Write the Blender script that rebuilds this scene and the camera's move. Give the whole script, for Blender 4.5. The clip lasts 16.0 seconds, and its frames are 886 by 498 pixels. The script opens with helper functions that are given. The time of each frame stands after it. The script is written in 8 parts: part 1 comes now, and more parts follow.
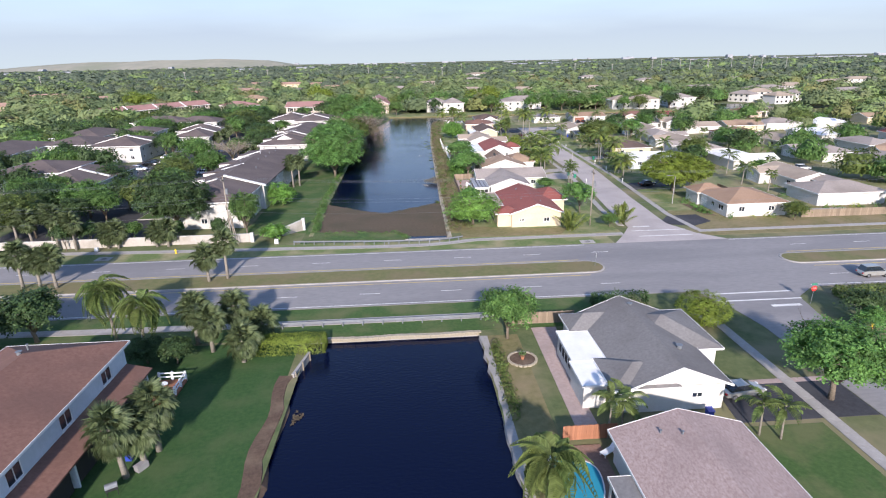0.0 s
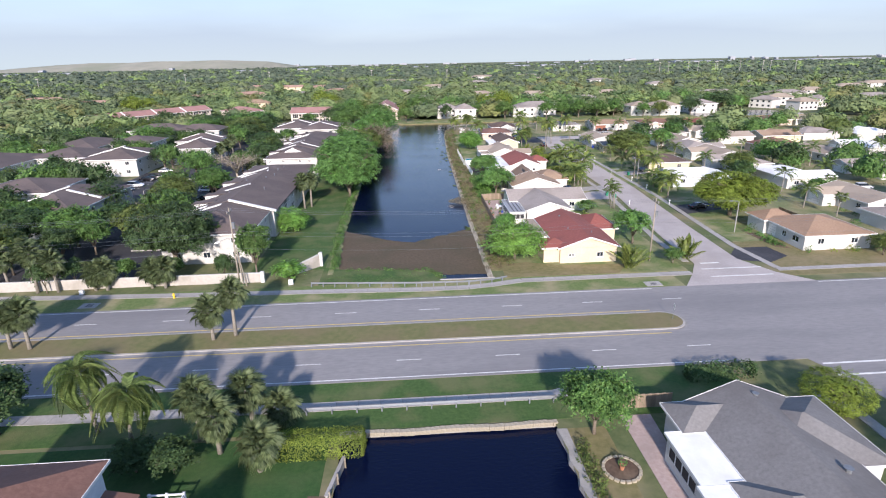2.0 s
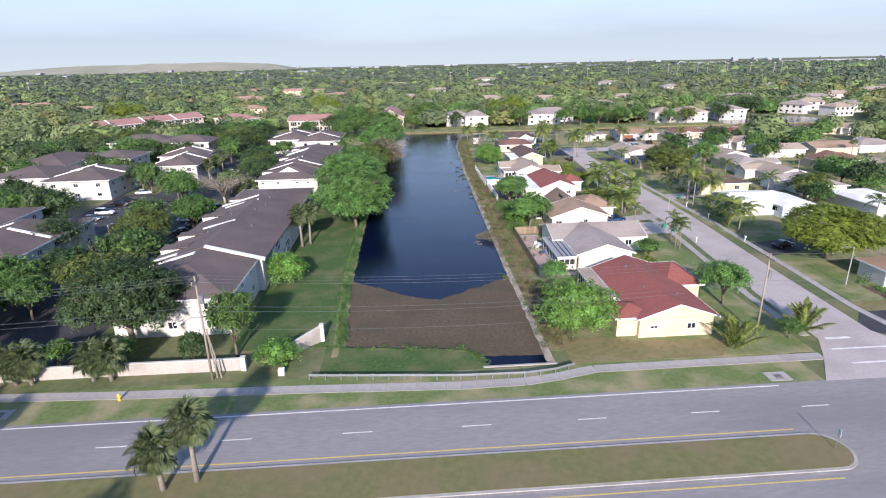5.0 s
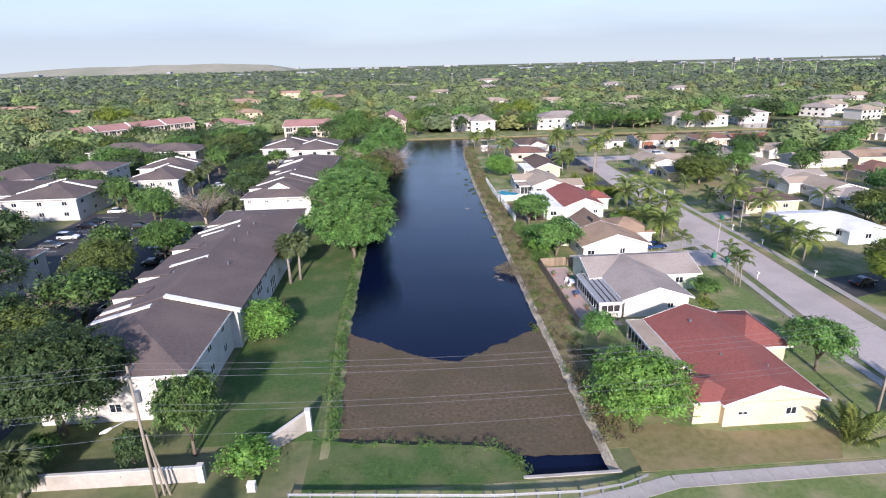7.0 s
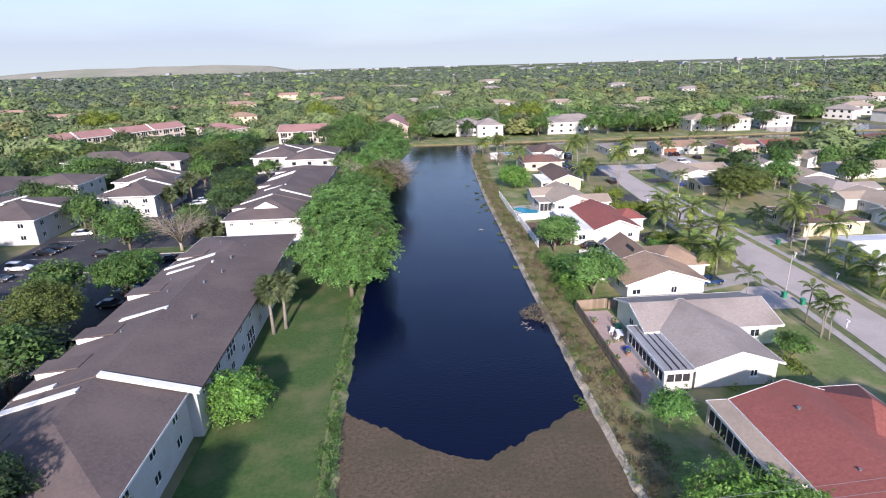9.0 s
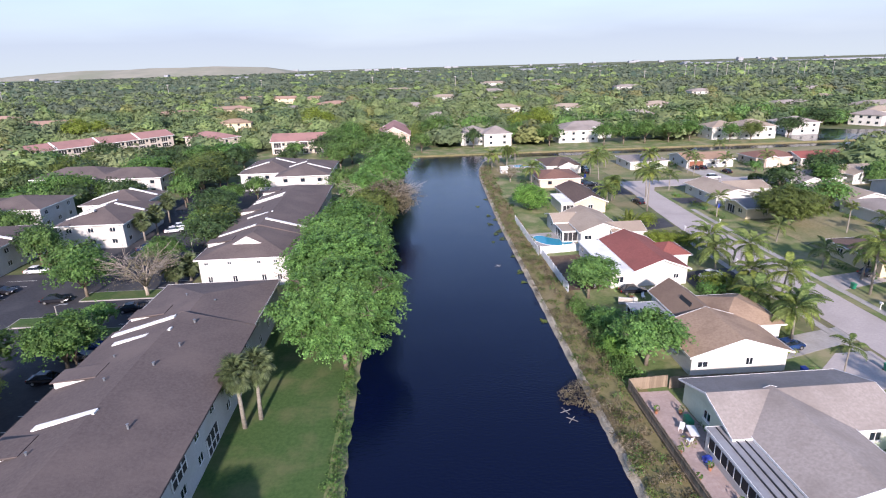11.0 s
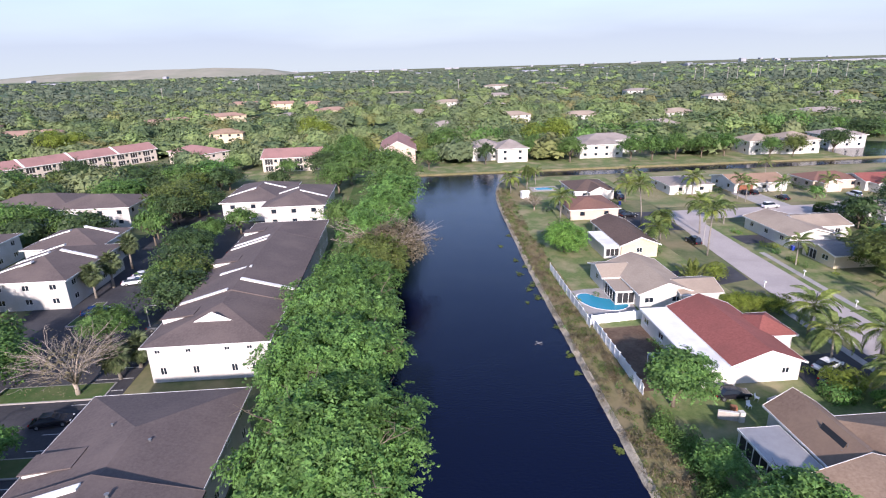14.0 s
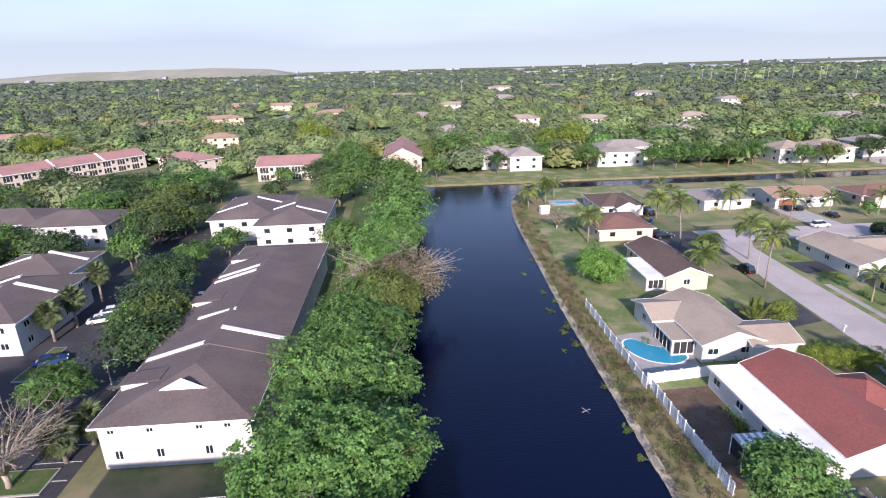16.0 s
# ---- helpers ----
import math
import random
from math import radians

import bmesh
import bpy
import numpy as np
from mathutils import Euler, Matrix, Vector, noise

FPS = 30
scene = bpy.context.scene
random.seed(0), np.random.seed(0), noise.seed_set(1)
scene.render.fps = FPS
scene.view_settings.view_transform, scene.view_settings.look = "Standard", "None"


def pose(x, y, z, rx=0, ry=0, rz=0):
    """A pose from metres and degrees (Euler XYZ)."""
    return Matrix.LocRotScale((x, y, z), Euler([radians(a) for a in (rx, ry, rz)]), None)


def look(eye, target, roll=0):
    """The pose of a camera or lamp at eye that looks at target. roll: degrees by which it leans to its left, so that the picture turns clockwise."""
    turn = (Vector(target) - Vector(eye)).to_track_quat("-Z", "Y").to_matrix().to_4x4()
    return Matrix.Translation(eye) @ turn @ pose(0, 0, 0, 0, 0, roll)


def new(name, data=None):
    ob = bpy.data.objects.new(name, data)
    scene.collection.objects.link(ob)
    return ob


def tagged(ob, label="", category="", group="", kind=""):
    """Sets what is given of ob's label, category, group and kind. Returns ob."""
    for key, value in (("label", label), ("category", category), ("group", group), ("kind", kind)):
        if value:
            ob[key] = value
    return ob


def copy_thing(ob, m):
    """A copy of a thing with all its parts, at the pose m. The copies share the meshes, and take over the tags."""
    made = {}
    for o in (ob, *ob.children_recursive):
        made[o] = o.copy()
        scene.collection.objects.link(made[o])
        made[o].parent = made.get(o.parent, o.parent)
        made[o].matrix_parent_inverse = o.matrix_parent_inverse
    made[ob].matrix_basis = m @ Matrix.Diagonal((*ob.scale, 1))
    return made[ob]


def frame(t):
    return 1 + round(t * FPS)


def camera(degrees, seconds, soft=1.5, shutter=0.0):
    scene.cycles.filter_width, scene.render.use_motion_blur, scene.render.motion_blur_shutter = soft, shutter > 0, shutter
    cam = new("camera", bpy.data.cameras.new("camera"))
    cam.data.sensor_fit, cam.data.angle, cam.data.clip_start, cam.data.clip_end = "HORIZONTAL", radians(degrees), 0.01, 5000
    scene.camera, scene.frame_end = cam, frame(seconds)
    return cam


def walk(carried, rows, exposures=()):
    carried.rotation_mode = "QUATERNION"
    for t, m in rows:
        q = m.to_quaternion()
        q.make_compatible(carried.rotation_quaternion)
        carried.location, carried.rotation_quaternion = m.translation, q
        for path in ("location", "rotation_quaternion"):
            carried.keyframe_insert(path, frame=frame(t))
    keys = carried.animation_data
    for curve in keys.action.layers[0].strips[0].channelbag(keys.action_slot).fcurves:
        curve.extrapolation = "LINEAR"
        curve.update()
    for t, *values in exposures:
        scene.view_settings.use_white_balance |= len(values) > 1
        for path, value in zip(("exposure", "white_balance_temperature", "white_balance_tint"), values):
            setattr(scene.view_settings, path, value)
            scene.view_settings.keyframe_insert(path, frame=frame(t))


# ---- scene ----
cam = camera(78.0, 16.0, soft=1.15)
PATH = [
    (0.0, 0.58, 8.29, 33.05, -3.56, -19.28, -1.09),
    (0.5, -0.90, 12.42, 33.97, -3.56, -19.25, -1.06),
    (1.0, -2.43, 16.46, 34.48, -3.56, -19.22, -1.04),
    (1.5, -3.86, 20.45, 34.69, -3.56, -19.19, -1.03),
    (2.0, -5.04, 24.57, 34.79, -3.55, -19.17, -1.02),
    (2.5, -6.07, 28.68, 34.97, -3.55, -19.14, -1.03),
    (3.0, -6.88, 32.94, 35.10, -3.55, -19.12, -1.04),
    (3.5, -7.57, 37.27, 35.24, -3.54, -19.09, -1.06),
    (4.0, -8.03, 41.48, 35.44, -3.54, -19.07, -1.08),
    (6.5, -9.49, 64.26, 36.21, -3.50, -18.98, -1.25),
    (7.0, -9.75, 68.86, 36.24, -3.49, -18.97, -1.29),
    (7.5, -10.08, 73.49, 36.21, -3.49, -18.95, -1.33),
    (8.0, -10.39, 78.05, 36.18, -3.48, -18.94, -1.38),
    (8.5, -10.61, 82.66, 36.20, -3.47, -18.93, -1.42),
    (11.0, -11.51, 106.29, 38.06, -3.44, -18.86, -1.60),
    (11.5, -11.65, 110.96, 38.69, -3.44, -18.85, -1.62),
    (12.0, -11.85, 115.55, 39.29, -3.43, -18.84, -1.64),
    (12.5, -12.13, 120.07, 39.89, -3.43, -18.83, -1.66),
    (13.0, -12.49, 124.46, 40.38, -3.43, -18.82, -1.66),
    (13.5, -12.94, 128.80, 40.63, -3.43, -18.80, -1.67),
    (14.0, -13.45, 133.13, 40.77, -3.43, -18.79, -1.66),
    (14.5, -14.08, 137.18, 40.90, -3.43, -18.78, -1.64),
    (15.0, -14.54, 141.47, 40.88, -3.43, -18.76, -1.62),
    (15.5, -15.09, 145.63, 40.95, -3.44, -18.75, -1.59),
    (16.0, -15.50, 149.93, 41.17, -3.44, -18.73, -1.54),
]


def drone(x, y, z, yaw, pitch, roll):
    """The camera's pose: yaw to the left, pitch up, roll to the left, in degrees."""
    return pose(x, y, z, 0, 0, yaw) @ pose(0, 0, 0, 90 + pitch) @ pose(0, 0, 0, 0, 0, roll)


walk(cam, [(t, drone(*row)) for t, *row in PATH], exposures=[(0.0, 0.9, 6230, 18), (16.0, 0.98, 6260, 25)])

# ---- light ----
SUN_ELEVATION, SUN_FROM = 23.5, (-0.06, -1.0)
world = bpy.data.worlds.new("sky")
scene.world = world
world.use_nodes = True
wn = world.node_tree.nodes
sky = wn.new("ShaderNodeTexSky")
sky.sky_type, sky.sun_disc = "NISHITA", False
sky.sun_elevation = radians(SUN_ELEVATION)
sky.sun_rotation = math.atan2(SUN_FROM[0], SUN_FROM[1])
sky.air_density, sky.dust_density, sky.ozone_density = 1.0, 0.3, 3.0
wn["Background"].inputs[1].default_value = 0.14
# Thin haze whitens the sky towards the horizon and carries faint streaks of cloud.
wco, wmap, wnoise, wmix, wlow, wsep, wadd = (wn.new("ShaderNode" + k) for k in ("TexCoord", "Mapping", "TexNoise", "Mix", "MapRange", "SeparateXYZ", "Math"))
wmap.inputs["Scale"].default_value = (1.2, 1.2, 7.0)
wnoise.inputs["Scale"].default_value, wnoise.inputs["Detail"].default_value = 2.2, 6
wlow.inputs[1].default_value, wlow.inputs[2].default_value, wlow.inputs[3].default_value, wlow.inputs[4].default_value = 0.0, 0.34, 0.98, 0.0
wmix.data_type, wadd.operation = "RGBA", "MULTIPLY_ADD"
wadd.use_clamp = True
wadd.inputs[1].default_value = 0.22
# The haze is white at the horizon and turns to pale blue above it.
wtone, wrise = wn.new("ShaderNodeMix"), wn.new("ShaderNodeMapRange")
wtone.data_type = "RGBA"
wtone.inputs[6].default_value, wtone.inputs[7].default_value = (2.55, 2.98, 3.08, 1), (2.0, 2.5, 3.2, 1)
wrise.inputs[1].default_value, wrise.inputs[2].default_value = 0.0, 0.11
wl = world.node_tree.links
wl.new(wco.outputs["Generated"], wmap.inputs[0])
wl.new(wco.outputs["Generated"], wsep.inputs[0])
wl.new(wsep.outputs[2], wlow.inputs[0])
wl.new(wsep.outputs[2], wrise.inputs[0])
wl.new(wrise.outputs[0], wtone.inputs[0])
wl.new(wtone.outputs[2], wmix.inputs[7])
wl.new(wmap.outputs[0], wnoise.inputs["Vector"])
wl.new(wnoise.outputs[0], wadd.inputs[0])
wl.new(wlow.outputs[0], wadd.inputs[2])
wl.new(wadd.outputs[0], wmix.inputs[0])
wl.new(sky.outputs[0], wmix.inputs[6])
wl.new(wmix.outputs[2], wn["Background"].inputs[0])
sun = new("sun", bpy.data.lights.new("sun", "SUN"))
sun.data.energy, sun.data.angle, sun.data.color = 4.1, radians(2.2), (1.0, 0.905, 0.78)
_s = Vector((*SUN_FROM, 0)).normalized() * math.cos(radians(SUN_ELEVATION))
_s.z = math.sin(radians(SUN_ELEVATION))
sun.matrix_world = look(_s * 300, (0, 0, 0))

# ---- materials ----
MATS = {}



def mat(name, c1, c2, scale=2.0, rough=0.85, bump=0.3, c3=None, scale3=0.15, amount=0.6, metal=0.0, rand=0.0, island=0.0, stretch=(1, 1, 1), spec=0.3, fine=0.0):
    """A noisy two-scale surface: grain between c1 and c2, large stains towards c3."""
    if name in MATS:
        return MATS[name]
    m = bpy.data.materials.new(name)
    m.use_nodes = True
    n, l = m.node_tree.nodes, m.node_tree.links
    p = n["Principled BSDF"]
    p.inputs["Roughness"].default_value, p.inputs["Metallic"].default_value = rough, metal
    p.inputs["Specular IOR Level"].default_value = spec
    co = n.new("ShaderNodeTexCoord")
    mp = n.new("ShaderNodeMapping")
    mp.inputs["Scale"].default_value = stretch
    l.new(co.outputs["Object"], mp.inputs[0])
    a = n.new("ShaderNodeTexNoise")
    a.inputs["Scale"].default_value, a.inputs["Detail"].default_value, a.inputs["Roughness"].default_value = scale, 5, 0.65
    l.new(mp.outputs[0], a.inputs["Vector"])
    r = n.new("ShaderNodeValToRGB")
    r.color_ramp.elements[0].position, r.color_ramp.elements[1].position = 0.32, 0.68
    r.color_ramp.elements[0].color, r.color_ramp.elements[1].color = (*c1, 1), (*c2, 1)
    l.new(a.outputs[0], r.inputs[0])
    col = r.outputs[0]
    if c3:
        b = n.new("ShaderNodeTexNoise")
        b.inputs["Scale"].default_value, b.inputs["Detail"].default_value = scale3, 4
        l.new(mp.outputs[0], b.inputs["Vector"])
        rb = n.new("ShaderNodeValToRGB")
        rb.color_ramp.elements[0].position, rb.color_ramp.elements[1].position = 0.45, 0.66
        rb.color_ramp.elements[0].color, rb.color_ramp.elements[1].color = (0, 0, 0, 1), (amount, amount, amount, 1)
        l.new(b.outputs[0], rb.inputs[0])
        mx = n.new("ShaderNodeMix")
        mx.data_type = "RGBA"
        l.new(rb.outputs[0], mx.inputs[0])
        l.new(col, mx.inputs[6])
        mx.inputs[7].default_value = (*c3, 1)
        col = mx.outputs[2]
    if rand or island:
        info = n.new("ShaderNodeObjectInfo") if rand else n.new("ShaderNodeNewGeometry")
        k = rand or island
        mr = n.new("ShaderNodeMapRange")
        mr.inputs[3].default_value, mr.inputs[4].default_value = 1 - k, 1 + k
        l.new(info.outputs["Random" if rand else "Random Per Island"], mr.inputs[0])
        hs = n.new("ShaderNodeHueSaturation")
        l.new(mr.outputs[0], hs.inputs["Value"])
        l.new(col, hs.inputs["Color"])
        col = hs.outputs[0]
    l.new(col, p.inputs["Base Color"])
    if bump:
        f = n.new("ShaderNodeTexNoise")
        f.inputs["Scale"].default_value, f.inputs["Detail"].default_value = fine or scale * 4, 4
        l.new(mp.outputs[0], f.inputs["Vector"])
        bp = n.new("ShaderNodeBump")
        bp.inputs["Strength"].default_value, bp.inputs["Distance"].default_value = bump, 0.05
        l.new(f.outputs[0], bp.inputs["Height"])
        l.new(bp.outputs[0], p.inputs["Normal"])
    MATS[name] = m
    return m


def leaf_mat(name, dark, light, warm, glow=0.35):
    """Foliage: every leaf its own green, every tree its own tone, some light through the leaf."""
    m = bpy.data.materials.new(name)
    m.use_nodes = True
    n, l = m.node_tree.nodes, m.node_tree.links
    p = n["Principled BSDF"]
    p.inputs["Roughness"].default_value, p.inputs["Specular IOR Level"].default_value = 0.55, 0.25
    geo, info = n.new("ShaderNodeNewGeometry"), n.new("ShaderNodeObjectInfo")
    r = n.new("ShaderNodeValToRGB")
    r.color_ramp.elements[0].color, r.color_ramp.elements[1].color = (*dark, 1), (*light, 1)
    l.new(geo.outputs["Random Per Island"], r.inputs[0])
    mx = n.new("ShaderNodeMix")
    mx.data_type = "RGBA"
    mr = n.new("ShaderNodeMapRange")
    mr.inputs[3].default_value, mr.inputs[4].default_value = 0.0, 0.45
    l.new(info.outputs["Random"], mr.inputs[0])
    l.new(mr.outputs[0], mx.inputs[0])
    l.new(r.outputs[0], mx.inputs[6])
    mx.inputs[7].default_value = (*warm, 1)
    # Noise dims and brightens whole clumps, painting lit and shaded sprays into the leaves.
    co, cl, cr, hs = (n.new("ShaderNode" + k) for k in ("TexCoord", "TexNoise", "MapRange", "HueSaturation"))
    cl.inputs["Scale"].default_value, cl.inputs["Detail"].default_value = 0.6, 4
    cr.inputs[1].default_value, cr.inputs[2].default_value, cr.inputs[3].default_value, cr.inputs[4].default_value = 0.34, 0.66, 0.55, 1.4
    l.new(co.outputs["Object"], cl.inputs["Vector"])
    l.new(cl.outputs[0], cr.inputs[0])
    l.new(cr.outputs[0], hs.inputs["Value"])
    l.new(mx.outputs[2], hs.inputs["Color"])
    l.new(hs.outputs[0], p.inputs["Base Color"])
    tr = n.new("ShaderNodeBsdfTranslucent")
    l.new(hs.outputs[0], tr.inputs[0])
    ms = n.new("ShaderNodeMixShader")
    ms.inputs[0].default_value = glow
    l.new(p.outputs[0], ms.inputs[1])
    l.new(tr.outputs[0], ms.inputs[2])
    l.new(ms.outputs[0], n["Material Output"].inputs[0])
    MATS[name] = m
    return m


def water_mat(name, base, rough=0.04, ripple=0.35):
    m = bpy.data.materials.new(name)
    m.use_nodes = True
    n, l = m.node_tree.nodes, m.node_tree.links
    p = n["Principled BSDF"]
    p.inputs["Base Color"].default_value = (*base, 1)
    p.inputs["Roughness"].default_value, p.inputs["IOR"].default_value = rough, 1.33
    p.inputs["Specular IOR Level"].default_value = 0.26
    co, mp = n.new("ShaderNodeTexCoord"), n.new("ShaderNodeMapping")
    mp.inputs["Scale"].default_value = (0.8, 1.5, 1)
    l.new(co.outputs["Object"], mp.inputs[0])
    a, b = n.new("ShaderNodeTexNoise"), n.new("ShaderNodeTexNoise")
    a.inputs["Scale"].default_value, a.inputs["Detail"].default_value = 2.2, 3
    b.inputs["Scale"].default_value, b.inputs["Detail"].default_value = 0.07, 2
    l.new(mp.outputs[0], a.inputs["Vector"])
    l.new(mp.outputs[0], b.inputs["Vector"])
    mu = n.new("ShaderNodeMath")
    mu.operation = "MULTIPLY"
    l.new(a.outputs[0], mu.inputs[0])
    l.new(b.outputs[0], mu.inputs[1])
    bp = n.new("ShaderNodeBump")
    bp.inputs["Strength"].default_value, bp.inputs["Distance"].default_value = ripple, 0.12
    l.new(mu.outputs[0], bp.inputs["Height"])
    l.new(bp.outputs[0], p.inputs["Normal"])
    MATS[name] = m
    return m


def plain(name, c, rough=0.5, metal=0.0, spec=0.5):
    return mat(name, tuple(v * 0.92 for v in c), tuple(min(1, v * 1.06) for v in c), 1.5, rough, 0.0, metal=metal, spec=spec)


GROUND = mat("ground_soil_grass", (0.07, 0.1, 0.038), (0.13, 0.15, 0.065), 0.9, 0.95, 0.4, (0.24, 0.2, 0.12), 0.09, 0.8)
LAWN = mat("lawn_grass", (0.036, 0.08, 0.02), (0.066, 0.118, 0.032), 2.2, 0.95, 0.5, (0.15, 0.145, 0.07), 0.2, 0.6, fine=9)
YARD = mat("dry_yard_grass", (0.19, 0.175, 0.085), (0.29, 0.255, 0.15), 1.6, 0.95, 0.5, (0.1, 0.15, 0.05), 0.11, 0.85, fine=9)
# Fewer dry patches than LAWN, and darkened to stand for cloud shade.
LAWN_WEST = mat("lawn_grass_cloud_shade", (0.024, 0.066, 0.018), (0.042, 0.094, 0.025), 2.2, 0.95, 0.5, (0.075, 0.105, 0.04), 0.3, 0.5, fine=9)
VERGE = mat("verge_grass", (0.088, 0.135, 0.042), (0.155, 0.195, 0.07), 1.9, 0.95, 0.5, (0.3, 0.26, 0.155), 0.2, 0.85, fine=9)
DRYGRASS = mat("dry_grass", (0.13, 0.125, 0.05), (0.21, 0.18, 0.085), 1.2, 0.95, 0.5, (0.24, 0.19, 0.11), 0.15, 0.8, fine=8)
MEDIANGRASS = mat("median_grass", (0.12, 0.13, 0.05), (0.17, 0.16, 0.07), 1.2, 0.95, 0.5, (0.2, 0.15, 0.09), 0.12, 0.8, fine=8)
ASPHALT = mat("asphalt_grey", (0.215, 0.208, 0.208), (0.268, 0.255, 0.252), 3.0, 0.85, 0.15, (0.17, 0.165, 0.17), 0.12, 0.7, stretch=(0.25, 1, 1), fine=30)
STREET = mat("street_asphalt", (0.37, 0.33, 0.315), (0.445, 0.4, 0.38), 3.0, 0.88, 0.15, (0.31, 0.28, 0.265), 0.15, 0.6, fine=30)
DARKTAR = mat("dark_asphalt", (0.035, 0.035, 0.042), (0.055, 0.055, 0.062), 2.0, 0.8, 0.15, (0.075, 0.075, 0.08), 0.2, 0.6, fine=25)
CONCRETE = mat("concrete", (0.31, 0.295, 0.28), (0.39, 0.37, 0.35), 2.5, 0.88, 0.15, (0.25, 0.235, 0.215), 0.4, 0.6, rand=0.06, fine=25)
GUTTER = mat("worn_gutter_concrete", (0.25, 0.24, 0.235), (0.31, 0.3, 0.29), 2.5, 0.88, 0.15, (0.19, 0.18, 0.17), 0.3, 0.7, fine=25)
PATIO = mat("patio_pavers", (0.36, 0.27, 0.25), (0.45, 0.36, 0.33), 2.5, 0.88, 0.2, (0.3, 0.24, 0.22), 0.4, 0.6, fine=20)
ROCK = mat("rock_rubble", (0.27, 0.235, 0.175), (0.5, 0.44, 0.34), 3.5, 0.92, 0.8, (0.14, 0.13, 0.1), 0.5, 0.5, island=0.2)
MULCH = mat("brown_mulch", (0.075, 0.05, 0.035), (0.13, 0.085, 0.06), 3, 0.95, 0.6, (0.2, 0.15, 0.1), 0.4, 0.5)
ALGAE = mat("floating_weed", (0.062, 0.046, 0.03), (0.14, 0.105, 0.068), 2.6, 0.95, 0.9, (0.07, 0.062, 0.036), 0.16, 0.7, stretch=(0.9, 1, 1), fine=9)
WATER = water_mat("canal_water", (0.0022, 0.0048, 0.021), 0.05, 0.5)
POOLWATER = water_mat("pool_water", (0.03, 0.25, 0.36), 0.05, 0.3)
BARK = mat("bark", (0.12, 0.095, 0.07), (0.21, 0.175, 0.135), 5, 0.95, 0.6, (0.08, 0.07, 0.05), 0.8, 0.5)
PALMBARK = mat("palm_bark", (0.21, 0.19, 0.16), (0.31, 0.28, 0.24), 6, 0.95, 0.6, (0.14, 0.12, 0.1), 0.8, 0.5, stretch=(1, 1, 4))
WOODPOLE = mat("pole_wood", (0.22, 0.19, 0.15), (0.33, 0.29, 0.24), 4, 0.9, 0.3, (0.15, 0.13, 0.1), 0.8, 0.5, stretch=(1, 1, 0.2))
FENCEWOOD = mat("fence_wood", (0.17, 0.13, 0.09), (0.28, 0.22, 0.16), 4, 0.9, 0.4, (0.12, 0.1, 0.08), 0.8, 0.5, rand=0.2, stretch=(1, 1, 0.2))
REDFENCE = mat("red_brown_fence_wood", (0.26, 0.11, 0.06), (0.36, 0.17, 0.1), 4, 0.9, 0.4, rand=0.15, stretch=(1, 1, 0.2))
WHITEPAINT = mat("white_paint", (0.74, 0.73, 0.7), (0.82, 0.81, 0.78), 1.5, 0.6, 0.05, (0.64, 0.62, 0.57), 0.5, 0.5)
VINYL = mat("white_vinyl", (0.76, 0.77, 0.78), (0.83, 0.84, 0.85), 2, 0.4, 0.0, (0.68, 0.68, 0.66), 0.6, 0.4, rand=0.03)
STUCCO_WHITE = mat("white_stucco", (0.52, 0.505, 0.475), (0.6, 0.585, 0.55), 3, 0.9, 0.25, (0.5, 0.48, 0.43), 0.35, 0.55, fine=18)
STUCCO_CONDO = mat("grey_white_stucco", (0.46, 0.45, 0.43), (0.53, 0.52, 0.5), 3, 0.9, 0.25, (0.4, 0.385, 0.35), 0.35, 0.55, fine=18)
# Bluish grey instead of white: distance haze mixed into the wall and roof colour.
STUCCO_HAZE = mat("far_hazed_stucco", (0.24, 0.25, 0.28), (0.34, 0.35, 0.38), 0.05, 0.9, 0.0)
HILLGRASS = mat("hill_pale_grass", (0.25, 0.245, 0.19), (0.33, 0.31, 0.24), 0.01, 0.95, 0.0, (0.21, 0.225, 0.15), 0.003, 0.7)
STUCCO_CREAM = mat("cream_stucco", (0.56, 0.47, 0.32), (0.63, 0.54, 0.385), 3, 0.9, 0.25, (0.48, 0.4, 0.28), 0.35, 0.5, fine=18)
STUCCO_PINK = mat("pink_stucco", (0.52, 0.41, 0.34), (0.59, 0.48, 0.4), 3, 0.9, 0.25, (0.5, 0.38, 0.31), 0.35, 0.5, fine=18)
STUCCO_BLUE = mat("pale_blue_stucco", (0.5, 0.56, 0.6), (0.58, 0.63, 0.67), 3, 0.9, 0.25, (0.42, 0.47, 0.5), 0.35, 0.5, fine=18)
STUCCO_GREEN = mat("pale_green_stucco", (0.55, 0.6, 0.45), (0.62, 0.67, 0.52), 3, 0.9, 0.25, (0.45, 0.5, 0.38), 0.35, 0.5, fine=18)


def shingle(name, a, b, c):
    """Rows of shingles: grain stretched along the courses, patches of weathering."""
    return mat(name, a, b, 3.2, 0.92, 0.35, c, 0.16, 0.65, stretch=(1, 1, 1), fine=9, rand=0.05)


R_RED = shingle("red_roof_tiles", (0.215, 0.07, 0.057), (0.29, 0.1, 0.083), (0.18, 0.068, 0.057))
R_GREY = shingle("grey_shingles", (0.16, 0.155, 0.15), (0.22, 0.21, 0.205), (0.13, 0.12, 0.115))
R_PALEGREY = shingle("pale_grey_roof", (0.26, 0.225, 0.2), (0.35, 0.305, 0.275), (0.2, 0.17, 0.148))
R_TAN = shingle("tan_shingles", (0.27, 0.185, 0.125), (0.36, 0.26, 0.18), (0.15, 0.1, 0.072))
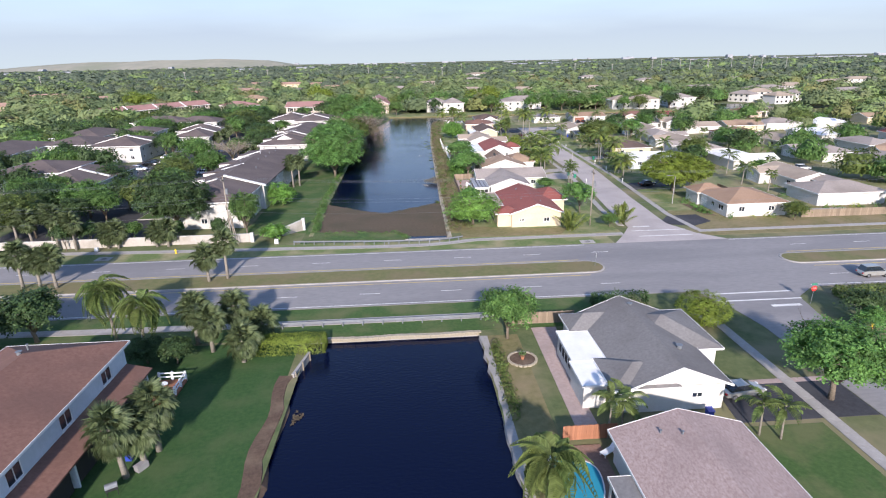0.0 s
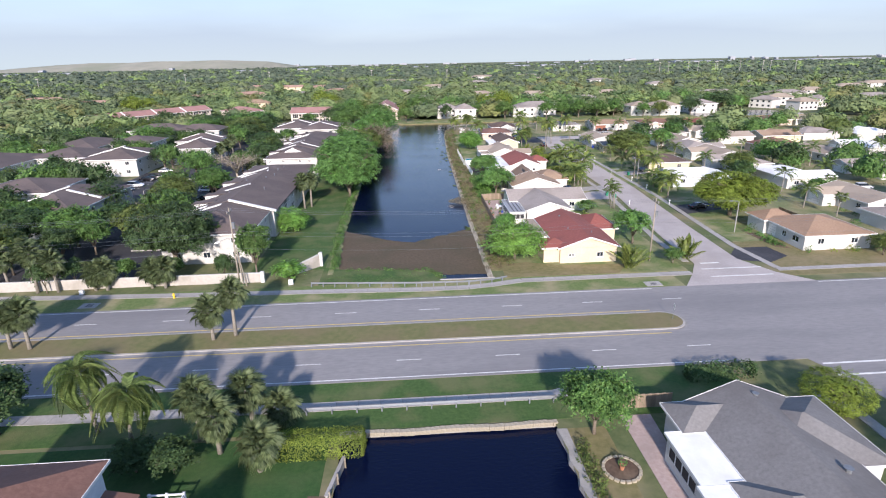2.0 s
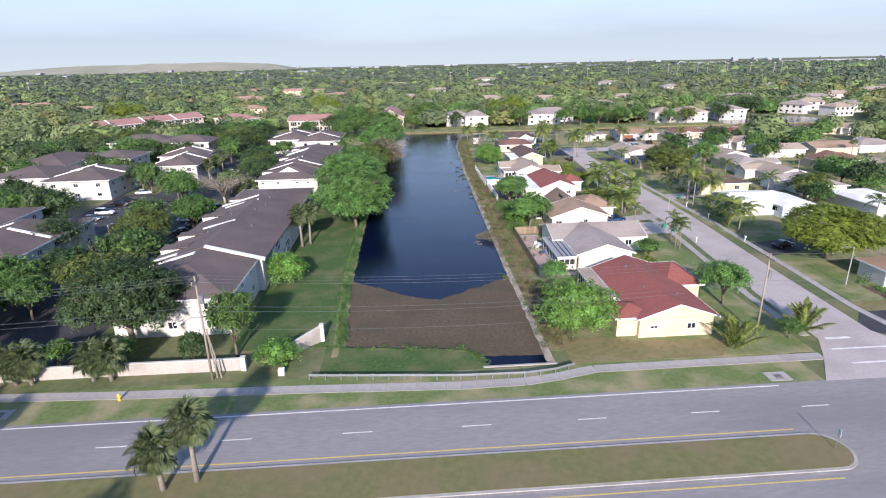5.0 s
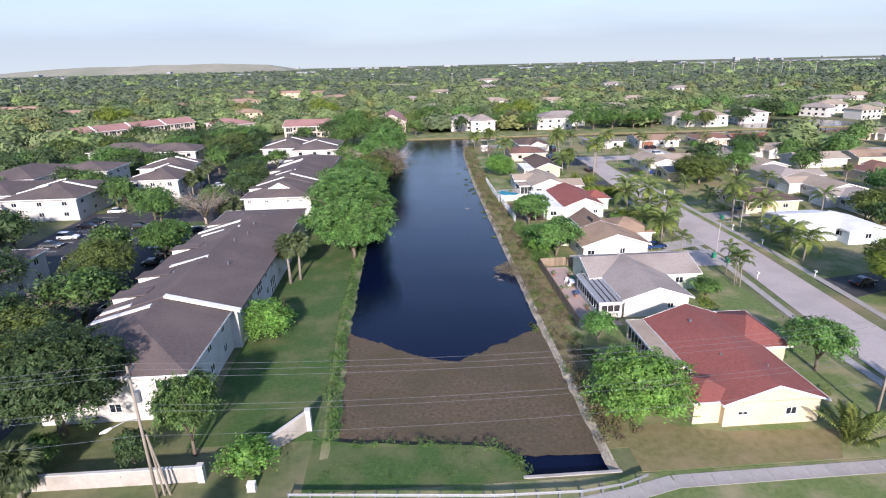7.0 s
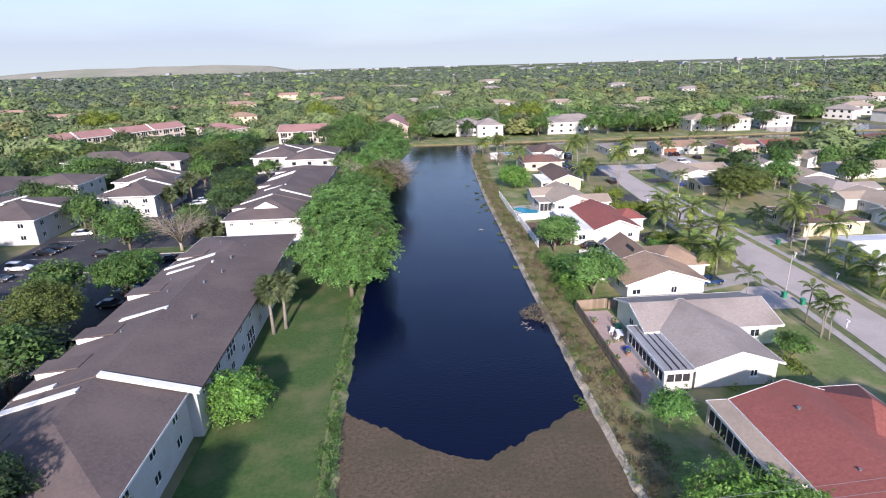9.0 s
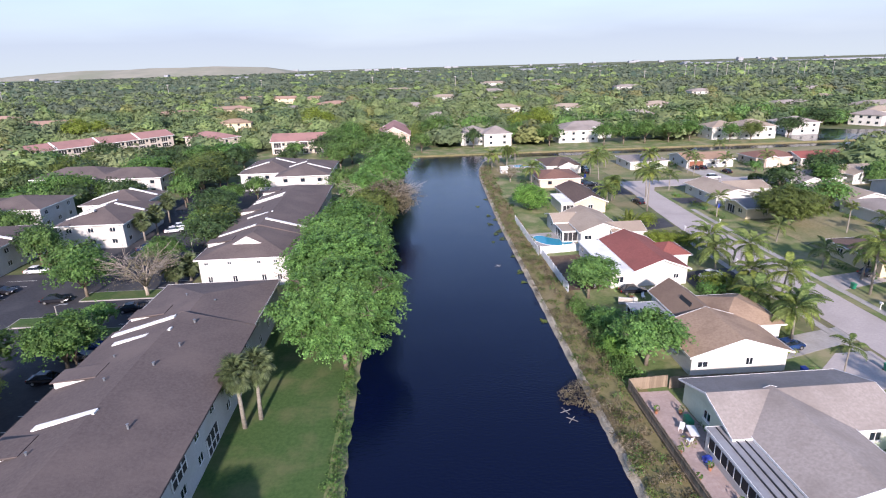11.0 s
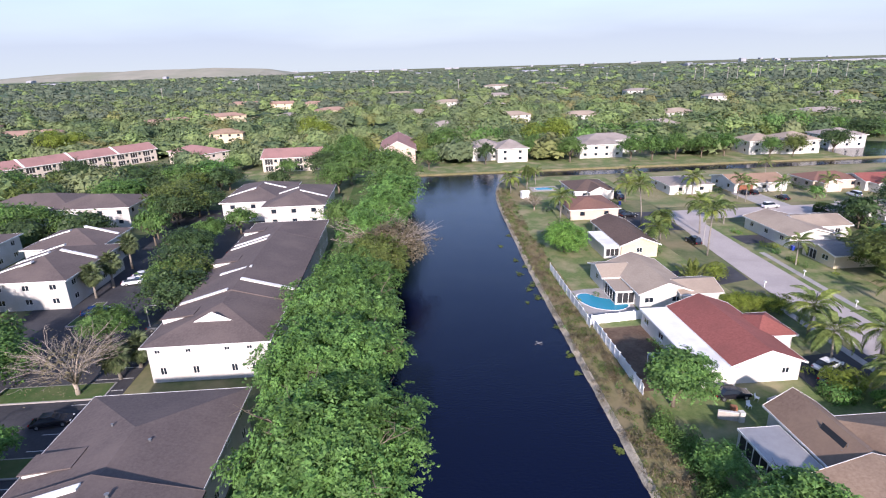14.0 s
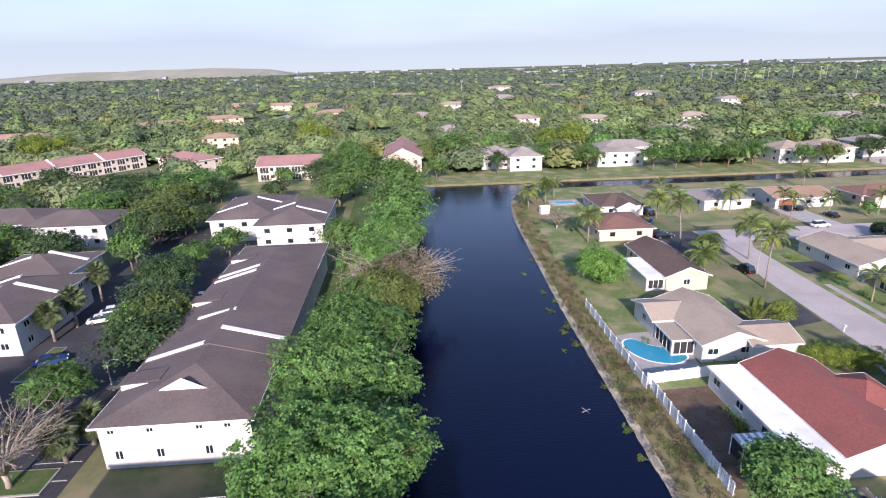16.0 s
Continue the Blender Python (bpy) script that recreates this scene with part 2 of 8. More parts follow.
R_BEIGE = shingle("beige_shingles", (0.31, 0.25, 0.19), (0.39, 0.32, 0.25), (0.24, 0.19, 0.15))
R_DARKBROWN = shingle("dark_brown_shingles", (0.1, 0.068, 0.055), (0.15, 0.105, 0.085), (0.085, 0.06, 0.05))
# Dark brown roof, deepened further to carry the cloud shade on the west side.
R_CONDO = shingle("condo_brown_shingles", (0.09, 0.07, 0.067), (0.13, 0.105, 0.098), (0.155, 0.122, 0.11))
R_ORANGE = shingle("orange_brown_tiles", (0.28, 0.18, 0.12), (0.36, 0.245, 0.165), (0.24, 0.155, 0.105))
R_REDBROWN = shingle("red_brown_tiles", (0.17, 0.088, 0.066), (0.235, 0.128, 0.097), (0.14, 0.08, 0.064))
R_PINK = shingle("pink_barrel_tiles", (0.29, 0.155, 0.14), (0.37, 0.21, 0.185), (0.24, 0.14, 0.125))
R_FADED = shingle("faded_terracotta_tiles", (0.32, 0.2, 0.15), (0.42, 0.28, 0.21), (0.27, 0.18, 0.14))
R_SPECKLED = mat("speckled_tan_shingles", (0.27, 0.19, 0.17), (0.43, 0.34, 0.31), 4.0, 0.92, 0.4, (0.25, 0.19, 0.175), 0.25, 0.5, stretch=(1.6, 0.8, 1), fine=9)
WOODS_LIGHT = mat("far_woods_light", (0.125, 0.194, 0.068), (0.219, 0.294, 0.106), 0.1, 0.8, 0.0, (0.125, 0.156, 0.075), 0.03, 0.6, island=0.1, spec=0.15)
WOODS_OLIVE = mat("far_woods_olive", (0.120, 0.142, 0.050), (0.210, 0.222, 0.084), 0.1, 0.8, 0.0, (0.180, 0.156, 0.090), 0.03, 0.6, island=0.1, spec=0.15)
# Greyer, bluer green: aerial haze over the far belt is put into its colour.
WOODS_FAR = mat("far_woods_hazed", (0.060, 0.084, 0.060), (0.110, 0.138, 0.096), 0.06, 0.85, 0.0, (0.132, 0.156, 0.102), 0.008, 0.6, island=0.1, spec=0.1)
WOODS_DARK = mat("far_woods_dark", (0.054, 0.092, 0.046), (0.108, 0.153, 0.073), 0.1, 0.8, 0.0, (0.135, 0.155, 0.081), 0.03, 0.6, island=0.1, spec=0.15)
R_WHITE = mat("white_flat_roof", (0.72, 0.72, 0.73), (0.8, 0.8, 0.8), 0.8, 0.8, 0.1, (0.5, 0.48, 0.45), 0.25, 0.5)
METALROOF = mat("pale_metal_roof", (0.3, 0.29, 0.29), (0.38, 0.37, 0.37), 1.0, 0.45, 0.05, (0.38, 0.37, 0.36), 0.3, 0.6, metal=0.3)
GLASS = plain("window_glass", (0.018, 0.025, 0.035), 0.06, 0.0, 0.8)
SCREEN = plain("dark_screen", (0.02, 0.02, 0.022), 0.7)
DARKMETAL = plain("dark_metal", (0.05, 0.05, 0.055), 0.5, 0.6)
GALV = mat("galvanised_steel", (0.17, 0.185, 0.2), (0.24, 0.255, 0.27), 3, 0.5, 0.05, (0.2, 0.2, 0.2), 0.5, 0.5, metal=0.4)
LINEWHITE = mat("road_paint_white", (0.62, 0.62, 0.6), (0.72, 0.72, 0.7), 6, 0.7, 0.05, (0.42, 0.41, 0.4), 0.8, 0.6)
LINEYELLOW = mat("road_paint_yellow", (0.5, 0.38, 0.1), (0.6, 0.46, 0.14), 6, 0.7, 0.05, (0.4, 0.33, 0.17), 0.8, 0.6)
RUBBER = plain("tyre_rubber", (0.02, 0.02, 0.02), 0.8)
DOORBROWN = plain("brown_garage_door", (0.25, 0.09, 0.05), 0.6)
BLUEPLASTIC = plain("blue_plastic", (0.03, 0.06, 0.35), 0.4)
GREENPLASTIC = plain("green_plastic", (0.02, 0.22, 0.12), 0.4)
YELLOWPAINT = plain("yellow_paint", (0.75, 0.5, 0.03), 0.5)
REDPAINT = plain("red_paint", (0.55, 0.03, 0.025), 0.5)
CHROME = plain("bright_metal", (0.6, 0.6, 0.6), 0.3, 0.9)
LAMPRED = plain("tail_lamp_red", (0.35, 0.01, 0.01), 0.2)
LAMPCLEAR = plain("headlamp_clear", (0.7, 0.7, 0.7), 0.15)

LEAF = leaf_mat("leaf_green", (0.050, 0.121, 0.031), (0.160, 0.286, 0.077), (0.143, 0.209, 0.066), 0.42)
LEAF_BRIGHT = leaf_mat("leaf_bright_green", (0.057, 0.149, 0.039), (0.196, 0.391, 0.098), (0.172, 0.270, 0.086), 0.43)
LEAF_FRESH = leaf_mat("leaf_fresh_green", (0.075, 0.19, 0.038), (0.25, 0.46, 0.1), (0.22, 0.36, 0.085), 0.45)
LEAF_OLIVE = leaf_mat("leaf_olive_green", (0.07, 0.11, 0.026), (0.165, 0.215, 0.058), (0.13, 0.16, 0.045))
LEAF_DARK = leaf_mat("leaf_dark_green", (0.03, 0.066, 0.025), (0.08, 0.14, 0.048), (0.075, 0.105, 0.042), 0.3)
LEAF_YELLOW = leaf_mat("leaf_yellow_green", (0.12, 0.18, 0.025), (0.27, 0.34, 0.06), (0.22, 0.27, 0.055), 0.4)
LEAF_DRY = leaf_mat("leaf_dry_brown", (0.13, 0.105, 0.065), (0.26, 0.22, 0.145), (0.18, 0.17, 0.09))
WOODS = mat("far_woods", (0.095, 0.140, 0.058), (0.182, 0.234, 0.098), 0.11, 0.8, 0.0, (0.169, 0.176, 0.098), 0.02, 0.6, island=0.09, spec=0.15)
PALMLEAF = leaf_mat("palm_frond_green", (0.06, 0.105, 0.03), (0.175, 0.245, 0.075), (0.21, 0.23, 0.075), 0.4)
PALMLEAF_GREY = leaf_mat("palm_fan_grey_green", (0.055, 0.085, 0.038), (0.15, 0.195, 0.088), (0.125, 0.15, 0.065), 0.3)
BARKPALE = mat("bark_pale", (0.3, 0.25, 0.2), (0.42, 0.37, 0.3), 5, 0.95, 0.4, (0.22, 0.18, 0.15), 0.8, 0.5)
PALMLEAF_BRIGHT = leaf_mat("palm_frond_bright", (0.09, 0.15, 0.035), (0.25, 0.32, 0.075), (0.28, 0.27, 0.07), 0.4)


# ---- mesh building ----
class Mesh:
    """Collects vertices and faces for one mesh."""

    def __init__(self):
        self.v, self.f = [], []

    def poly(self, pts):
        k = len(self.v)
        self.v += [tuple(p) for p in pts]
        self.f.append(tuple(range(k, k + len(pts))))
        return self

    def box(self, x0, y0, z0, x1, y1, z1):
        k = len(self.v)
        self.v += [(x, y, z) for z in (z0, z1) for x, y in ((x0, y0), (x1, y0), (x1, y1), (x0, y1))]
        self.f += [tuple(k + i for i in q) for q in ((3, 2, 1, 0), (4, 5, 6, 7), (0, 1, 5, 4), (1, 2, 6, 5), (2, 3, 7, 6), (3, 0, 4, 7))]
        return self

    def slab(self, pts, down):
        """A sheet through pts, thickened downwards."""
        k, n = len(self.v), len(pts)
        self.v += [tuple(p) for p in pts] + [(p[0], p[1], p[2] - down) for p in pts]
        self.f += [tuple(range(k, k + n)), tuple(range(k + 2 * n - 1, k + n - 1, -1))]
        self.f += [(k + i, k + n + i, k + n + (i + 1) % n, k + (i + 1) % n) for i in range(n)]
        return self

    def tube(self, path, radii, sides=6, cap=True):
        """A tapered tube along a path of points."""
        k, n = len(self.v), len(path)
        for i, (p, r) in enumerate(zip(path, radii)):
            p = Vector(p)
            d = (Vector(path[min(i + 1, n - 1)]) - Vector(path[max(i - 1, 0)])).normalized()
            u = d.cross(Vector((0.31, 0.87, 0.38))).normalized() if abs(d.z) > 0.3 else d.cross(Vector((0, 0, 1))).normalized()
            w = d.cross(u)
            self.v += [tuple(p + (u * math.cos(a) + w * math.sin(a)) * r) for a in (2 * math.pi * j / sides for j in range(sides))]
        for i in range(n - 1):
            self.f += [(k + i * sides + j, k + i * sides + (j + 1) % sides, k + (i + 1) * sides + (j + 1) % sides, k + (i + 1) * sides + j) for j in range(sides)]
        if cap:
            self.f += [tuple(k + (n - 1) * sides + j for j in range(sides)), tuple(k + sides - 1 - j for j in range(sides))]
        return self

    def data(self, name, material, smooth=False):
        me = bpy.data.meshes.new(name)
        me.from_pydata(self.v, [], self.f)
        me.materials.append(material)
        if smooth:
            me.shade_smooth()
        me.update()
        return me


def part(name, mesh, material, parent, label="", smooth=False):
    ob = new(name, mesh if isinstance(mesh, bpy.types.Mesh) else mesh.data(name, material, smooth))
    ob.parent = parent
    if label:
        ob["label"] = label
    return ob


def solid(name, mesh, material, label="", category="", group="", kind="", at=(0, 0, 0), smooth=False):
    ob = new(name, mesh.data(name, material, smooth))
    ob.location = at
    return tagged(ob, label, category, group, kind)


def thing(name, at, turn=0.0, label="", category="", group="", kind=""):
    ob = new(name)
    ob.empty_display_size = 0.3
    ob.matrix_basis = pose(*at, 0, 0, turn)
    return tagged(ob, label, category, group, kind)


# ---- ground, water, roads ----
WATER_Z = -0.5


def right_bank(y):
    return float(np.interp(y, [109, 140, 190, 235, 265, 290, 300, 308, 314, 320, 325, 328.5, 330], [8.6, 8.9, 10.0, 11.0, 12.4, 13.6, 14.5, 15.6, 16.7, 18.2, 20.2, 23.5, 30.0]))


def left_bank(y):
    return float(np.interp(y, [109, 140, 250, 300, 330, 343], [-18.6, -20.1, -20.1, -15.5, -10.0, -10.0]))


FAR = 4900.0
ground = Mesh()


def strip(y0, y1, a0, a1, b0, b1):
    ground.poly([(a0, y0, 0), (b0, y0, 0), (b1, y1, 0), (a1, y1, 0)])


strip(-FAR, -90, -FAR, -FAR, FAR, FAR)
strip(-90, 70.2, -FAR, -FAR, -13.2, -12.4)
strip(-90, 70.2, 9.0, 8.8, FAR, FAR)
strip(70.2, 109, -FAR, -FAR, FAR, FAR)
_ys = [109, 112, 118, 126, 140, 190, 235, 265, 290, 300, 308, 314, 320, 325, 328.5, 330]
for y0, y1 in zip(_ys, _ys[1:]):
    strip(y0, y1, right_bank(y0), right_bank(y1), FAR, FAR)
_ys = [109, 140, 250, 300, 330, 343]
for y0, y1 in zip(_ys, _ys[1:]):
    strip(y0, y1, -FAR, -FAR, left_bank(y0), left_bank(y1))
strip(330, 343, 232, 232, FAR, FAR)
strip(343, FAR, -FAR, -FAR, FAR, FAR)
solid("ground", ground, GROUND, "flat suburban ground of dry grass and soil", "ground", kind="structure")

canal = Mesh().poly([(-14, -95, 0), (10, -95, 0), (10, 71, 0), (-14, 71, 0)])
solid("water_near_canal", canal, WATER, "still dark navy canal water before the road", "water", kind="structure", at=(0, 0, WATER_Z))
canal = Mesh().poly([(-21.5, 108, 0), (29, 108, 0), (29, 344, 0), (-21.5, 344, 0)])
canal.poly([(29, 329, 0), (235, 329, 0), (235, 344, 0), (29, 344, 0)])
solid("water_far_canal", canal, WATER, "dark blue canal water with light ripples", "water", kind="structure", at=(0, 0, WATER_Z))
solid("water_pond_east", Mesh().poly([(168, 361, 0), (167, 344, 0), (232, 344, 0), (236, 352, 0), (228, 372, 0), (200, 383, 0), (180, 378, 0)]), WATER, "blue pond beyond the houses", "water", kind="structure", at=(0, 0, 0.03))
solid("water_pond_west", Mesh().poly([(-126, 528, 0), (-113, 556, 0), (-110, 588, 0), (-122, 648, 0), (-142, 660, 0), (-148, 630, 0), (-142, 586, 0)]), WATER, "pale pond among far condominiums", "water", kind="structure", at=(0, 0, 0.03))


def bank(name, line, side, material, label, drop=0.9, run=1.6, seed=1, lip=0.7):
    """A sloping shore along a line of points; the water lies on the side given."""
    rnd = random.Random(seed)
    m, rows = Mesh(), []
    for i, (x, y) in enumerate(line):
        a, b = line[max(i - 1, 0)], line[min(i + 1, len(line) - 1)]
        d = Vector((b[0] - a[0], b[1] - a[1])).normalized()
        n = Vector((-d.y, d.x)) * side
        j = rnd.uniform(-0.25, 0.25)
        rows.append([(x - n.x * lip, y - n.y * lip, 0.03), (x + n.x * (0.1 + j), y + n.y * (0.1 + j), 0.06 + rnd.uniform(-0.02, 0.05)), (x + n.x * (run * 0.5 + j), y + n.y * (run * 0.5 + j), -drop * 0.45), (x + n.x * run, y + n.y * run, -drop)])
    for r, s in zip(rows, rows[1:]):
        for k in range(3):
            m.poly([r[k], r[k + 1], s[k + 1], s[k]])
    return solid(name, m, material, label, "canal bank", kind="structure")


def line(f, y0, y1, step=1.5):
    n = max(2, int(abs(y1 - y0) / step))
    return [(f(y0 + (y1 - y0) * i / n), y0 + (y1 - y0) * i / n) for i in range(n + 1)]


bank("bank_right", line(right_bank, 109, 329.6), 1, ROCK, "pale limestone rubble bank of the canal", run=0.85, drop=0.6, lip=0.05)
bank("bank_left", line(left_bank, 113, 342), -1, VERGE, "grassy canal bank with low weeds")
bank("bank_far", [(x, 343.0) for x in range(-14, 236, 2)], -1, DRYGRASS, "grassy far bank of the canal")
bank("bank_cross", [(x, 329.8) for x in range(29, 236, 2)], 1, DRYGRASS, "grassy bank behind the houses")
bank("bank_near_left", line(lambda y: -13.1 + 0.3 * math.sin(y * 0.6), -90, 62), -1, MULCH, "bare muddy canal edge beside the lawn", run=1.0, lip=1.3)
bank("bank_near_right", line(lambda y: 9.0, -90, 69), 1, CONCRETE, "concrete-edged canal bank", run=0.3, drop=1.0)
wall_end = thing("retaining_wall", (0, 70.1, 0), 0, "low pale stone retaining wall at the canal end", "retaining wall", kind="structure")
part("footing", Mesh().box(-12.8, -0.1, -1.2, 9.1, 0.35, -0.02), CONCRETE, wall_end)
_st = [Mesh().box(-w / 2, -0.3 - k, -0.3, w / 2, 0.2, 0.12 + k).data("stone", ROCK) for w, k in ((0.5, 0.0), (0.46, 0.05), (0.48, 0.03))]
for i in range(44):
    part("stone", _st[(i * 5) % 3], None, wall_end).matrix_basis = pose(-12.5 + 0.495 * i, 0.1 * math.sin(i * 0.35), 0, 0, 0, 5 * math.sin(i * 2.1))
CULVERT = [(-20.5, 116.6), (-18.5, 115.4), (-16, 114.9), (-13.2, 114.6), (-10.5, 114.4), (-8, 113.9), (-5, 113.5), (-2.6, 113.2), (-1.2, 112.5), (-0.5, 111.4), (-0.4, 110.2), (-0.2, 109.0)]
bank("bank_culvert", CULVERT, 1, LAWN, "weedy grass bank at the culvert", run=1.0, lip=0.3)
solid("ground_culvert", Mesh().poly([(-20.5, 108.6, 0.02), (-0.2, 108.6, 0.02)] + [(x, y, 0.02) for x, y in CULVERT[::-1]]), LAWN, "grass tongue between footpath and canal", "grass", kind="structure")
solid("wall_culvert", Mesh().box(-0.4, 108.7, -1.2, 8.8, 109.0, 0.12), CONCRETE, "low concrete headwall over the canal culvert", "retaining wall", kind="structure")


def patch(name, x0, y0, x1, y1, material, label, category, z=0.02, kind="structure"):
    return solid(name, Mesh().box(x0, y0, -0.1, x1, y1, z), material, label, category, kind=kind)


def outline(name, pts, material, label, category, z=0.02, kind="structure"):
    return solid(name, Mesh().slab([(*p, z) for p in pts], 0.12), material, label, category, kind=kind)


patch("lawn_west", -70, -80, -13.6, 70.0, LAWN_WEST, "mown green lawn beside the canal, darkened as under cloud", "lawn")
patch("lawn_condo", -33.2, 116, -20.3, 200, LAWN, "mown green lawn between condominium and canal", "lawn")
patch("lawn_condo_north", -33.0, 200, -20.6, 344, LAWN, "shaded grass between condominiums and canal", "lawn")
patch("lawn_far", -200, 343.8, 232, 366, VERGE, "sunlit mown grass along the far bank", "lawn")
patch("verge_south", -400, 70.6, 31.5, 79.2, LAWN, "mown grass strip beside the road", "grass verge", 0.025)
patch("verge_north", -400, 102.1, 38.4, 108.4, VERGE, "mown grass strip with dry edges", "grass verge", 0.03)
outline("verge_bank", [(16.0, 112), (16.0, 290)] + [(right_bank(y) + 0.15, y) for y in (290, 265, 235, 190, 140, 112)], DRYGRASS, "dry brown grass strip along the canal", "grass verge", 0.03)
patch("yard_east", 9.6, 36, 13.5, 69, DRYGRASS, "dry grass yard beside the canal", "yard", 0.03)
outline("yard_dry", [(10.6, 108.6), (30, 108.6), (33, 112.8), (21, 113.4), (15.5, 115.4), (10.8, 114.6)], DRYGRASS, "dry trampled grass before the red-roofed house", "yard", 0.046)
patch("yard_red_house", 12, 108.5, 42, 138, VERGE, "patchy grass yard round the red-roofed house", "yard", 0.036)
outline("verge_point", [(14.4, 290), (26, 290), (26, 328), (23.9, 327.6), (20.9, 324.5), (18.9, 319.5), (17.4, 313), (16.3, 306), (15.3, 298)], DRYGRASS, "golden dry grass on the canal corner", "grass verge", 0.034)
patch("yard_row", 16.0, 138, 44, 290, VERGE, "green back and front yards of the house row", "yard", 0.026)
patch("yard_corner", 57, 104.5, 100, 122, DRYGRASS, "dry grass corner yard", "yard", 0.026)
patch("yard_across", 58, 122, 71, 263, VERGE, "green front yards across the street", "yard", 0.028)
patch("yard_blocks", 71.1, 122.1, 250, 263, YARD, "dry and green yards of the streets behind", "yard", 0.022)
patch("yard_row_north", 26.1, 290.1, 56.9, 328.6, VERGE, "green yards at the canal corner", "yard", 0.024)
patch("yard_north", 57, 280, 232, 328.6, YARD, "dry grass yards before the cross canal", "yard", 0.022)
patch("lawn_southeast", 30, -40, 38.6, 49, LAWN, "shaded green front lawn", "lawn", 0.026)
patch("car_park_west", -93, 176, -83.02, 214, DARKTAR, "dark asphalt parking bays beside a condominium", "car park", 0.026)
patch("car_park", -83, 112, -53, 300, DARKTAR, "dark asphalt car park of the condominiums", "car park", 0.026)

# The main road, its lines and the median.
road = patch("road", -900, 79.3, 900, 102.1, ASPHALT, "grey asphalt four-lane divided road", "road", 0.05)
_d = Mesh().box(0, -0.06, 0, 3.05, 0.06, 0.006).data("dash", LINEWHITE)
for k in range(-14, 15):
    for y, off in ((83.6, 4.9), (97.6, 8.0)):
        x = off + 12.2 * k
        if 40 < x + 1.5 < 60:
            continue
        part("dash", _d, None, road).location = (x, y, 0.05)
for x0, x1 in ((-900, 32.5), (60, 900)):
    part("edge_line", Mesh().box(x0, 79.75, 0.04, x1, 79.9, 0.057), LINEWHITE, road)
    part("edge_line", Mesh().box(x0, 101.5, 0.04, x1, 101.65, 0.057), LINEWHITE, road)
for x0, x1 in ((-900, 29), (66, 900)):
    part("yellow_line", Mesh().box(x0, 87.15, 0.04, x1, 87.3, 0.057), LINEYELLOW, road)
    part("yellow_line", Mesh().box(x0, 94.0, 0.04, x1, 94.15, 0.057), LINEYELLOW, road)


def island(name, x0, x1, y0, y1, round_end, label):
    """A raised grass island with a concrete kerb and one rounded end."""
    r = (y1 - y0) / 2
    cx, cy = (x1 - r, (y0 + y1) / 2) if round_end > 0 else (x0 + r, (y0 + y1) / 2)
    def ring(g):
        arc = [(cx + round_end * (r + g) * math.sin(a), cy - (r + g) * math.cos(a)) for a in np.linspace(0, math.pi, 14)]
        far = x0 if round_end > 0 else x1
        pts = [(far, cy - r - g)] + arc + [(far, cy + r + g)]
        return pts if round_end > 0 else pts[::-1]
    t = thing(name, (0, 0, 0), 0, label, "median", kind="structure")
    part("kerb", Mesh().slab([(*p, 0.17) for p in ring(0.3)], 0.2), CONCRETE, t)
    part("grass", Mesh().slab([(*p, 0.2) for p in ring(0)], 0.2), MEDIANGRASS, t)
    part("gutter", Mesh().slab([(*p, 0.062) for p in ring(0.6)], 0.05), GUTTER, t)


island("median_west", -900, 32.0, 88.4, 93.0, 1, "raised dry-grass median with pale concrete kerb")
island("median_east", 63.2, 900, 88.6, 92.8, -1, "raised dry-grass median with rounded kerb end")

# The side street north of the road and its continuation to the south.
side = outline("road_side_street", [(38.5, 102), (42.0, 107), (44.6, 111.5), (45.4, 125), (49.4, 160), (50.2, 215), (52, 240), (54.5, 262), (54.5, 276), (180, 276), (180, 267), (64, 267), (61.5, 262), (60, 240), (58.8, 215), (57.6, 170), (54.6, 135), (53.2, 113), (56, 106.2), (60, 102)], STREET, "pale worn asphalt side street", "road", 0.056)
side2 = outline("road_side_street_south", [(42.0, 79.4), (60, 79.4), (55.5, 76), (54.2, 70), (54.2, -60), (45.0, -60), (45.0, 68), (44.0, 74)][::-1], ASPHALT, "grey asphalt side street south of the junction", "road", 0.056)
for y in (105.2, 108.6):
    part("crossing_line", Mesh().box(44.4, y, 0.04, 55.0, y + 0.3, 0.064), LINEWHITE, side)
part("stop_line", Mesh().box(45.6, 111.2, 0.04, 49.0, 111.7, 0.064), LINEWHITE, side)
for y in (75.4, 77.9):
    part("crossing_line", Mesh().box(43.0, y, 0.04, 55.5, y + 0.3, 0.064), LINEWHITE, side2)
part("stop_line", Mesh().box(49.8, 73.2, 0.04, 54.0, 73.8, 0.064), LINEWHITE, side2)


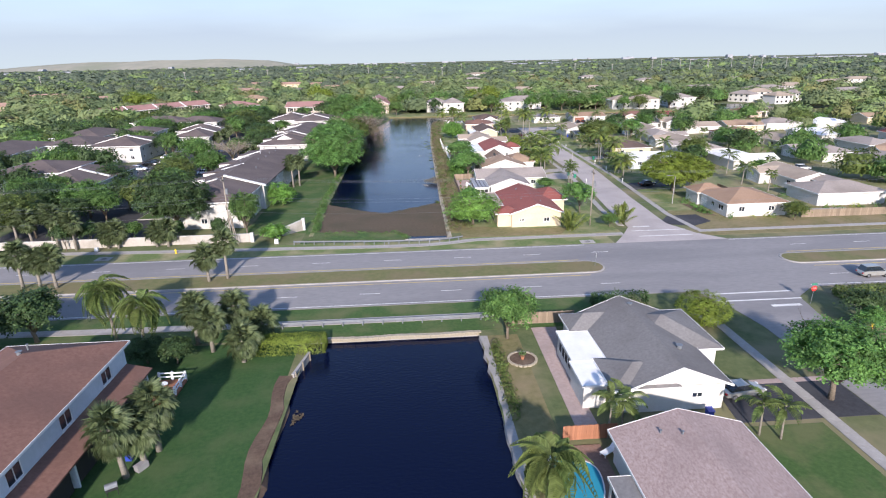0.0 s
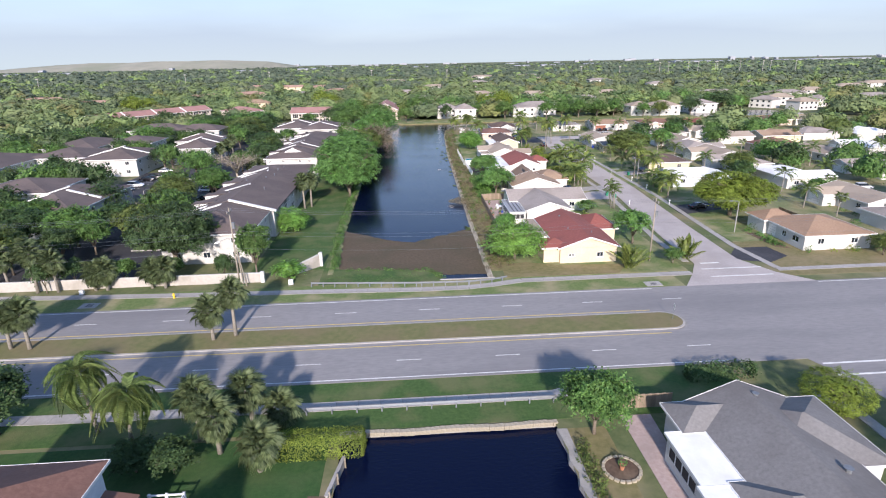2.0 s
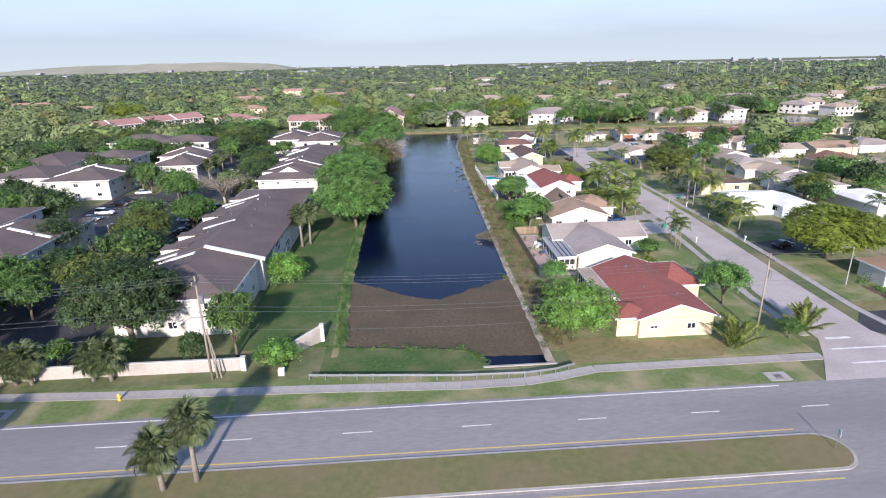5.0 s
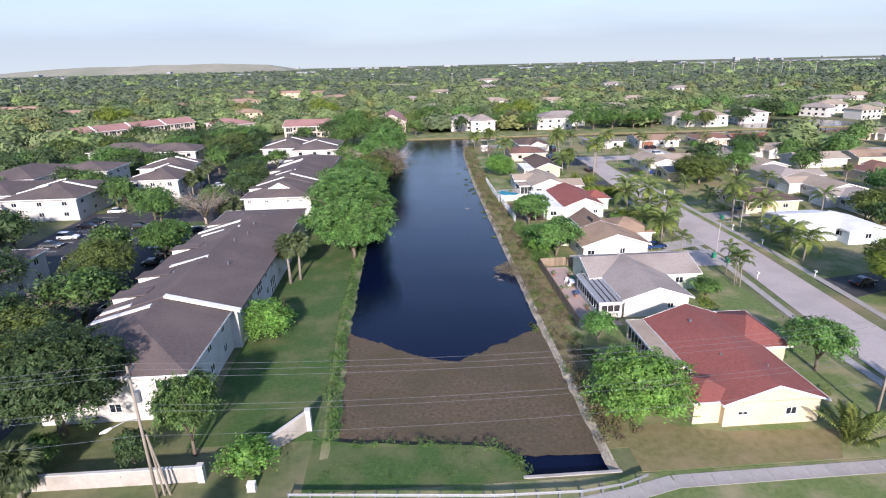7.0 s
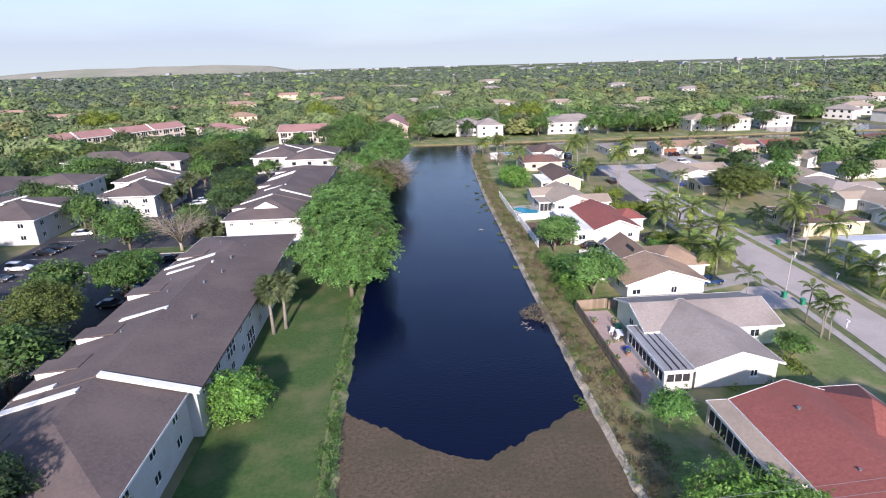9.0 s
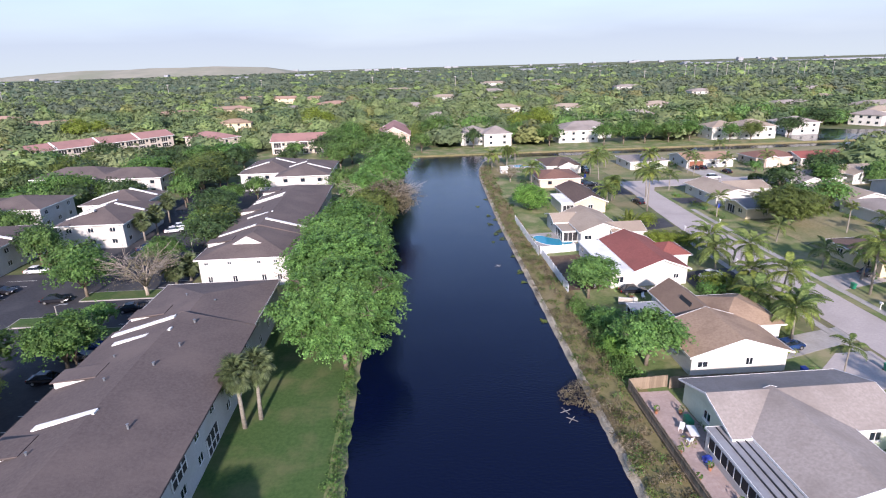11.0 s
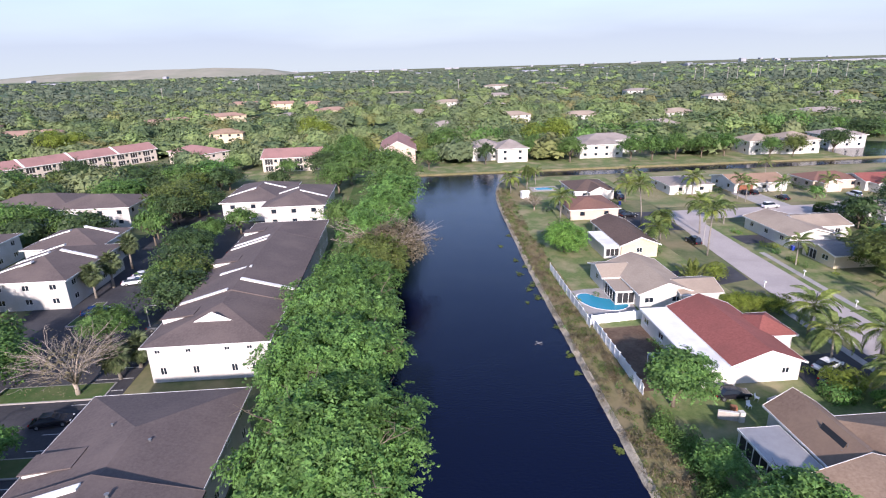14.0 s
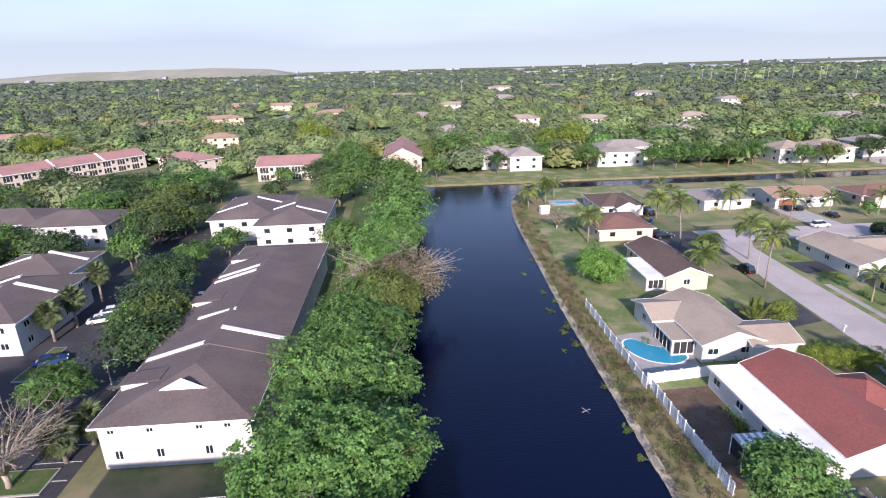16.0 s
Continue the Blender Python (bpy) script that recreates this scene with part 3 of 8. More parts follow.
def path(name, pts, width, label, slab=1.8, z=0.07):
    """A concrete footpath of single slabs along a line."""
    t = thing(name, (0, 0, 0), 0, label, "footpath", kind="structure")
    me = Mesh().box(-slab / 2 + 0.012, -width / 2, -0.1, slab / 2 - 0.012, width / 2, 0).data("slab", CONCRETE)
    bed = Mesh()
    for a, b in zip(pts, pts[1:]):
        a, b = Vector((*a, 0)), Vector((*b, 0))
        d = b - a
        n = max(1, round(d.length / slab))
        ang = math.degrees(math.atan2(d.y, d.x))
        w = Vector((-d.y, d.x, 0)).normalized() * (width / 2)
        bed.poly([(*(a - w).xy, z - 0.02), (*(b - w).xy, z - 0.02), (*(b + w).xy, z - 0.02), (*(a + w).xy, z - 0.02)])
        for i in range(n):
            p = a + d * ((i + 0.5) / n)
            o = part("slab", me, None, t)
            o.matrix_basis = pose(p.x, p.y, z + (i % 3) * 0.004, 0, 0, ang) @ Matrix.Diagonal((d.length / n / slab, 1, 1, 1))
    part("bed", bed, MULCH, t)


path("footpath_north", [(-75, 108.6), (-42, 106.8), (-21, 106.0), (-3.5, 105.1), (4, 105.2), (8.2, 105.9), (13, 107.1), (42, 107.3)], 1.6, "pale concrete footpath beside the road")
path("footpath_south", [(-75, 76.0), (-43, 75.1), (-16, 74.8), (10, 74.8), (13, 75.8)], 1.6, "grey concrete footpath beside the road", 2.4)
path("footpath_east", [(38.0, 72.4), (39.8, 69.0), (39.9, 20)], 1.3, "pale concrete footpath of the side street")
path("footpath_street_west", [(43.6, 112.5), (43.8, 125), (47.4, 160), (48.2, 215)], 1.2, "pale concrete footpath along the street", 2.4)
path("footpath_street_east", [(57.5, 108), (56.6, 120), (59.6, 160), (60.7, 215), (62, 240)], 1.2, "pale concrete footpath along the street", 2.4)
path("footpath_corner", [(57, 107.4), (100, 107.4)], 1.4, "concrete footpath across the dry corner yard", 2.4)


# The floating brown weed on the canal.
def weed_edge(x):
    base = np.interp(x, [-20.5, -16.5, -13, -10, -5.4, -2.9, 0.7, 6.9, 9], [140.8, 138, 135.4, 132.9, 130.6, 131.6, 134.1, 138, 140])
    return base + 0.7 * noise.noise((x * 0.6, 0, 0)) + 0.45 * noise.noise((x * 1.9, 3, 0)) + 0.2 * noise.noise((x * 5.0, 7, 0))


weed = Mesh()
_xs = np.arange(-20.6, 9.01, 0.35)
for xa, xb in zip(_xs, _xs[1:]):
    ya, yb = (109 if x < -1.4 else 112.3 + 0.25 * noise.noise((x * 0.9, 1, 0)) - 0.05 * x for x in (xa, xb))
    weed.poly([(xa, ya, 0), (xb, yb, 0), (xb, weed_edge(xb), 0), (xa, weed_edge(xa), 0)])
solid("floating_weed", weed, ALGAE, "brown mat of floating weed on the canal", "water weed", kind="stuff", at=(0, 0, WATER_Z + 0.02))


# ---- trees ----
def quads(rng, centre, normal, size, tall=1.0):
    """Leaf quads at the centres, facing the normals, turned at random."""
    n = len(centre)
    r = rng.normal(size=(n, 3))
    u = np.cross(normal, r)
    u /= np.linalg.norm(u, axis=1)[:, None] + 1e-9
    w = np.cross(normal, u)
    s = (size * rng.uniform(0.6, 1.25, n))[:, None]
    c = centre
    bend = normal * s * 0.25
    v = np.stack([c - u * s, c - w * s * 0.55 * tall + bend, c + u * s, c + w * s * 0.55 * tall + bend], 1)
    return v.reshape(-1, 3)


def leaf_tris(rng, centre, normal, size):
    """Single pointed leaves at the centres, facing the normals, turned at random."""
    n = len(centre)
    u = np.cross(normal, rng.normal(size=(n, 3)))
    u /= np.linalg.norm(u, axis=1)[:, None] + 1e-9
    w = np.cross(normal, u)
    s = (size * rng.uniform(0.6, 1.3, n))[:, None]
    return np.stack([centre + u * s, centre - u * s * 0.6 + w * s * 0.62, centre - u * s * 0.6 - w * s * 0.62], 1).reshape(-1, 3)


def unit(v):
    return v / (np.linalg.norm(v, axis=1)[:, None] + 1e-9)


def crown_data(name, seed, radius, height, base, leaves, size, material, boughs=14, gap=0.36, low=0.35, rough=0.42):
    """A crown of leafy sprays: boughs swell the outline, flat sprays of leaves clothe them with gaps between."""
    rng = np.random.default_rng(seed)
    mid, half = (base + height) / 2, (height - base) / 2
    half_axes = np.array([radius, radius, half])

    def dirs(n):
        d = rng.normal(size=(n, 3))
        d[:, 2] = np.abs(d[:, 2]) * 1.1 - low * rng.uniform(0, 1.6, n)
        return unit(d)
    b, swell, width = dirs(boughs), rng.uniform(0.65, 1.08, boughs), rng.uniform(0.7, 1.3, boughs) * 2.2 / boughs
    per = 24
    n = leaves // per
    d = dirs(n)
    env = np.max(swell * np.exp((d @ b.T - 1) / width), axis=1)
    env = 1.02 - rough + rough * env
    depth = 1 - gap * rng.uniform(0, 1, n) ** 1.2
    c = d * (env * depth)[:, None] * half_axes * 0.97 + np.array([0, 0, mid])
    axis = unit(d * 0.6 + np.array([0, 0, 0.72]) + rng.normal(size=(n, 3)) * 0.36)
    out = unit(d - axis * np.sum(d * axis, axis=1)[:, None] + rng.normal(size=(n, 3)) * 0.1)
    side = np.cross(axis, out)
    rs = radius * math.sqrt(6.6 / n) * rng.uniform(0.6, 1.35, n)
    k = np.repeat(np.arange(n), per)
    a, r = rng.uniform(0, 2 * np.pi, n * per), np.sqrt(rng.uniform(0, 1, n * per)) * (1 + 0.25 * rng.normal(size=n * per))
    lc = c[k] + ((out[k] * (1.35 * np.cos(a))[:, None] + side[k] * (0.8 * np.sin(a))[:, None]) * r[:, None] + axis[k] * (-0.3 * r * r + 0.12 * rng.normal(size=n * per))[:, None]) * rs[k][:, None]
    ln = unit(axis[k] + d[k] * 0.2 + rng.normal(size=(n * per, 3)) * 0.42)
    inner = leaves // 12
    di = dirs(inner)
    ci = di * half_axes * rng.uniform(0.35, 0.6, (inner, 1)) + np.array([0, 0, mid])
    v = []
    for cc, nn, s in ((lc, ln, size), (ci, unit(di + rng.normal(size=(inner, 3)) * 0.3), size * 2.6)):
        cc[:, 2] = np.maximum(cc[:, 2], base * 0.7 + 0.1)
        v.append(leaf_tris(rng, cc, nn, s))
    v = np.vstack(v)
    me = bpy.data.meshes.new(name)
    me.from_pydata(v.tolist(), [], np.arange(len(v)).reshape(-1, 3).tolist())
    me.materials.append(material)
    return me


def trunk_data(name, seed, radius, height, base, thick, limbs=6, twigs=0):
    rnd = random.Random(seed)
    m = Mesh()
    fork = base * 0.75
    m.tube([(0, 0, -0.1), (0.05, 0, fork * 0.5), (rnd.uniform(-0.2, 0.2), rnd.uniform(-0.2, 0.2), fork)], [thick * 1.25, thick, thick * 0.9], 8)
    for i in range(limbs):
        a = 2 * math.pi * (i + rnd.uniform(0, 0.6)) / limbs
        r, h = radius * rnd.uniform(0.45, 0.68), base + (height - base) * rnd.uniform(0.4, 0.72)
        end = Vector((r * math.cos(a), r * math.sin(a), h))
        mid = Vector((r * 0.4 * math.cos(a), r * 0.4 * math.sin(a), fork + (h - fork) * 0.5))
        m.tube([(0, 0, fork * 0.85), tuple(mid), tuple(end)], [thick * 0.6, thick * 0.38, thick * 0.1], 5)
        for k in range(twigs):
            p = mid.lerp(end, rnd.uniform(0.0, 1.0))
            q = p + Vector((math.cos(a) + rnd.uniform(-0.9, 0.9), math.sin(a) + rnd.uniform(-0.9, 0.9), rnd.uniform(0.1, 1.1))) * radius * (0.2 if twigs > 4 else 0.1)
            e = q + (q - p) * rnd.uniform(0.4, 0.8) + Vector((rnd.uniform(-1, 1), rnd.uniform(-1, 1), rnd.uniform(-0.4, 0.8))) * radius * 0.06
            m.tube([tuple(p), tuple(q), tuple(e)], [thick * 0.16, thick * 0.1, thick * 0.04], 3, False)
            for _ in range(3):
                w = q.lerp(e, rnd.uniform(0, 0.9))
                x = w + Vector((rnd.uniform(-1, 1), rnd.uniform(-1, 1), rnd.uniform(-0.3, 1))) * radius * 0.11
                m.tube([tuple(w), tuple(x)], [thick * 0.07, thick * 0.03], 3, False)
    return m.data(name, BARKPALE if twigs > 4 else BARK, True)


TREES = {}
SPEC = {"green": (LEAF, "broadleaf tree with a dense mid-green crown"), "bright": (LEAF_BRIGHT, "broadleaf tree with a fresh bright green crown"), "olive": (LEAF_OLIVE, "broad tree with a yellowish olive-green crown"), "dark": (LEAF_DARK, "shaded tree with a dark green crown"), "clipped": (LEAF_YELLOW, "clipped round bush with yellow-green leaves"), "shrub": (LEAF_FRESH, "large dense bush with bright green leaves down to the ground"), "dry": (LEAF_DRY, "sparse tree with dry brown foliage"), "bare": (LEAF_DRY, "leafless tree with bare grey branches"), "yellow": (LEAF_YELLOW, "tree with a bright yellow-green crown")}


def tree_master(kind, radius, height, fine):
    """A tree's meshes, made once for each kind and size class."""
    size = "small" if radius < 3.2 else "middle" if radius < 6 else "large" if radius < 7.9 or not fine else "grand"
    lod = "near" if fine else "far"
    key = (kind, size, lod, random.Random(int(radius * 10 + height * 7)).randint(0, 2) if fine else 0)
    if key not in TREES:
        r0 = {"small": 2.4, "middle": 4.4, "large": 7.6, "grand": 9.0}[size]
        h0 = {"small": 4.6, "middle": 8.0, "large": 12.0, "grand": 14.0}[size]
        n = {"small": 3000, "middle": 7200, "large": 14500, "grand": 34000}[size] if fine else {"small": 800, "middle": 1700, "large": 3000}[size]
        s = {"small": 0.16, "middle": 0.185, "large": 0.21, "grand": 0.19}[size] * (1 if fine else 1.65)
        seed = hash(key[3]) + len(kind) * 31 + len(size) * 7 + len(lod) + 5
        if kind == "bare":
            n, s = n // 12, s * 0.7
        if kind == "clipped":
            n, s = int(n * 1.7), s * 0.62
        if kind == "dry":
            n = n // 3
        crown = crown_data("crown", seed, r0, h0, h0 * (0.0 if kind in ("shrub", "clipped") else 0.1 if size in ("large", "grand") else 0.2), n, s, SPEC[kind][0], boughs={"small": 7, "middle": 11, "large": 16, "grand": 24}[size], low=0.85 if kind in ("shrub", "clipped") else 0.6 if size == "grand" else 0.35, gap={"clipped": 0.08, "yellow": 0.16, "olive": 0.26}.get(kind, 0.36), rough={"clipped": 0.1, "yellow": 0.24, "olive": 0.32}.get(kind, 0.42))
        trunk = trunk_data("trunk", seed, r0, h0, h0 * 0.3, {"small": 0.1, "middle": 0.2, "large": 0.32, "grand": 0.4}[size], {"small": 4, "middle": 7, "large": 9, "grand": 11}[size] * (2 if kind in ("bare", "dry") else 1), 12 if kind in ("bare", "dry") else 3 if fine and size != "small" else 0)
        TREES[key] = (trunk, crown, r0, h0)
    return TREES[key]


def tree(kind, x, y, radius, centre, fine=True, height=0.0, z=0.0, group="", label=""):
    trunk, crown, r0, h0 = tree_master(kind, radius, height or centre * 1.9, fine)
    h = height or min(max(centre * 1.85, radius * (1.25 if radius < 8 else 0.95)), centre + radius * 1.05)
    t = thing("tree", (x, y, z), (x * 37 + y * 91) % 360, label or SPEC[kind][1], "tree", group)
    t.scale = (radius / r0, radius / r0, h / h0)
    part("trunk", trunk, None, t)
    part("crown", crown, None, t)
    return t


def frond_data(name, seed, length, droop, width, pairs, material, lift=0.5, hang=1.0):
    """A feather frond: arching rib and drooping leaflets along it."""
    rnd = random.Random(seed)
    m = Mesh()
    pts = [(length * s * (1 - 0.25 * droop * s), 0, length * (lift * s - droop * s * s)) for s in np.linspace(0, 1, 8)]
    m.tube(pts, [0.045 - 0.005 * i for i in range(8)], 3)
    for i in range(pairs):
        s = 0.16 + 0.84 * i / (pairs - 1)
        p = Vector((length * s * (1 - 0.25 * droop * s), 0, length * (lift * s - droop * s * s)))
        w = width * math.sin(math.pi * (0.16 + 0.78 * s)) * rnd.uniform(0.85, 1.1)
        b = length / pairs * 0.85
        for side in (-1, 1):
            tip = p + Vector((w * 0.55 / hang, side * w * 0.8 / hang, -w * hang * rnd.uniform(0.35, 0.7)))
            mid = p + Vector((w * 0.3, side * w * 0.5, 0.04))
            m.poly([p - Vector((b * 0.5, 0, 0)), mid - Vector((b * 0.4, 0, 0)), tip, mid + Vector((b * 0.4, 0, 0)), p + Vector((b * 0.5, 0, 0))])
    return m.data(name, material)


def fan_data(name, seed, length, radius, blades, material):
    """A fan frond: a stalk with a pleated, drooping fan of blades."""
    rnd = random.Random(seed)
    m = Mesh()
    tip = Vector((length, 0, length * 0.12))
    m.tube([(0, 0, 0), (length * 0.5, 0, length * 0.12), tuple(tip)], [0.03, 0.025, 0.02], 3)
    for i in range(blades):
        a = (i / (blades - 1) - 0.5) * 3.9
        r = radius * rnd.uniform(0.85, 1.1) * (1 - 0.12 * abs(a))
        d, w = Vector((math.cos(a), math.sin(a), 0)), Vector((-math.sin(a), math.cos(a), 0)) * radius * 0.04
        m.poly([tip, tip + d * r * 0.6 - w + Vector((0, 0, -0.05)), tip + d * r + Vector((0, 0, -r * rnd.uniform(0.25, 0.5))), tip + d * r * 0.6 + w + Vector((0, 0, 0.06))])
    return m.data(name, material)


FROND_LONG = [frond_data("frond", s, 4.5, 0.62 + 0.1 * s, 1.0, 22, PALMLEAF_BRIGHT if s == 1 else PALMLEAF, 0.55) for s in range(3)]
FROND_THIN = [frond_data("frond", 7 + s, 2.5, 0.8, 0.6, 11, PALMLEAF, 0.7) for s in range(2)]
FROND_FAN = [fan_data("frond", s, 1.0, 1.2, 32, PALMLEAF_GREY) for s in range(3)]
FROND_QUEEN = [frond_data("frond", 31 + s, 3.9, 1.35 + 0.2 * s, 1.0, 26, PALMLEAF, 0.85, 1.9) for s in range(3)]
FROND_FERN = [frond_data("frond", 17 + s, 3.6, 0.5, 0.6, 14, PALMLEAF_BRIGHT, 1.0) for s in range(2)]


def palm(kind, x, y, height, z=0.0, lean=None):
    rnd = random.Random(int(x * 13 + y * 7))
    names = {"coco": "tall palm with arching feathery green fronds", "thin": "slender ringed palm with a small feathery crown", "sabal": "cabbage palm with a round head of fan fronds", "queen": "queen palm with long drooping feathery fronds", "fern": "clump of arching areca palm fronds"}
    t = thing("palm_tree", (x, y, z), rnd.uniform(0, 360), names[kind], "palm tree")
    t.scale = (1.1, 1.1, 1.1) if kind in ("fern", "sabal") else (1, 1, 1)
    h = max(height, 1.2) if kind != "fern" else 0.3
    bend = rnd.uniform(-0.05, 0.12) * h
    r = {"queen": 0.17, "coco": 0.16, "thin": 0.09, "sabal": 0.2, "fern": 0.12}[kind]
    m = Mesh().tube([(0, 0, -0.1), (bend * 0.3, 0, h * 0.4), (bend * 0.7, 0, h * 0.75), (bend, 0, h)], [r * 1.35, r, r * 0.9, r * 0.75], 7)
    part("trunk", m.data("trunk", PALMBARK, True), None, t)
    top = Vector((bend, 0, h - 0.05))
    sets = {"queen": (FROND_QUEEN, 26, (-50, 72)), "coco": (FROND_LONG, 21, (-42, 66)), "thin": (FROND_THIN, 10, (-25, 60)), "sabal": (FROND_FAN, 46, (-78, 84)), "fern": (FROND_FERN, 26, (0, 70))}[kind]
    meshes, n, (lo, hi) = sets
    for i in range(n):
        s = i / (n - 1)
        o = part("frond", meshes[i % len(meshes)], None, t)
        tilt = lo + (hi - lo) * s
        k = rnd.uniform(0.85, 1.12)
        if kind in ("coco", "thin", "queen"):
            tilt = (tilt - 12) * 0.8
        base = top + Vector((0, 0, -0.35 + 0.35 * s)) if kind != "fern" else Vector((rnd.uniform(-0.6, 0.6), rnd.uniform(-0.6, 0.6), 0.1))
        o.matrix_basis = Matrix.Translation(base) @ pose(0, 0, 0, 0, 0, i * 137.5 + rnd.uniform(-12, 12)) @ pose(0, 0, 0, rnd.uniform(-15, 15), -tilt, 0) @ Matrix.Diagonal((k, k, k, 1))
    return t


def leaf_mass(name, boxes, seed, density, size, material, label, category, kind="", at=(0, 0, 0), rough=0.15):
    """A hedge or weed strip: leaf quads filling rounded boxes (x0, y0, x1, y1, height)."""
    rng = np.random.default_rng(seed)
    out = []
    for x0, y0, x1, y1, h in boxes:
        area = 2 * h * ((x1 - x0) + (y1 - y0)) + (x1 - x0) * (y1 - y0)
        n = int(area * density)
        f = rng.integers(0, 3, n)
        u, w = rng.uniform(-1, 1, n), rng.uniform(-1, 1, n)
        s = rng.choice([-1, 1], n)
        c = np.where((f == 0)[:, None], np.stack([s, u, w], 1), np.where((f == 1)[:, None], np.stack([u, s, w], 1), np.stack([u, w, np.ones(n)], 1)))
        d = c / np.linalg.norm(c, axis=1)[:, None]
        q = c * 0.82 + d * 0.18
        p = np.stack([(x0 + x1) / 2 + q[:, 0] * (x1 - x0) / 2, (y0 + y1) / 2 + q[:, 1] * (y1 - y0) / 2, h * (0.5 + q[:, 2] * 0.5)], 1)
        p += rng.normal(size=(n, 3)) * rough * np.array([1, 1, 1])
        p[:, 2] = np.abs(p[:, 2])
        nm = d + rng.normal(size=(n, 3)) * 0.5 + np.array([0, 0, 0.3])
        nm /= np.linalg.norm(nm, axis=1)[:, None]
        out.append(quads(rng, p, nm, size))
    v = np.vstack(out)
    me = bpy.data.meshes.new(name)
    me.from_pydata(v.tolist(), [], np.arange(len(v)).reshape(-1, 4).tolist())
    me.materials.append(material)
    ob = new(name, me)
    ob.location = at
    return tagged(ob, label, category, kind=kind)


def scrub(name, spots, seed, leaves, size, material, label):
    """Tufts of dry or green scrub: (x, y, radius, height) each a ragged mound of upright blades."""
    rng = np.random.default_rng(seed)
    out = []
    for x, y, r, h in spots:
        n = int(leaves * r * (0.5 + h))
        a, k, t = rng.uniform(0, 2 * np.pi, n), np.sqrt(rng.uniform(0, 1, n)), rng.uniform(0, 1, n)
        c = np.stack([x + r * k * np.cos(a), y + r * k * np.sin(a), 0.05 + h * t * (1 - 0.75 * k * k)], 1)
        nm = np.stack([np.cos(a) * k, np.sin(a) * k, 0.5 + 0 * k], 1) + rng.normal(size=(n, 3)) * 0.6
        out.append(quads(rng, c, nm / np.linalg.norm(nm, axis=1)[:, None], size, 0.7))
    v = np.vstack(out)
    me = bpy.data.meshes.new(name)
    me.from_pydata(v.tolist(), [], np.arange(len(v)).reshape(-1, 4).tolist())
    me.materials.append(material)
    return tagged(new(name, me), label, "weeds", kind="stuff")


# ---- houses ----
SHARED = {}


def window_data(w, h):
    """A white window frame with a middle bar; alike windows share it."""
    key = ("frame", round(w, 2), round(h, 2))
    if key not in SHARED:
        m, f = Mesh(), 0.07
        xs, zs = (0, f, w / 2 - 0.03, w / 2 + 0.03, w - f, w), (0, f, h - f, h)
        m.v = [(x, y, z) for y in (0.04, 0.14) for x in xs for z in zs]
        for i in range(5):
            for k in range(3):
                if k == 1 and i in (1, 3):
                    continue
                q = (i * 4 + k, i * 4 + 4 + k, i * 4 + 5 + k, i * 4 + 1 + k)
                m.f += [q, tuple(v + 24 for v in q[::-1])]
        for i in (1, 2, 3, 4):
            m.f.append((i * 4 + 1, i * 4 + 2, i * 4 + 26, i * 4 + 25))
        for i in (1, 3):
            for k in (1, 2):
                m.f.append((i * 4 + k, i * 4 + 4 + k, i * 4 + 28 + k, i * 4 + 24 + k))
        SHARED[key] = m.data("window", WHITEPAINT)
    return SHARED[key]


def pane_data(w, h):
    key = ("pane", round(w, 2), round(h, 2))
    if key not in SHARED:
        SHARED[key] = Mesh().box(0.05, 0.08, 0.05, w - 0.05, 0.1, h - 0.05).data("pane", GLASS)
    return SHARED[key]


def sill_data(w):
    key = ("sill", round(w, 2))
    if key not in SHARED:
        SHARED[key] = Mesh().box(-0.08, -0.08, -0.1, w + 0.08, 0.03, -0.003).data("sill", WHITEPAINT)
    return SHARED[key]


def edging(ring, centre, material, house, height=0.24):
    """A fascia board that runs round a roof's edge, one closed band."""
    m, n = Mesh(), len(ring)
    for x, y, z in ring:
        ox, oy = (0.05 * ((x > centre[0] + 0.01) - (x < centre[0] - 0.01)), 0.05 * ((y > centre[1] + 0.01) - (y < centre[1] - 0.01)))
        m.v += [(x, y, z), (x + ox, y + oy, z), (x + ox, y + oy, z - height), (x, y, z - height)]
    for i in range(n):
        a, b = 4 * i, 4 * ((i + 1) % n)
        m.f += [(a + k, b + k, b + (k + 1) % 4, a + (k + 1) % 4) for k in range(4)]
    part("fascia", m, material, house)


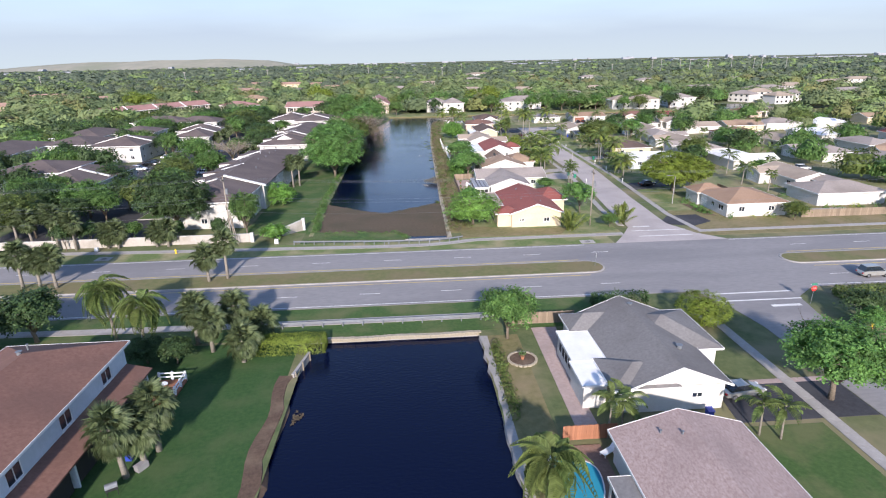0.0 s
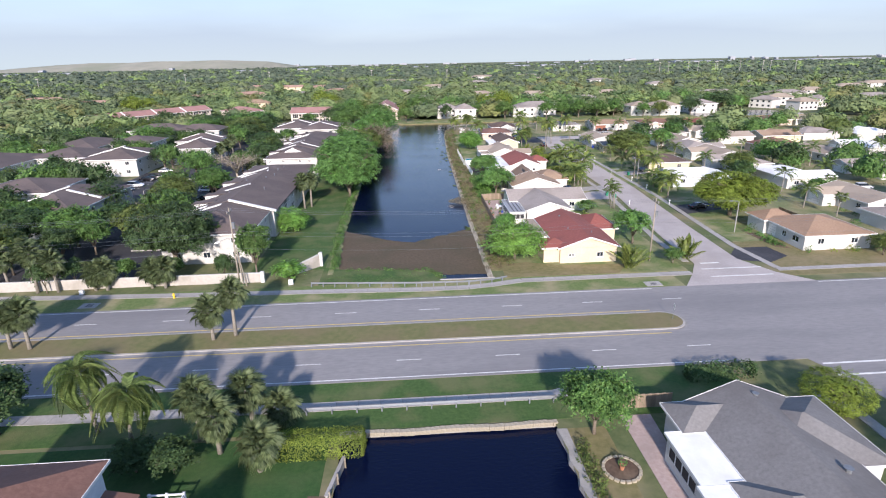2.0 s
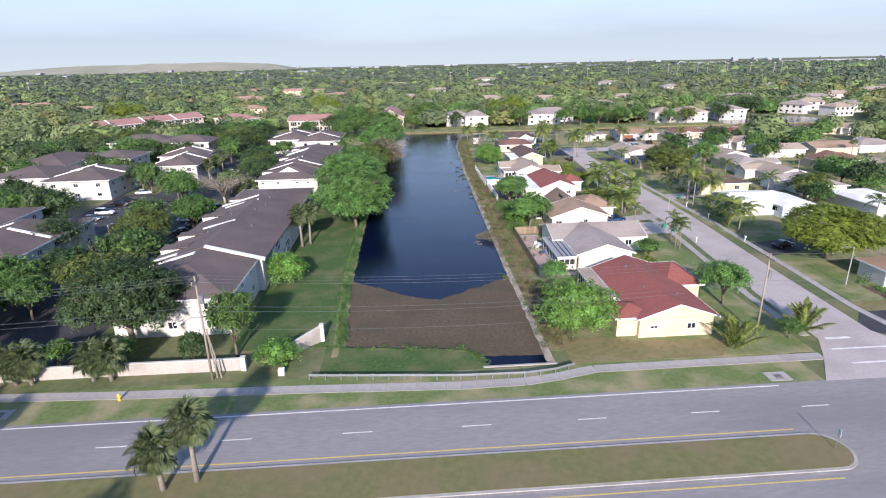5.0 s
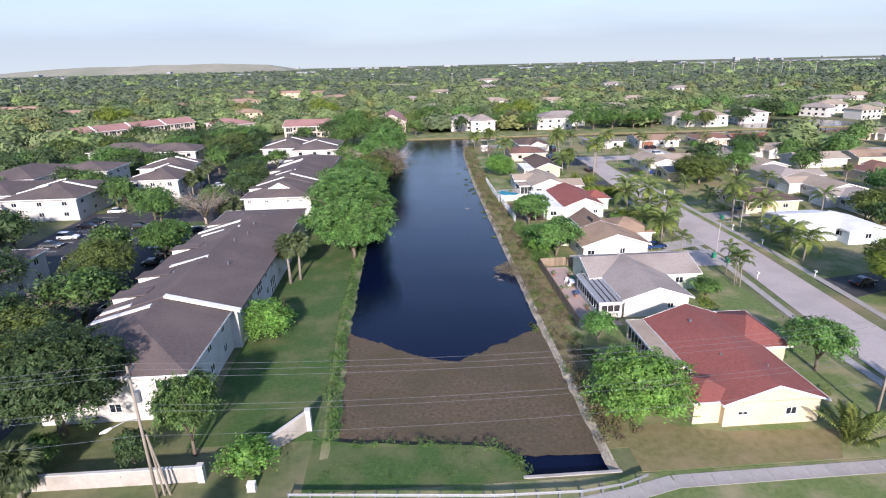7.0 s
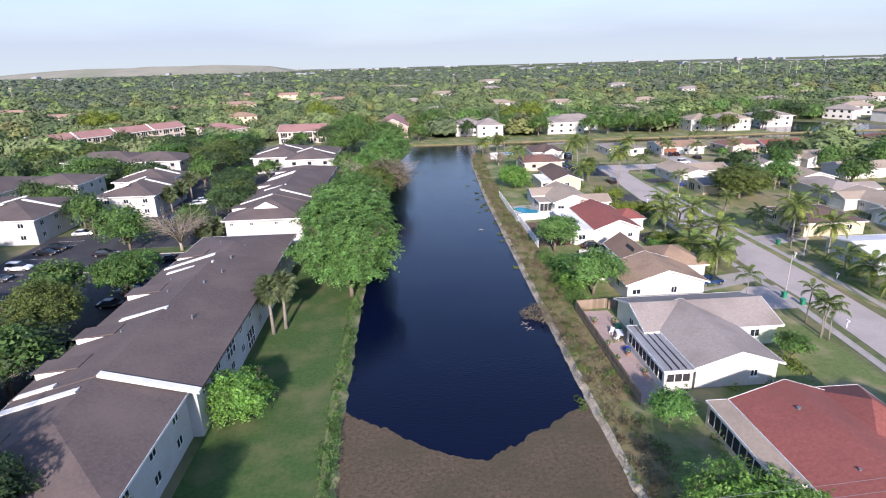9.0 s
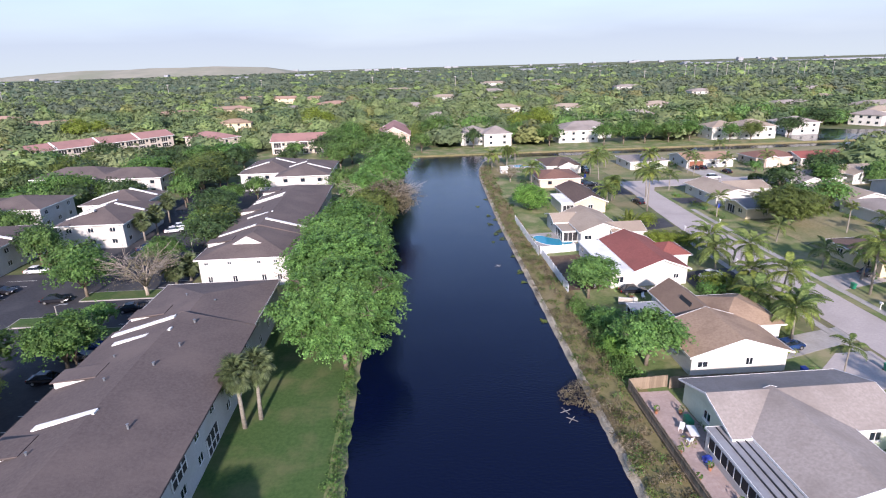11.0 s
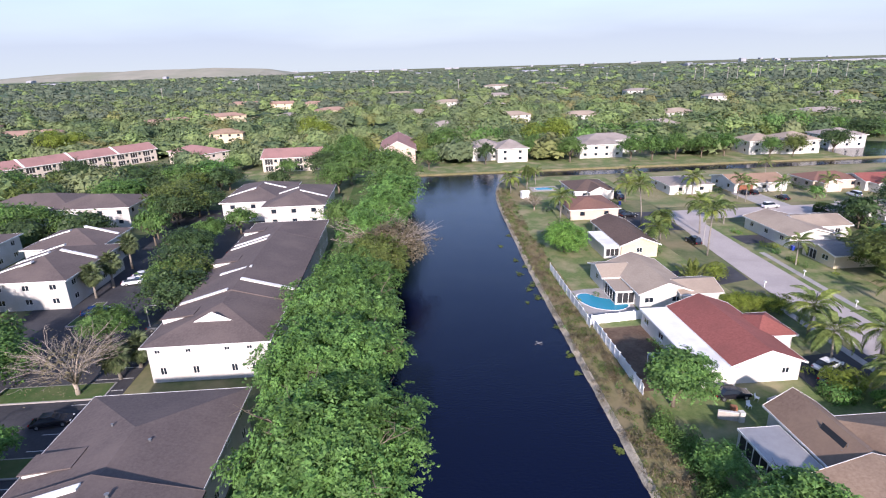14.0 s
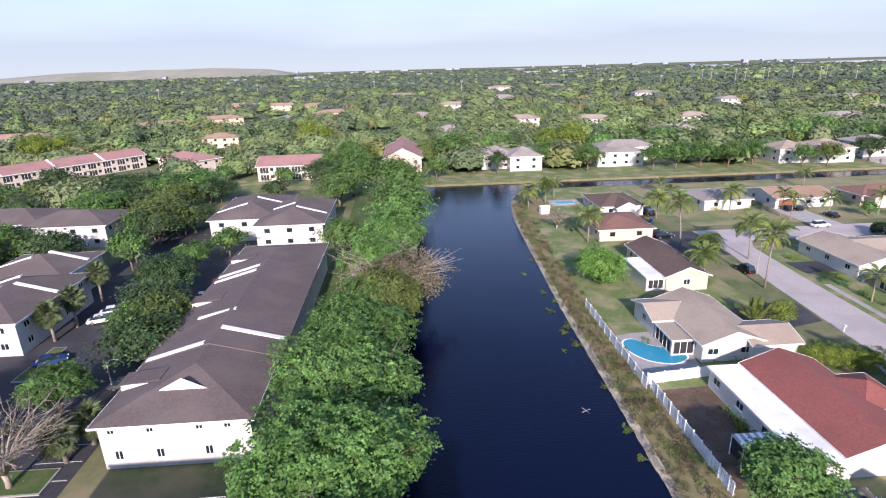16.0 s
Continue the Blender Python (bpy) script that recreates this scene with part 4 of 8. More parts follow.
def wall(house, a, b, z0, z1, material, holes=(), thick=0.2, sill=True):
    """A wall from a to b (outside on the right hand), with holes (u0, u1, low, high, fill) right through it."""
    a, b = Vector(a), Vector(b)
    d = (b - a).normalized()
    n = Vector((d.y, -d.x))
    length = (b - a).length
    ang = math.degrees(math.atan2(d.y, d.x))
    place = pose(a.x, a.y, 0, 0, 0, ang)
    end = length - thick
    holes = [(min(h[0], end - 0.4), min(h[1], end - 0.1), *h[2:]) for h in holes]
    us = sorted({0.0, end, *(v for h in holes for v in h[:2])})
    zs = sorted({z0, z1, *(v for h in holes for v in h[2:4])})
    full = [[not any(h[0] < (ua + ub) / 2 < h[1] and h[2] < (za + zb) / 2 < h[3] for h in holes) for za, zb in zip(zs, zs[1:])] for ua, ub in zip(us, us[1:])]
    m, nz, nu = Mesh(), len(zs), len(us)
    m.v = [(u, y, z) for y in (0, thick) for u in us for z in zs]
    at = lambda y, i, k: y * nu * nz + i * nz + k  # noqa: E731
    solid_at = lambda i, k: 0 <= i < nu - 1 and 0 <= k < nz - 1 and full[i][k]  # noqa: E731
    for i in range(nu - 1):
        for k in range(nz - 1):
            if full[i][k]:
                m.f += [(at(0, i, k), at(0, i + 1, k), at(0, i + 1, k + 1), at(0, i, k + 1)), (at(1, i, k + 1), at(1, i + 1, k + 1), at(1, i + 1, k), at(1, i, k))]
                if not solid_at(i - 1, k):
                    m.f.append((at(1, i, k), at(0, i, k), at(0, i, k + 1), at(1, i, k + 1)))
                if not solid_at(i + 1, k):
                    m.f.append((at(0, i + 1, k), at(1, i + 1, k), at(1, i + 1, k + 1), at(0, i + 1, k + 1)))
                if not solid_at(i, k - 1):
                    m.f.append((at(1, i, k), at(1, i + 1, k), at(0, i + 1, k), at(0, i, k)))
                if not solid_at(i, k + 1):
                    m.f.append((at(0, i, k + 1), at(0, i + 1, k + 1), at(1, i + 1, k + 1), at(1, i, k + 1)))
    part("wall", m, material, house).matrix_basis = place
    for u0, u1, lo, hi, fill in holes:
        if fill == "window":
            if house.location.y > 268:
                part("window", pane_data(u1 - u0, hi - lo), None, house).matrix_basis = place @ pose(u0, 0, lo)
                continue
            w = part("window", window_data(u1 - u0, hi - lo), None, house)
            w.matrix_basis = place @ pose(u0, 0, lo)
            part("pane", pane_data(u1 - u0, hi - lo), None, w)
            if sill:
                part("sill", sill_data(u1 - u0), None, w)
        else:
            mt = {"door": WHITEPAINT, "garage": WHITEPAINT, "brown": DOORBROWN, "screen": SCREEN, "glass": GLASS}[fill]
            o = part("garage_door" if fill in ("garage", "brown") else "screen" if fill == "screen" else "door", Mesh().box(u0, 0.06, lo, u1, 0.11, hi), mt, house)
            o.matrix_basis = place
            if fill in ("garage", "brown"):
                for k in range(1, 4):
                    z = lo + (hi - lo) * k / 4
                    part("panel_joint", Mesh().box(u0 + 0.05, 0.045, z - 0.02, u1 - 0.05, 0.07, z + 0.02), DARKMETAL if fill == "brown" else CONCRETE, o)
            if fill == "screen":
                f = Mesh()
                k = max(1, round((u1 - u0) / 1.1))
                for i in range(k + 1):
                    x = u0 + (u1 - u0) * i / k
                    f.box(x - 0.04, 0.0, lo, x + 0.04, 0.1, hi)
                f.box(u0, 0.0, hi - 0.08, u1, 0.1, hi)
                part("screen_frame", f, WHITEPAINT, o)


def spread(length, every=4.2, low=1.0, high=2.1, width=1.3, seed=0):
    n = int((length - 1.5) / every)
    return [(length * (i + 0.5) / n - width / 2, length * (i + 0.5) / n + width / 2, low, high, "window") for i in range(n)] if n > 0 else []


def block(house, o, x0, x1, y0, y1, eave, ridge, axis, roof, walls, form="gable", over=0.5, holes=None, storeys=1, thick=0.16, trim=None, bare=False):
    """One volume of a house: four walls and a roof over the eaves' rectangle; o is the house's origin."""
    x0, x1, y0, y1 = x0 - o[0], x1 - o[0], y0 - o[1], y1 - o[1]
    a0, a1, b0, b1 = x0 + over, x1 - over, y0 + over, y1 - over
    wz = eave - 0.05
    holes = holes or {}
    corner = {"s": ((a0, b0), (a1, b0)), "e": ((a1, b0), (a1, b1)), "n": ((a1, b1), (a0, b1)), "w": ((a0, b1), (a0, b0))}
    for k, (p, q) in corner.items():
        length = math.dist(p, q)
        hs = holes.get(k)
        if hs is None:
            hidden = bare or k == "n" or k == ("e" if o[0] > 0 else "w")
            hs = [] if hidden else spread(length)
            if storeys == 2:
                hs = hs + [(u0, u1, 3.7, 4.8, "window") for u0, u1, *_ in hs]
        wall(house, p, q, -0.1, wz, walls, hs, sill=storeys == 1 and y1 + o[1] < 215 and x1 + o[0] < 60)
    m, e = Mesh(), eave + thick * 0.6
    rz = ridge + thick * 0.6
    if axis == "y":
        c = (x0 + x1) / 2
        run = (x1 - x0) / 2
        if form == "gable":
            m.slab([(x0, y0, e), (c, y0, rz), (c, y1, rz), (x0, y1, e)][::-1], thick).slab([(c, y0, rz), (x1, y0, e), (x1, y1, e), (c, y1, rz)][::-1], thick)
        elif form == "hip":
            g = min(run, (y1 - y0) / 2 - 0.05)
            m.slab([(x0, y0, e), (x0, y1, e), (c, y1 - g, rz), (c, y0 + g, rz)][::-1], thick).slab([(x1, y1, e), (x1, y0, e), (c, y0 + g, rz), (c, y1 - g, rz)][::-1], thick)
            m.slab([(x1, y0, e), (x0, y0, e), (c, y0 + g, rz)][::-1], thick).slab([(x0, y1, e), (x1, y1, e), (c, y1 - g, rz)][::-1], thick)
        if form == "gable":
            for y, s in ((b0, 1), (b1, -1)):
                k = (c - a0) / run
                h = eave + (ridge - eave) * (1 - 0) - 0.1
                lo = eave + (ridge - eave) * (over / run) - 0.1
                g = Mesh()
                pts = [(a0, wz - 0.03), (a1, wz - 0.03), (a1, lo), (c, h), (a0, lo)]
                q = [(px, y, pz) for px, pz in pts]
                r = [(px, y + s * 0.2, pz) for px, pz in pts]
                g.poly(q).poly(r[::-1])
                for i in range(5):
                    g.poly([q[i], r[i], r[(i + 1) % 5], q[(i + 1) % 5]])
                part("gable", g, walls, house)
    elif form == "flat":
        m.slab([(x0, y0, e), (x1, y0, e), (x1, y1, ridge), (x0, y1, ridge)], thick)
    else:
        c = (y0 + y1) / 2
        run = (y1 - y0) / 2
        if form == "gable":
            m.slab([(x0, y0, e), (x1, y0, e), (x1, c, rz), (x0, c, rz)], thick).slab([(x0, c, rz), (x1, c, rz), (x1, y1, e), (x0, y1, e)], thick)
            for x, s in ((a0, 1), (a1, -1)):
                lo = eave + (ridge - eave) * (over / run) - 0.1
                pts = [(b0, wz - 0.03), (b1, wz - 0.03), (b1, lo), (c, ridge - 0.1), (b0, lo)]
                g = Mesh()
                q = [(x, py, pz) for py, pz in pts]
                r = [(x + s * 0.2, py, pz) for py, pz in pts]
                g.poly(q).poly(r[::-1])
                for i in range(5):
                    g.poly([q[i], r[i], r[(i + 1) % 5], q[(i + 1) % 5]])
                part("gable", g, walls, house)
        else:
            g = min(run, (x1 - x0) / 2 - 0.05)
            m.slab([(x0, y0, e), (x1, y0, e), (x1 - g, c, rz), (x0 + g, c, rz)], thick).slab([(x1, y1, e), (x0, y1, e), (x0 + g, c, rz), (x1 - g, c, rz)], thick)
            m.slab([(x0, y1, e), (x0, y0, e), (x0 + g, c, rz)], thick).slab([(x1, y0, e), (x1, y1, e), (x1 - g, c, rz)], thick)
    t = e + 0.02
    if form == "gable" and axis == "y":
        c = (x0 + x1) / 2
        ring = [(x0, y0, t), (c, y0, rz + 0.02), (x1, y0, t), (x1, y1, t), (c, y1, rz + 0.02), (x0, y1, t)]
    elif form == "gable":
        c = (y0 + y1) / 2
        ring = [(x0, y0, t), (x1, y0, t), (x1, c, rz + 0.02), (x1, y1, t), (x0, y1, t), (x0, c, rz + 0.02)]
    else:
        ring = [(x0, y0, t), (x1, y0, t), (x1, y1, t if form == "hip" else ridge + 0.02), (x0, y1, t if form == "hip" else ridge + 0.02)]
    edging(ring, ((x0 + x1) / 2, (y0 + y1) / 2), trim or WHITEPAINT, house)
    part("roof", m, roof, house)


def vents(house, o, spots):
    """Small roof vents and pipes standing on the roof at (x, y, z)."""
    for x, y, z, r in spots:
        part("roof_vent", Mesh().tube([(x - o[0], y - o[1], z - 0.3), (x - o[0], y - o[1], z + 0.25), (x - o[0], y - o[1], z + 0.3)], [r, r, r * 1.5], 8), GALV, house)


def house(x0, x1, y0, y1, eave, ridge, axis, roof, walls, label, form="gable", z=0.15, turn=0.0, holes=None, over=0.5, group="", bare=False):
    o = ((x0 + x1) / 2, (y0 + y1) / 2)
    h = thing("house", (*o, z), turn, label, "house", group)
    block(h, o, x0, x1, y0, y1, eave, ridge, axis, roof, walls, form, over, holes, bare=bare)
    return h, o


HS = 2.75
# Red-roofed cream house beside the canal.
h, o = house(20.8, 32.0, 113.6, 133.2, HS, 4.7, "y", R_RED, STUCCO_CREAM, "cream stucco house with a red tiled roof", holes={"s": [(1.5, 2.6, 1.15, 1.6, "window"), (6.6, 7.8, 0.9, 1.8, "window")]})
block(h, o, 29.5, 35.6, 124.4, 134.4, HS - 0.06, 4.5, "x", R_RED, STUCCO_CREAM, "hip")
block(h, o, 18.0, 23.6, 114.3, 119.8, HS - 0.02, 3.7, "x", R_RED, STUCCO_CREAM, "hip", bare=True)
block(h, o, 18.6, 21.2, 121.5, 133.4, 2.5, 2.7, "-", R_BEIGE, STUCCO_CREAM, "flat", 0.15, {"w": [(0.4, 11.0, 0.5, 2.2, "screen")], "s": [], "n": [], "e": []})
vents(h, o, [(24.5, 121, 4.0, 0.1), (25.0, 129, 4.2, 0.16), (28, 118, 4.2, 0.08)])
# Pale grey-roofed house with a sunroom.
h, o = house(20.4, 31.0, 139.2, 154, HS, 4.5, "y", R_PALEGREY, STUCCO_WHITE, "white house with a weathered pale grey roof", holes={"s": [(6.5, 7.4, 1.0, 1.9, "window")]})
block(h, o, 18.4, 37.0, 148.2, 159.0, HS - 0.05, 4.4, "x", R_PALEGREY, STUCCO_GREEN, "gable")
block(h, o, 17.0, 20.6, 139.4, 150.5, 2.45, 2.65, "-", METALROOF, STUCCO_WHITE, "flat", 0.12, {"s": [(0.3, 3.1, 1.0, 2.1, "screen")], "w": [(0.5, 10.4, 0.7, 2.1, "screen")], "n": [], "e": []})
for i in range(3):
    part("roof_seam", Mesh().box(17.9 + 0.85 * i - o[0], 139.6 - o[1], 2.5, 18.0 + 0.85 * i - o[0], 150.3 - o[1], 2.72), DARKMETAL, h)
# Tan-roofed house.
R_BROWN = shingle("weathered_brown_shingles", (0.155, 0.105, 0.078), (0.215, 0.15, 0.112), (0.24, 0.17, 0.12))
h, o = house(21.9, 35.2, 163.2, 172.6, HS, 4.9, "y", R_TAN, STUCCO_WHITE, "white house with a tan and brown shingle roof", holes={"s": [(0.8, 2.2, 1.0, 1.9, "window"), (7.0, 8.0, 1.0, 2.1, "window")]})
block(h, o, 25.4, 31.7, 172.7, 183.6, HS + 0.02, 4.88, "y", R_BROWN, STUCCO_WHITE, bare=True)
block(h, o, 30.0, 39.2, 170.4, 181, HS - 0.05, 4.7, "x", R_TAN, STUCCO_WHITE, "hip")
block(h, o, 20.6, 25.2, 172.6, 180.4, 2.45, 2.5, "-", METALROOF, STUCCO_WHITE, "flat", 0.1, {"w": [(0.3, 7.3, 0.3, 2.2, "screen")], "s": [(0.3, 4.2, 0.3, 2.2, "screen")], "n": [], "e": []})
# Red-roofed white house with a flat white extension.
h, o = house(26.6, 36.8, 191.9, 210.4, HS, 4.7, "y", R_RED, STUCCO_WHITE, "white house with a red tiled roof and flat white extension", holes={"s": [(3.6, 4.6, 0.1, 2.1, "door"), (6.8, 7.8, 1.0, 1.9, "window")]})
block(h, o, 34.5, 40.6, 199.0, 206.5, HS - 0.05, 4.2, "x", R_RED, STUCCO_WHITE, "hip")
block(h, o, 22.3, 27.7, 191.6, 210.2, 2.6, 2.75, "-", R_WHITE, STUCCO_WHITE, "flat", 0.25, {"s": [(0.8, 2.3, 0.9, 2.0, "window")], "w": [(1, 2.5, 1, 2, "window"), (6, 7.5, 1, 2, "window"), (11, 14, 0.5, 2.1, "screen")], "n": [], "e": []})
cover = thing("patio_cover", (20.1, 194.9, 0.05), 0, "corrugated pale blue metal patio cover on white posts", "patio cover")
for i in range(11):
    part("roof_panel", Mesh().slab([(-2.2 + 0.4 * i, -2.3, 2.4), (-1.82 + 0.4 * i, -2.3, 2.4), (-1.82 + 0.4 * i, 2.3, 2.5), (-2.2 + 0.4 * i, 2.3, 2.5)], 0.05 + 0.04 * (i % 2)), (METALROOF, VINYL)[i % 2], cover)
for x, y in ((-2.1, -2.2), (0, -2.2), (2.0, -2.2), (-2.1, 2.2), (-2.1, 0)):
    part("post", Mesh().box(x - 0.05, y - 0.05, -0.05, x + 0.05, y + 0.05, 2.36), VINYL, cover)
part("screen", Mesh().box(-2.13, -2.1, 0.4, -2.09, 2.1, 2.3), SCREEN, cover)
# Beige-roofed house with the pool.
h, o = house(24.2, 34.2, 215.2, 231.5, HS, 4.6, "y", R_BEIGE, STUCCO_WHITE, "white house with a beige shingle roof beside a pool", holes={"s": [(0.8, 2.4, 1.0, 2.0, "window"), (5.6, 7.2, 1.0, 2.0, "window")]})
block(h, o, 31.0, 38.6, 214.4, 222.0, HS - 0.05, 4.0, "x", R_BEIGE, STUCCO_WHITE, "gable")
block(h, o, 20.8, 27, 223.5, 231.8, HS - 0.08, 3.9, "x", R_BEIGE, STUCCO_WHITE, "gable")
block(h, o, 21.2, 25.0, 217.8, 223.6, 2.4, 2.5, "-", R_BEIGE, STUCCO_WHITE, "flat", 0.1, {"w": [(0.3, 5.2, 0.2, 2.2, "screen")], "s": [(0.3, 3.4, 0.2, 2.2, "screen")], "n": [], "e": []})
# Dark brown house, pink house and brown house up the canal.
h, o = house(30.6, 39.5, 240.2, 260, HS, 4.5, "y", R_DARKBROWN, STUCCO_CREAM, "cream house with a dark brown shingle roof")
block(h, o, 27.4, 31.4, 241, 252, 2.55, 2.65, "-", R_WHITE, STUCCO_WHITE, "flat", 0.15, {"s": [(0.4, 3.2, 0.4, 2.1, "screen")], "w": [], "n": [], "e": []})
house(28.5, 42.5, 270.6, 286, HS, 4.3, "x", R_REDBROWN, STUCCO_PINK, "pink stucco house with a brown shingle roof", "hip")
h, o = house(36, 49, 291.5, 307.5, HS, 4.7, "x", R_DARKBROWN, STUCCO_WHITE, "white house with a dark brown roof near the canal end", "hip")
block(h, o, 40, 46.5, 289.5, 299, HS - 0.05, 4.3, "y", R_DARKBROWN, STUCCO_WHITE, "gable")

# Grey-roofed corner house south of the road and its neighbour.
h, o = house(20.6, 31.0, 51.6, 68.2, HS, 4.9, "y", R_GREY, STUCCO_WHITE, "white corner house with a grey shingle roof", holes={"s": [(6.2, 7.3, 1.2, 1.8, "window")]}, z=0.1)
block(h, o, 24.0, 33.9, 58.4, 68.1, HS - 0.05, 4.6, "x", R_GREY, STUCCO_WHITE, "hip")
block(h, o, 18.5, 26.0, 63.7, 68.3, HS - 0.03, 3.9, "x", R_GREY, STUCCO_WHITE, "hip", bare=True)
block(h, o, 19.2, 26.0, 51.7, 57.7, HS - 0.04, 3.9, "x", R_GREY, STUCCO_WHITE, "hip", bare=True)
block(h, o, 17.0, 21.8, 57.5, 64.0, 2.62, 2.8, "-", R_WHITE, STUCCO_WHITE, "flat", 0.2, {"w": [(0.5, 5.2, 0.8, 2.0, "screen")], "s": [], "n": [], "e": []})
block(h, o, 16.7, 19.4, 53.0, 57.6, 2.55, 2.66, "-", R_WHITE, STUCCO_WHITE, "flat", 0.2, {"s": [], "w": [], "n": [], "e": []})
vents(h, o, [(26.3, 66.0, 4.7, 0.22), (27.8, 56.5, 4.3, 0.25), (24.0, 54.5, 3.9, 0.1)])
h, o = house(16.7, 28.4, 22, 46.1, HS, 4.5, "y", R_SPECKLED, STUCCO_WHITE, "house with a speckled tan shingle roof", "gable", z=0.1, bare=True)
vents(h, o, [(20.2, 44.0, 3.9, 0.08), (21.6, 43.2, 4.3, 0.08)])
block(h, o, 14.9, 17.6, 33, 41.0, 2.4, 2.55, "-", R_GREY, STUCCO_WHITE, "flat", 0.12, {"w": [(0.3, 7.0, 0.3, 2.1, "screen")], "s": [], "n": [], "e": []})
h, o = house(-41.2, -29.0, 20.0, 61.0, 5.6, 8.0, "y", R_REDBROWN, STUCCO_BLUE, "two-storey pale blue house with a red-brown tiled roof", "hip", over=0.5, holes={"e": [(u, u + 1.7, 3.5, 4.9, "window") for u in (4, 10, 16, 22, 28.6, 35.4)], "s": [], "n": [], "w": []})
part("porch_roof", Mesh().slab([(5.4, -19.5, 3.4), (8.1, -19.5, 2.7), (8.1, 19.9, 2.7), (5.4, 19.9, 3.4)], 0.15), R_REDBROWN, h)
for y in (-17, -9, -1, 6, 12.5, 19.4):
    part("porch_wall", Mesh().box(5.5, y - 0.1, -0.1, 7.7, y + 0.1, 2.62), STUCCO_BLUE, h)
for y in (-13, -5, 2.5, 9.2, 16):
    part("porch_screen", Mesh().box(7.5, y - 2.9, 0.1, 7.56, y + 2.9, 2.5), SCREEN, h)
vents(h, o, [(-35.6, 55, 7.95, 0.2), (-35.0, 47, 7.95, 0.25), (-36.2, 57, 7.6, 0.1)])
deck = thing("garden_deck", (-26.0, 60.0, 0.02), 0, "small red-brown garden deck with a white railing", "deck")
part("deck_floor", Mesh().box(-1.5, -2.3, 0, 1.5, 2.2, 0.22), REDFENCE, deck)
for a, b in (((-1.4, 2.15), (1.4, 2.15)), ((1.4, 2.15), (1.4, -2.2))):
    d = Vector((b[0] - a[0], b[1] - a[1]))
    for z in (0.55, 1.0):
        part("railing", Mesh().box(0, -0.05, z, d.length, 0.05, z + 0.12), VINYL, deck).matrix_basis = pose(a[0], a[1], 0, 0, 0, math.degrees(math.atan2(d.y, d.x)))
for x, y in ((-1.4, 2.15), (0, 2.15), (1.4, 2.15), (1.4, 0.7), (1.4, -0.8), (1.4, -2.2)):
    part("post", Mesh().box(x - 0.1, y - 0.1, 0, x + 0.1, y + 0.1, 1.2), VINYL, deck)
table = thing("garden_table", (-26.2, 60.2, 0.24), 0, "round white garden table on the deck", "table")
part("tabletop", Mesh().tube([(0, 0, 0.68), (0, 0, 0.72)], [0.5, 0.5], 14), VINYL, table)
part("pedestal", Mesh().tube([(0, 0, 0), (0, 0, 0.68)], [0.14, 0.05], 8), VINYL, table)

# Houses across the street, and the streets behind.
h, o = house(67, 81, 115.2, 129.0, HS, 4.7, "x", R_ORANGE, STUCCO_WHITE, "white ranch house with an orange-brown tiled roof", "hip", holes={"w": [(1.2, 4.6, 0.1, 2.2, "garage"), (6.4, 7.6, 0.9, 2.0, "window"), (9.4, 11.2, 0.9, 2.0, "window")]})
block(h, o, 66.2, 74.0, 126.0, 132.4, HS - 0.05, 4.2, "x", R_ORANGE, STUCCO_WHITE, "hip")
h, o = house(67.5, 80, 168.5, 181.5, HS, 4.0, "x", R_WHITE, STUCCO_BLUE, "pale blue house with a bright white roof")
block(h, o, 76, 85, 165.5, 177, HS - 0.05, 3.8, "y", R_WHITE, STUCCO_BLUE)
h, o = house(70, 84, 190, 204, HS, 4.4, "x", R_DARKBROWN, STUCCO_CREAM, "tan house with a dark brown shingle roof", "hip")
h, o = house(68.5, 80, 241, 258.5, HS, 4.3, "y", R_BEIGE, STUCCO_WHITE, "white house with a wide beige roof", holes={"s": [(6, 9, 0.1, 2.2, "garage")]})
block(h, o, 76, 88, 247, 258, HS - 0.05, 4.1, "x", R_BEIGE, STUCCO_WHITE)
house(69, 79.5, 228.4, 238.4, 2.6, 3.5, "x", R_GREY, STUCCO_CREAM, "low house with a blue-grey carport roof", "gable", holes={"w": [(1.0, 4.0, 0.1, 2.1, "screen"), (5.5, 7.2, 0.9, 2.0, "window")]})
house(66.5, 81, 293.5, 308, HS, 4.2, "x", R_PALEGREY, STUCCO_WHITE, "white house with a pale grey roof", "hip")
h, o = house(86.5, 104.5, 292.5, 307, HS, 4.4, "x", R_ORANGE, STUCCO_WHITE, "white house with orange-brown roof and brown garage door", holes={"s": [(1.0, 6.0, 0.1, 2.3, "brown"), (9, 10.4, 1, 2, "window"), (13, 14.4, 1, 2, "window")]})
KINDS = [(R_BEIGE, STUCCO_WHITE, "white single-storey house with a beige roof"), (R_PALEGREY, STUCCO_WHITE, "white single-storey house with a grey roof"), (R_TAN, STUCCO_CREAM, "cream single-storey house with a tan roof"), (R_WHITE, STUCCO_WHITE, "white single-storey house with a white roof"), (R_RED, STUCCO_WHITE, "white single-storey house with a red roof"), (R_REDBROWN, STUCCO_PINK, "pink single-storey house with a brown roof")]
BUILT = {}


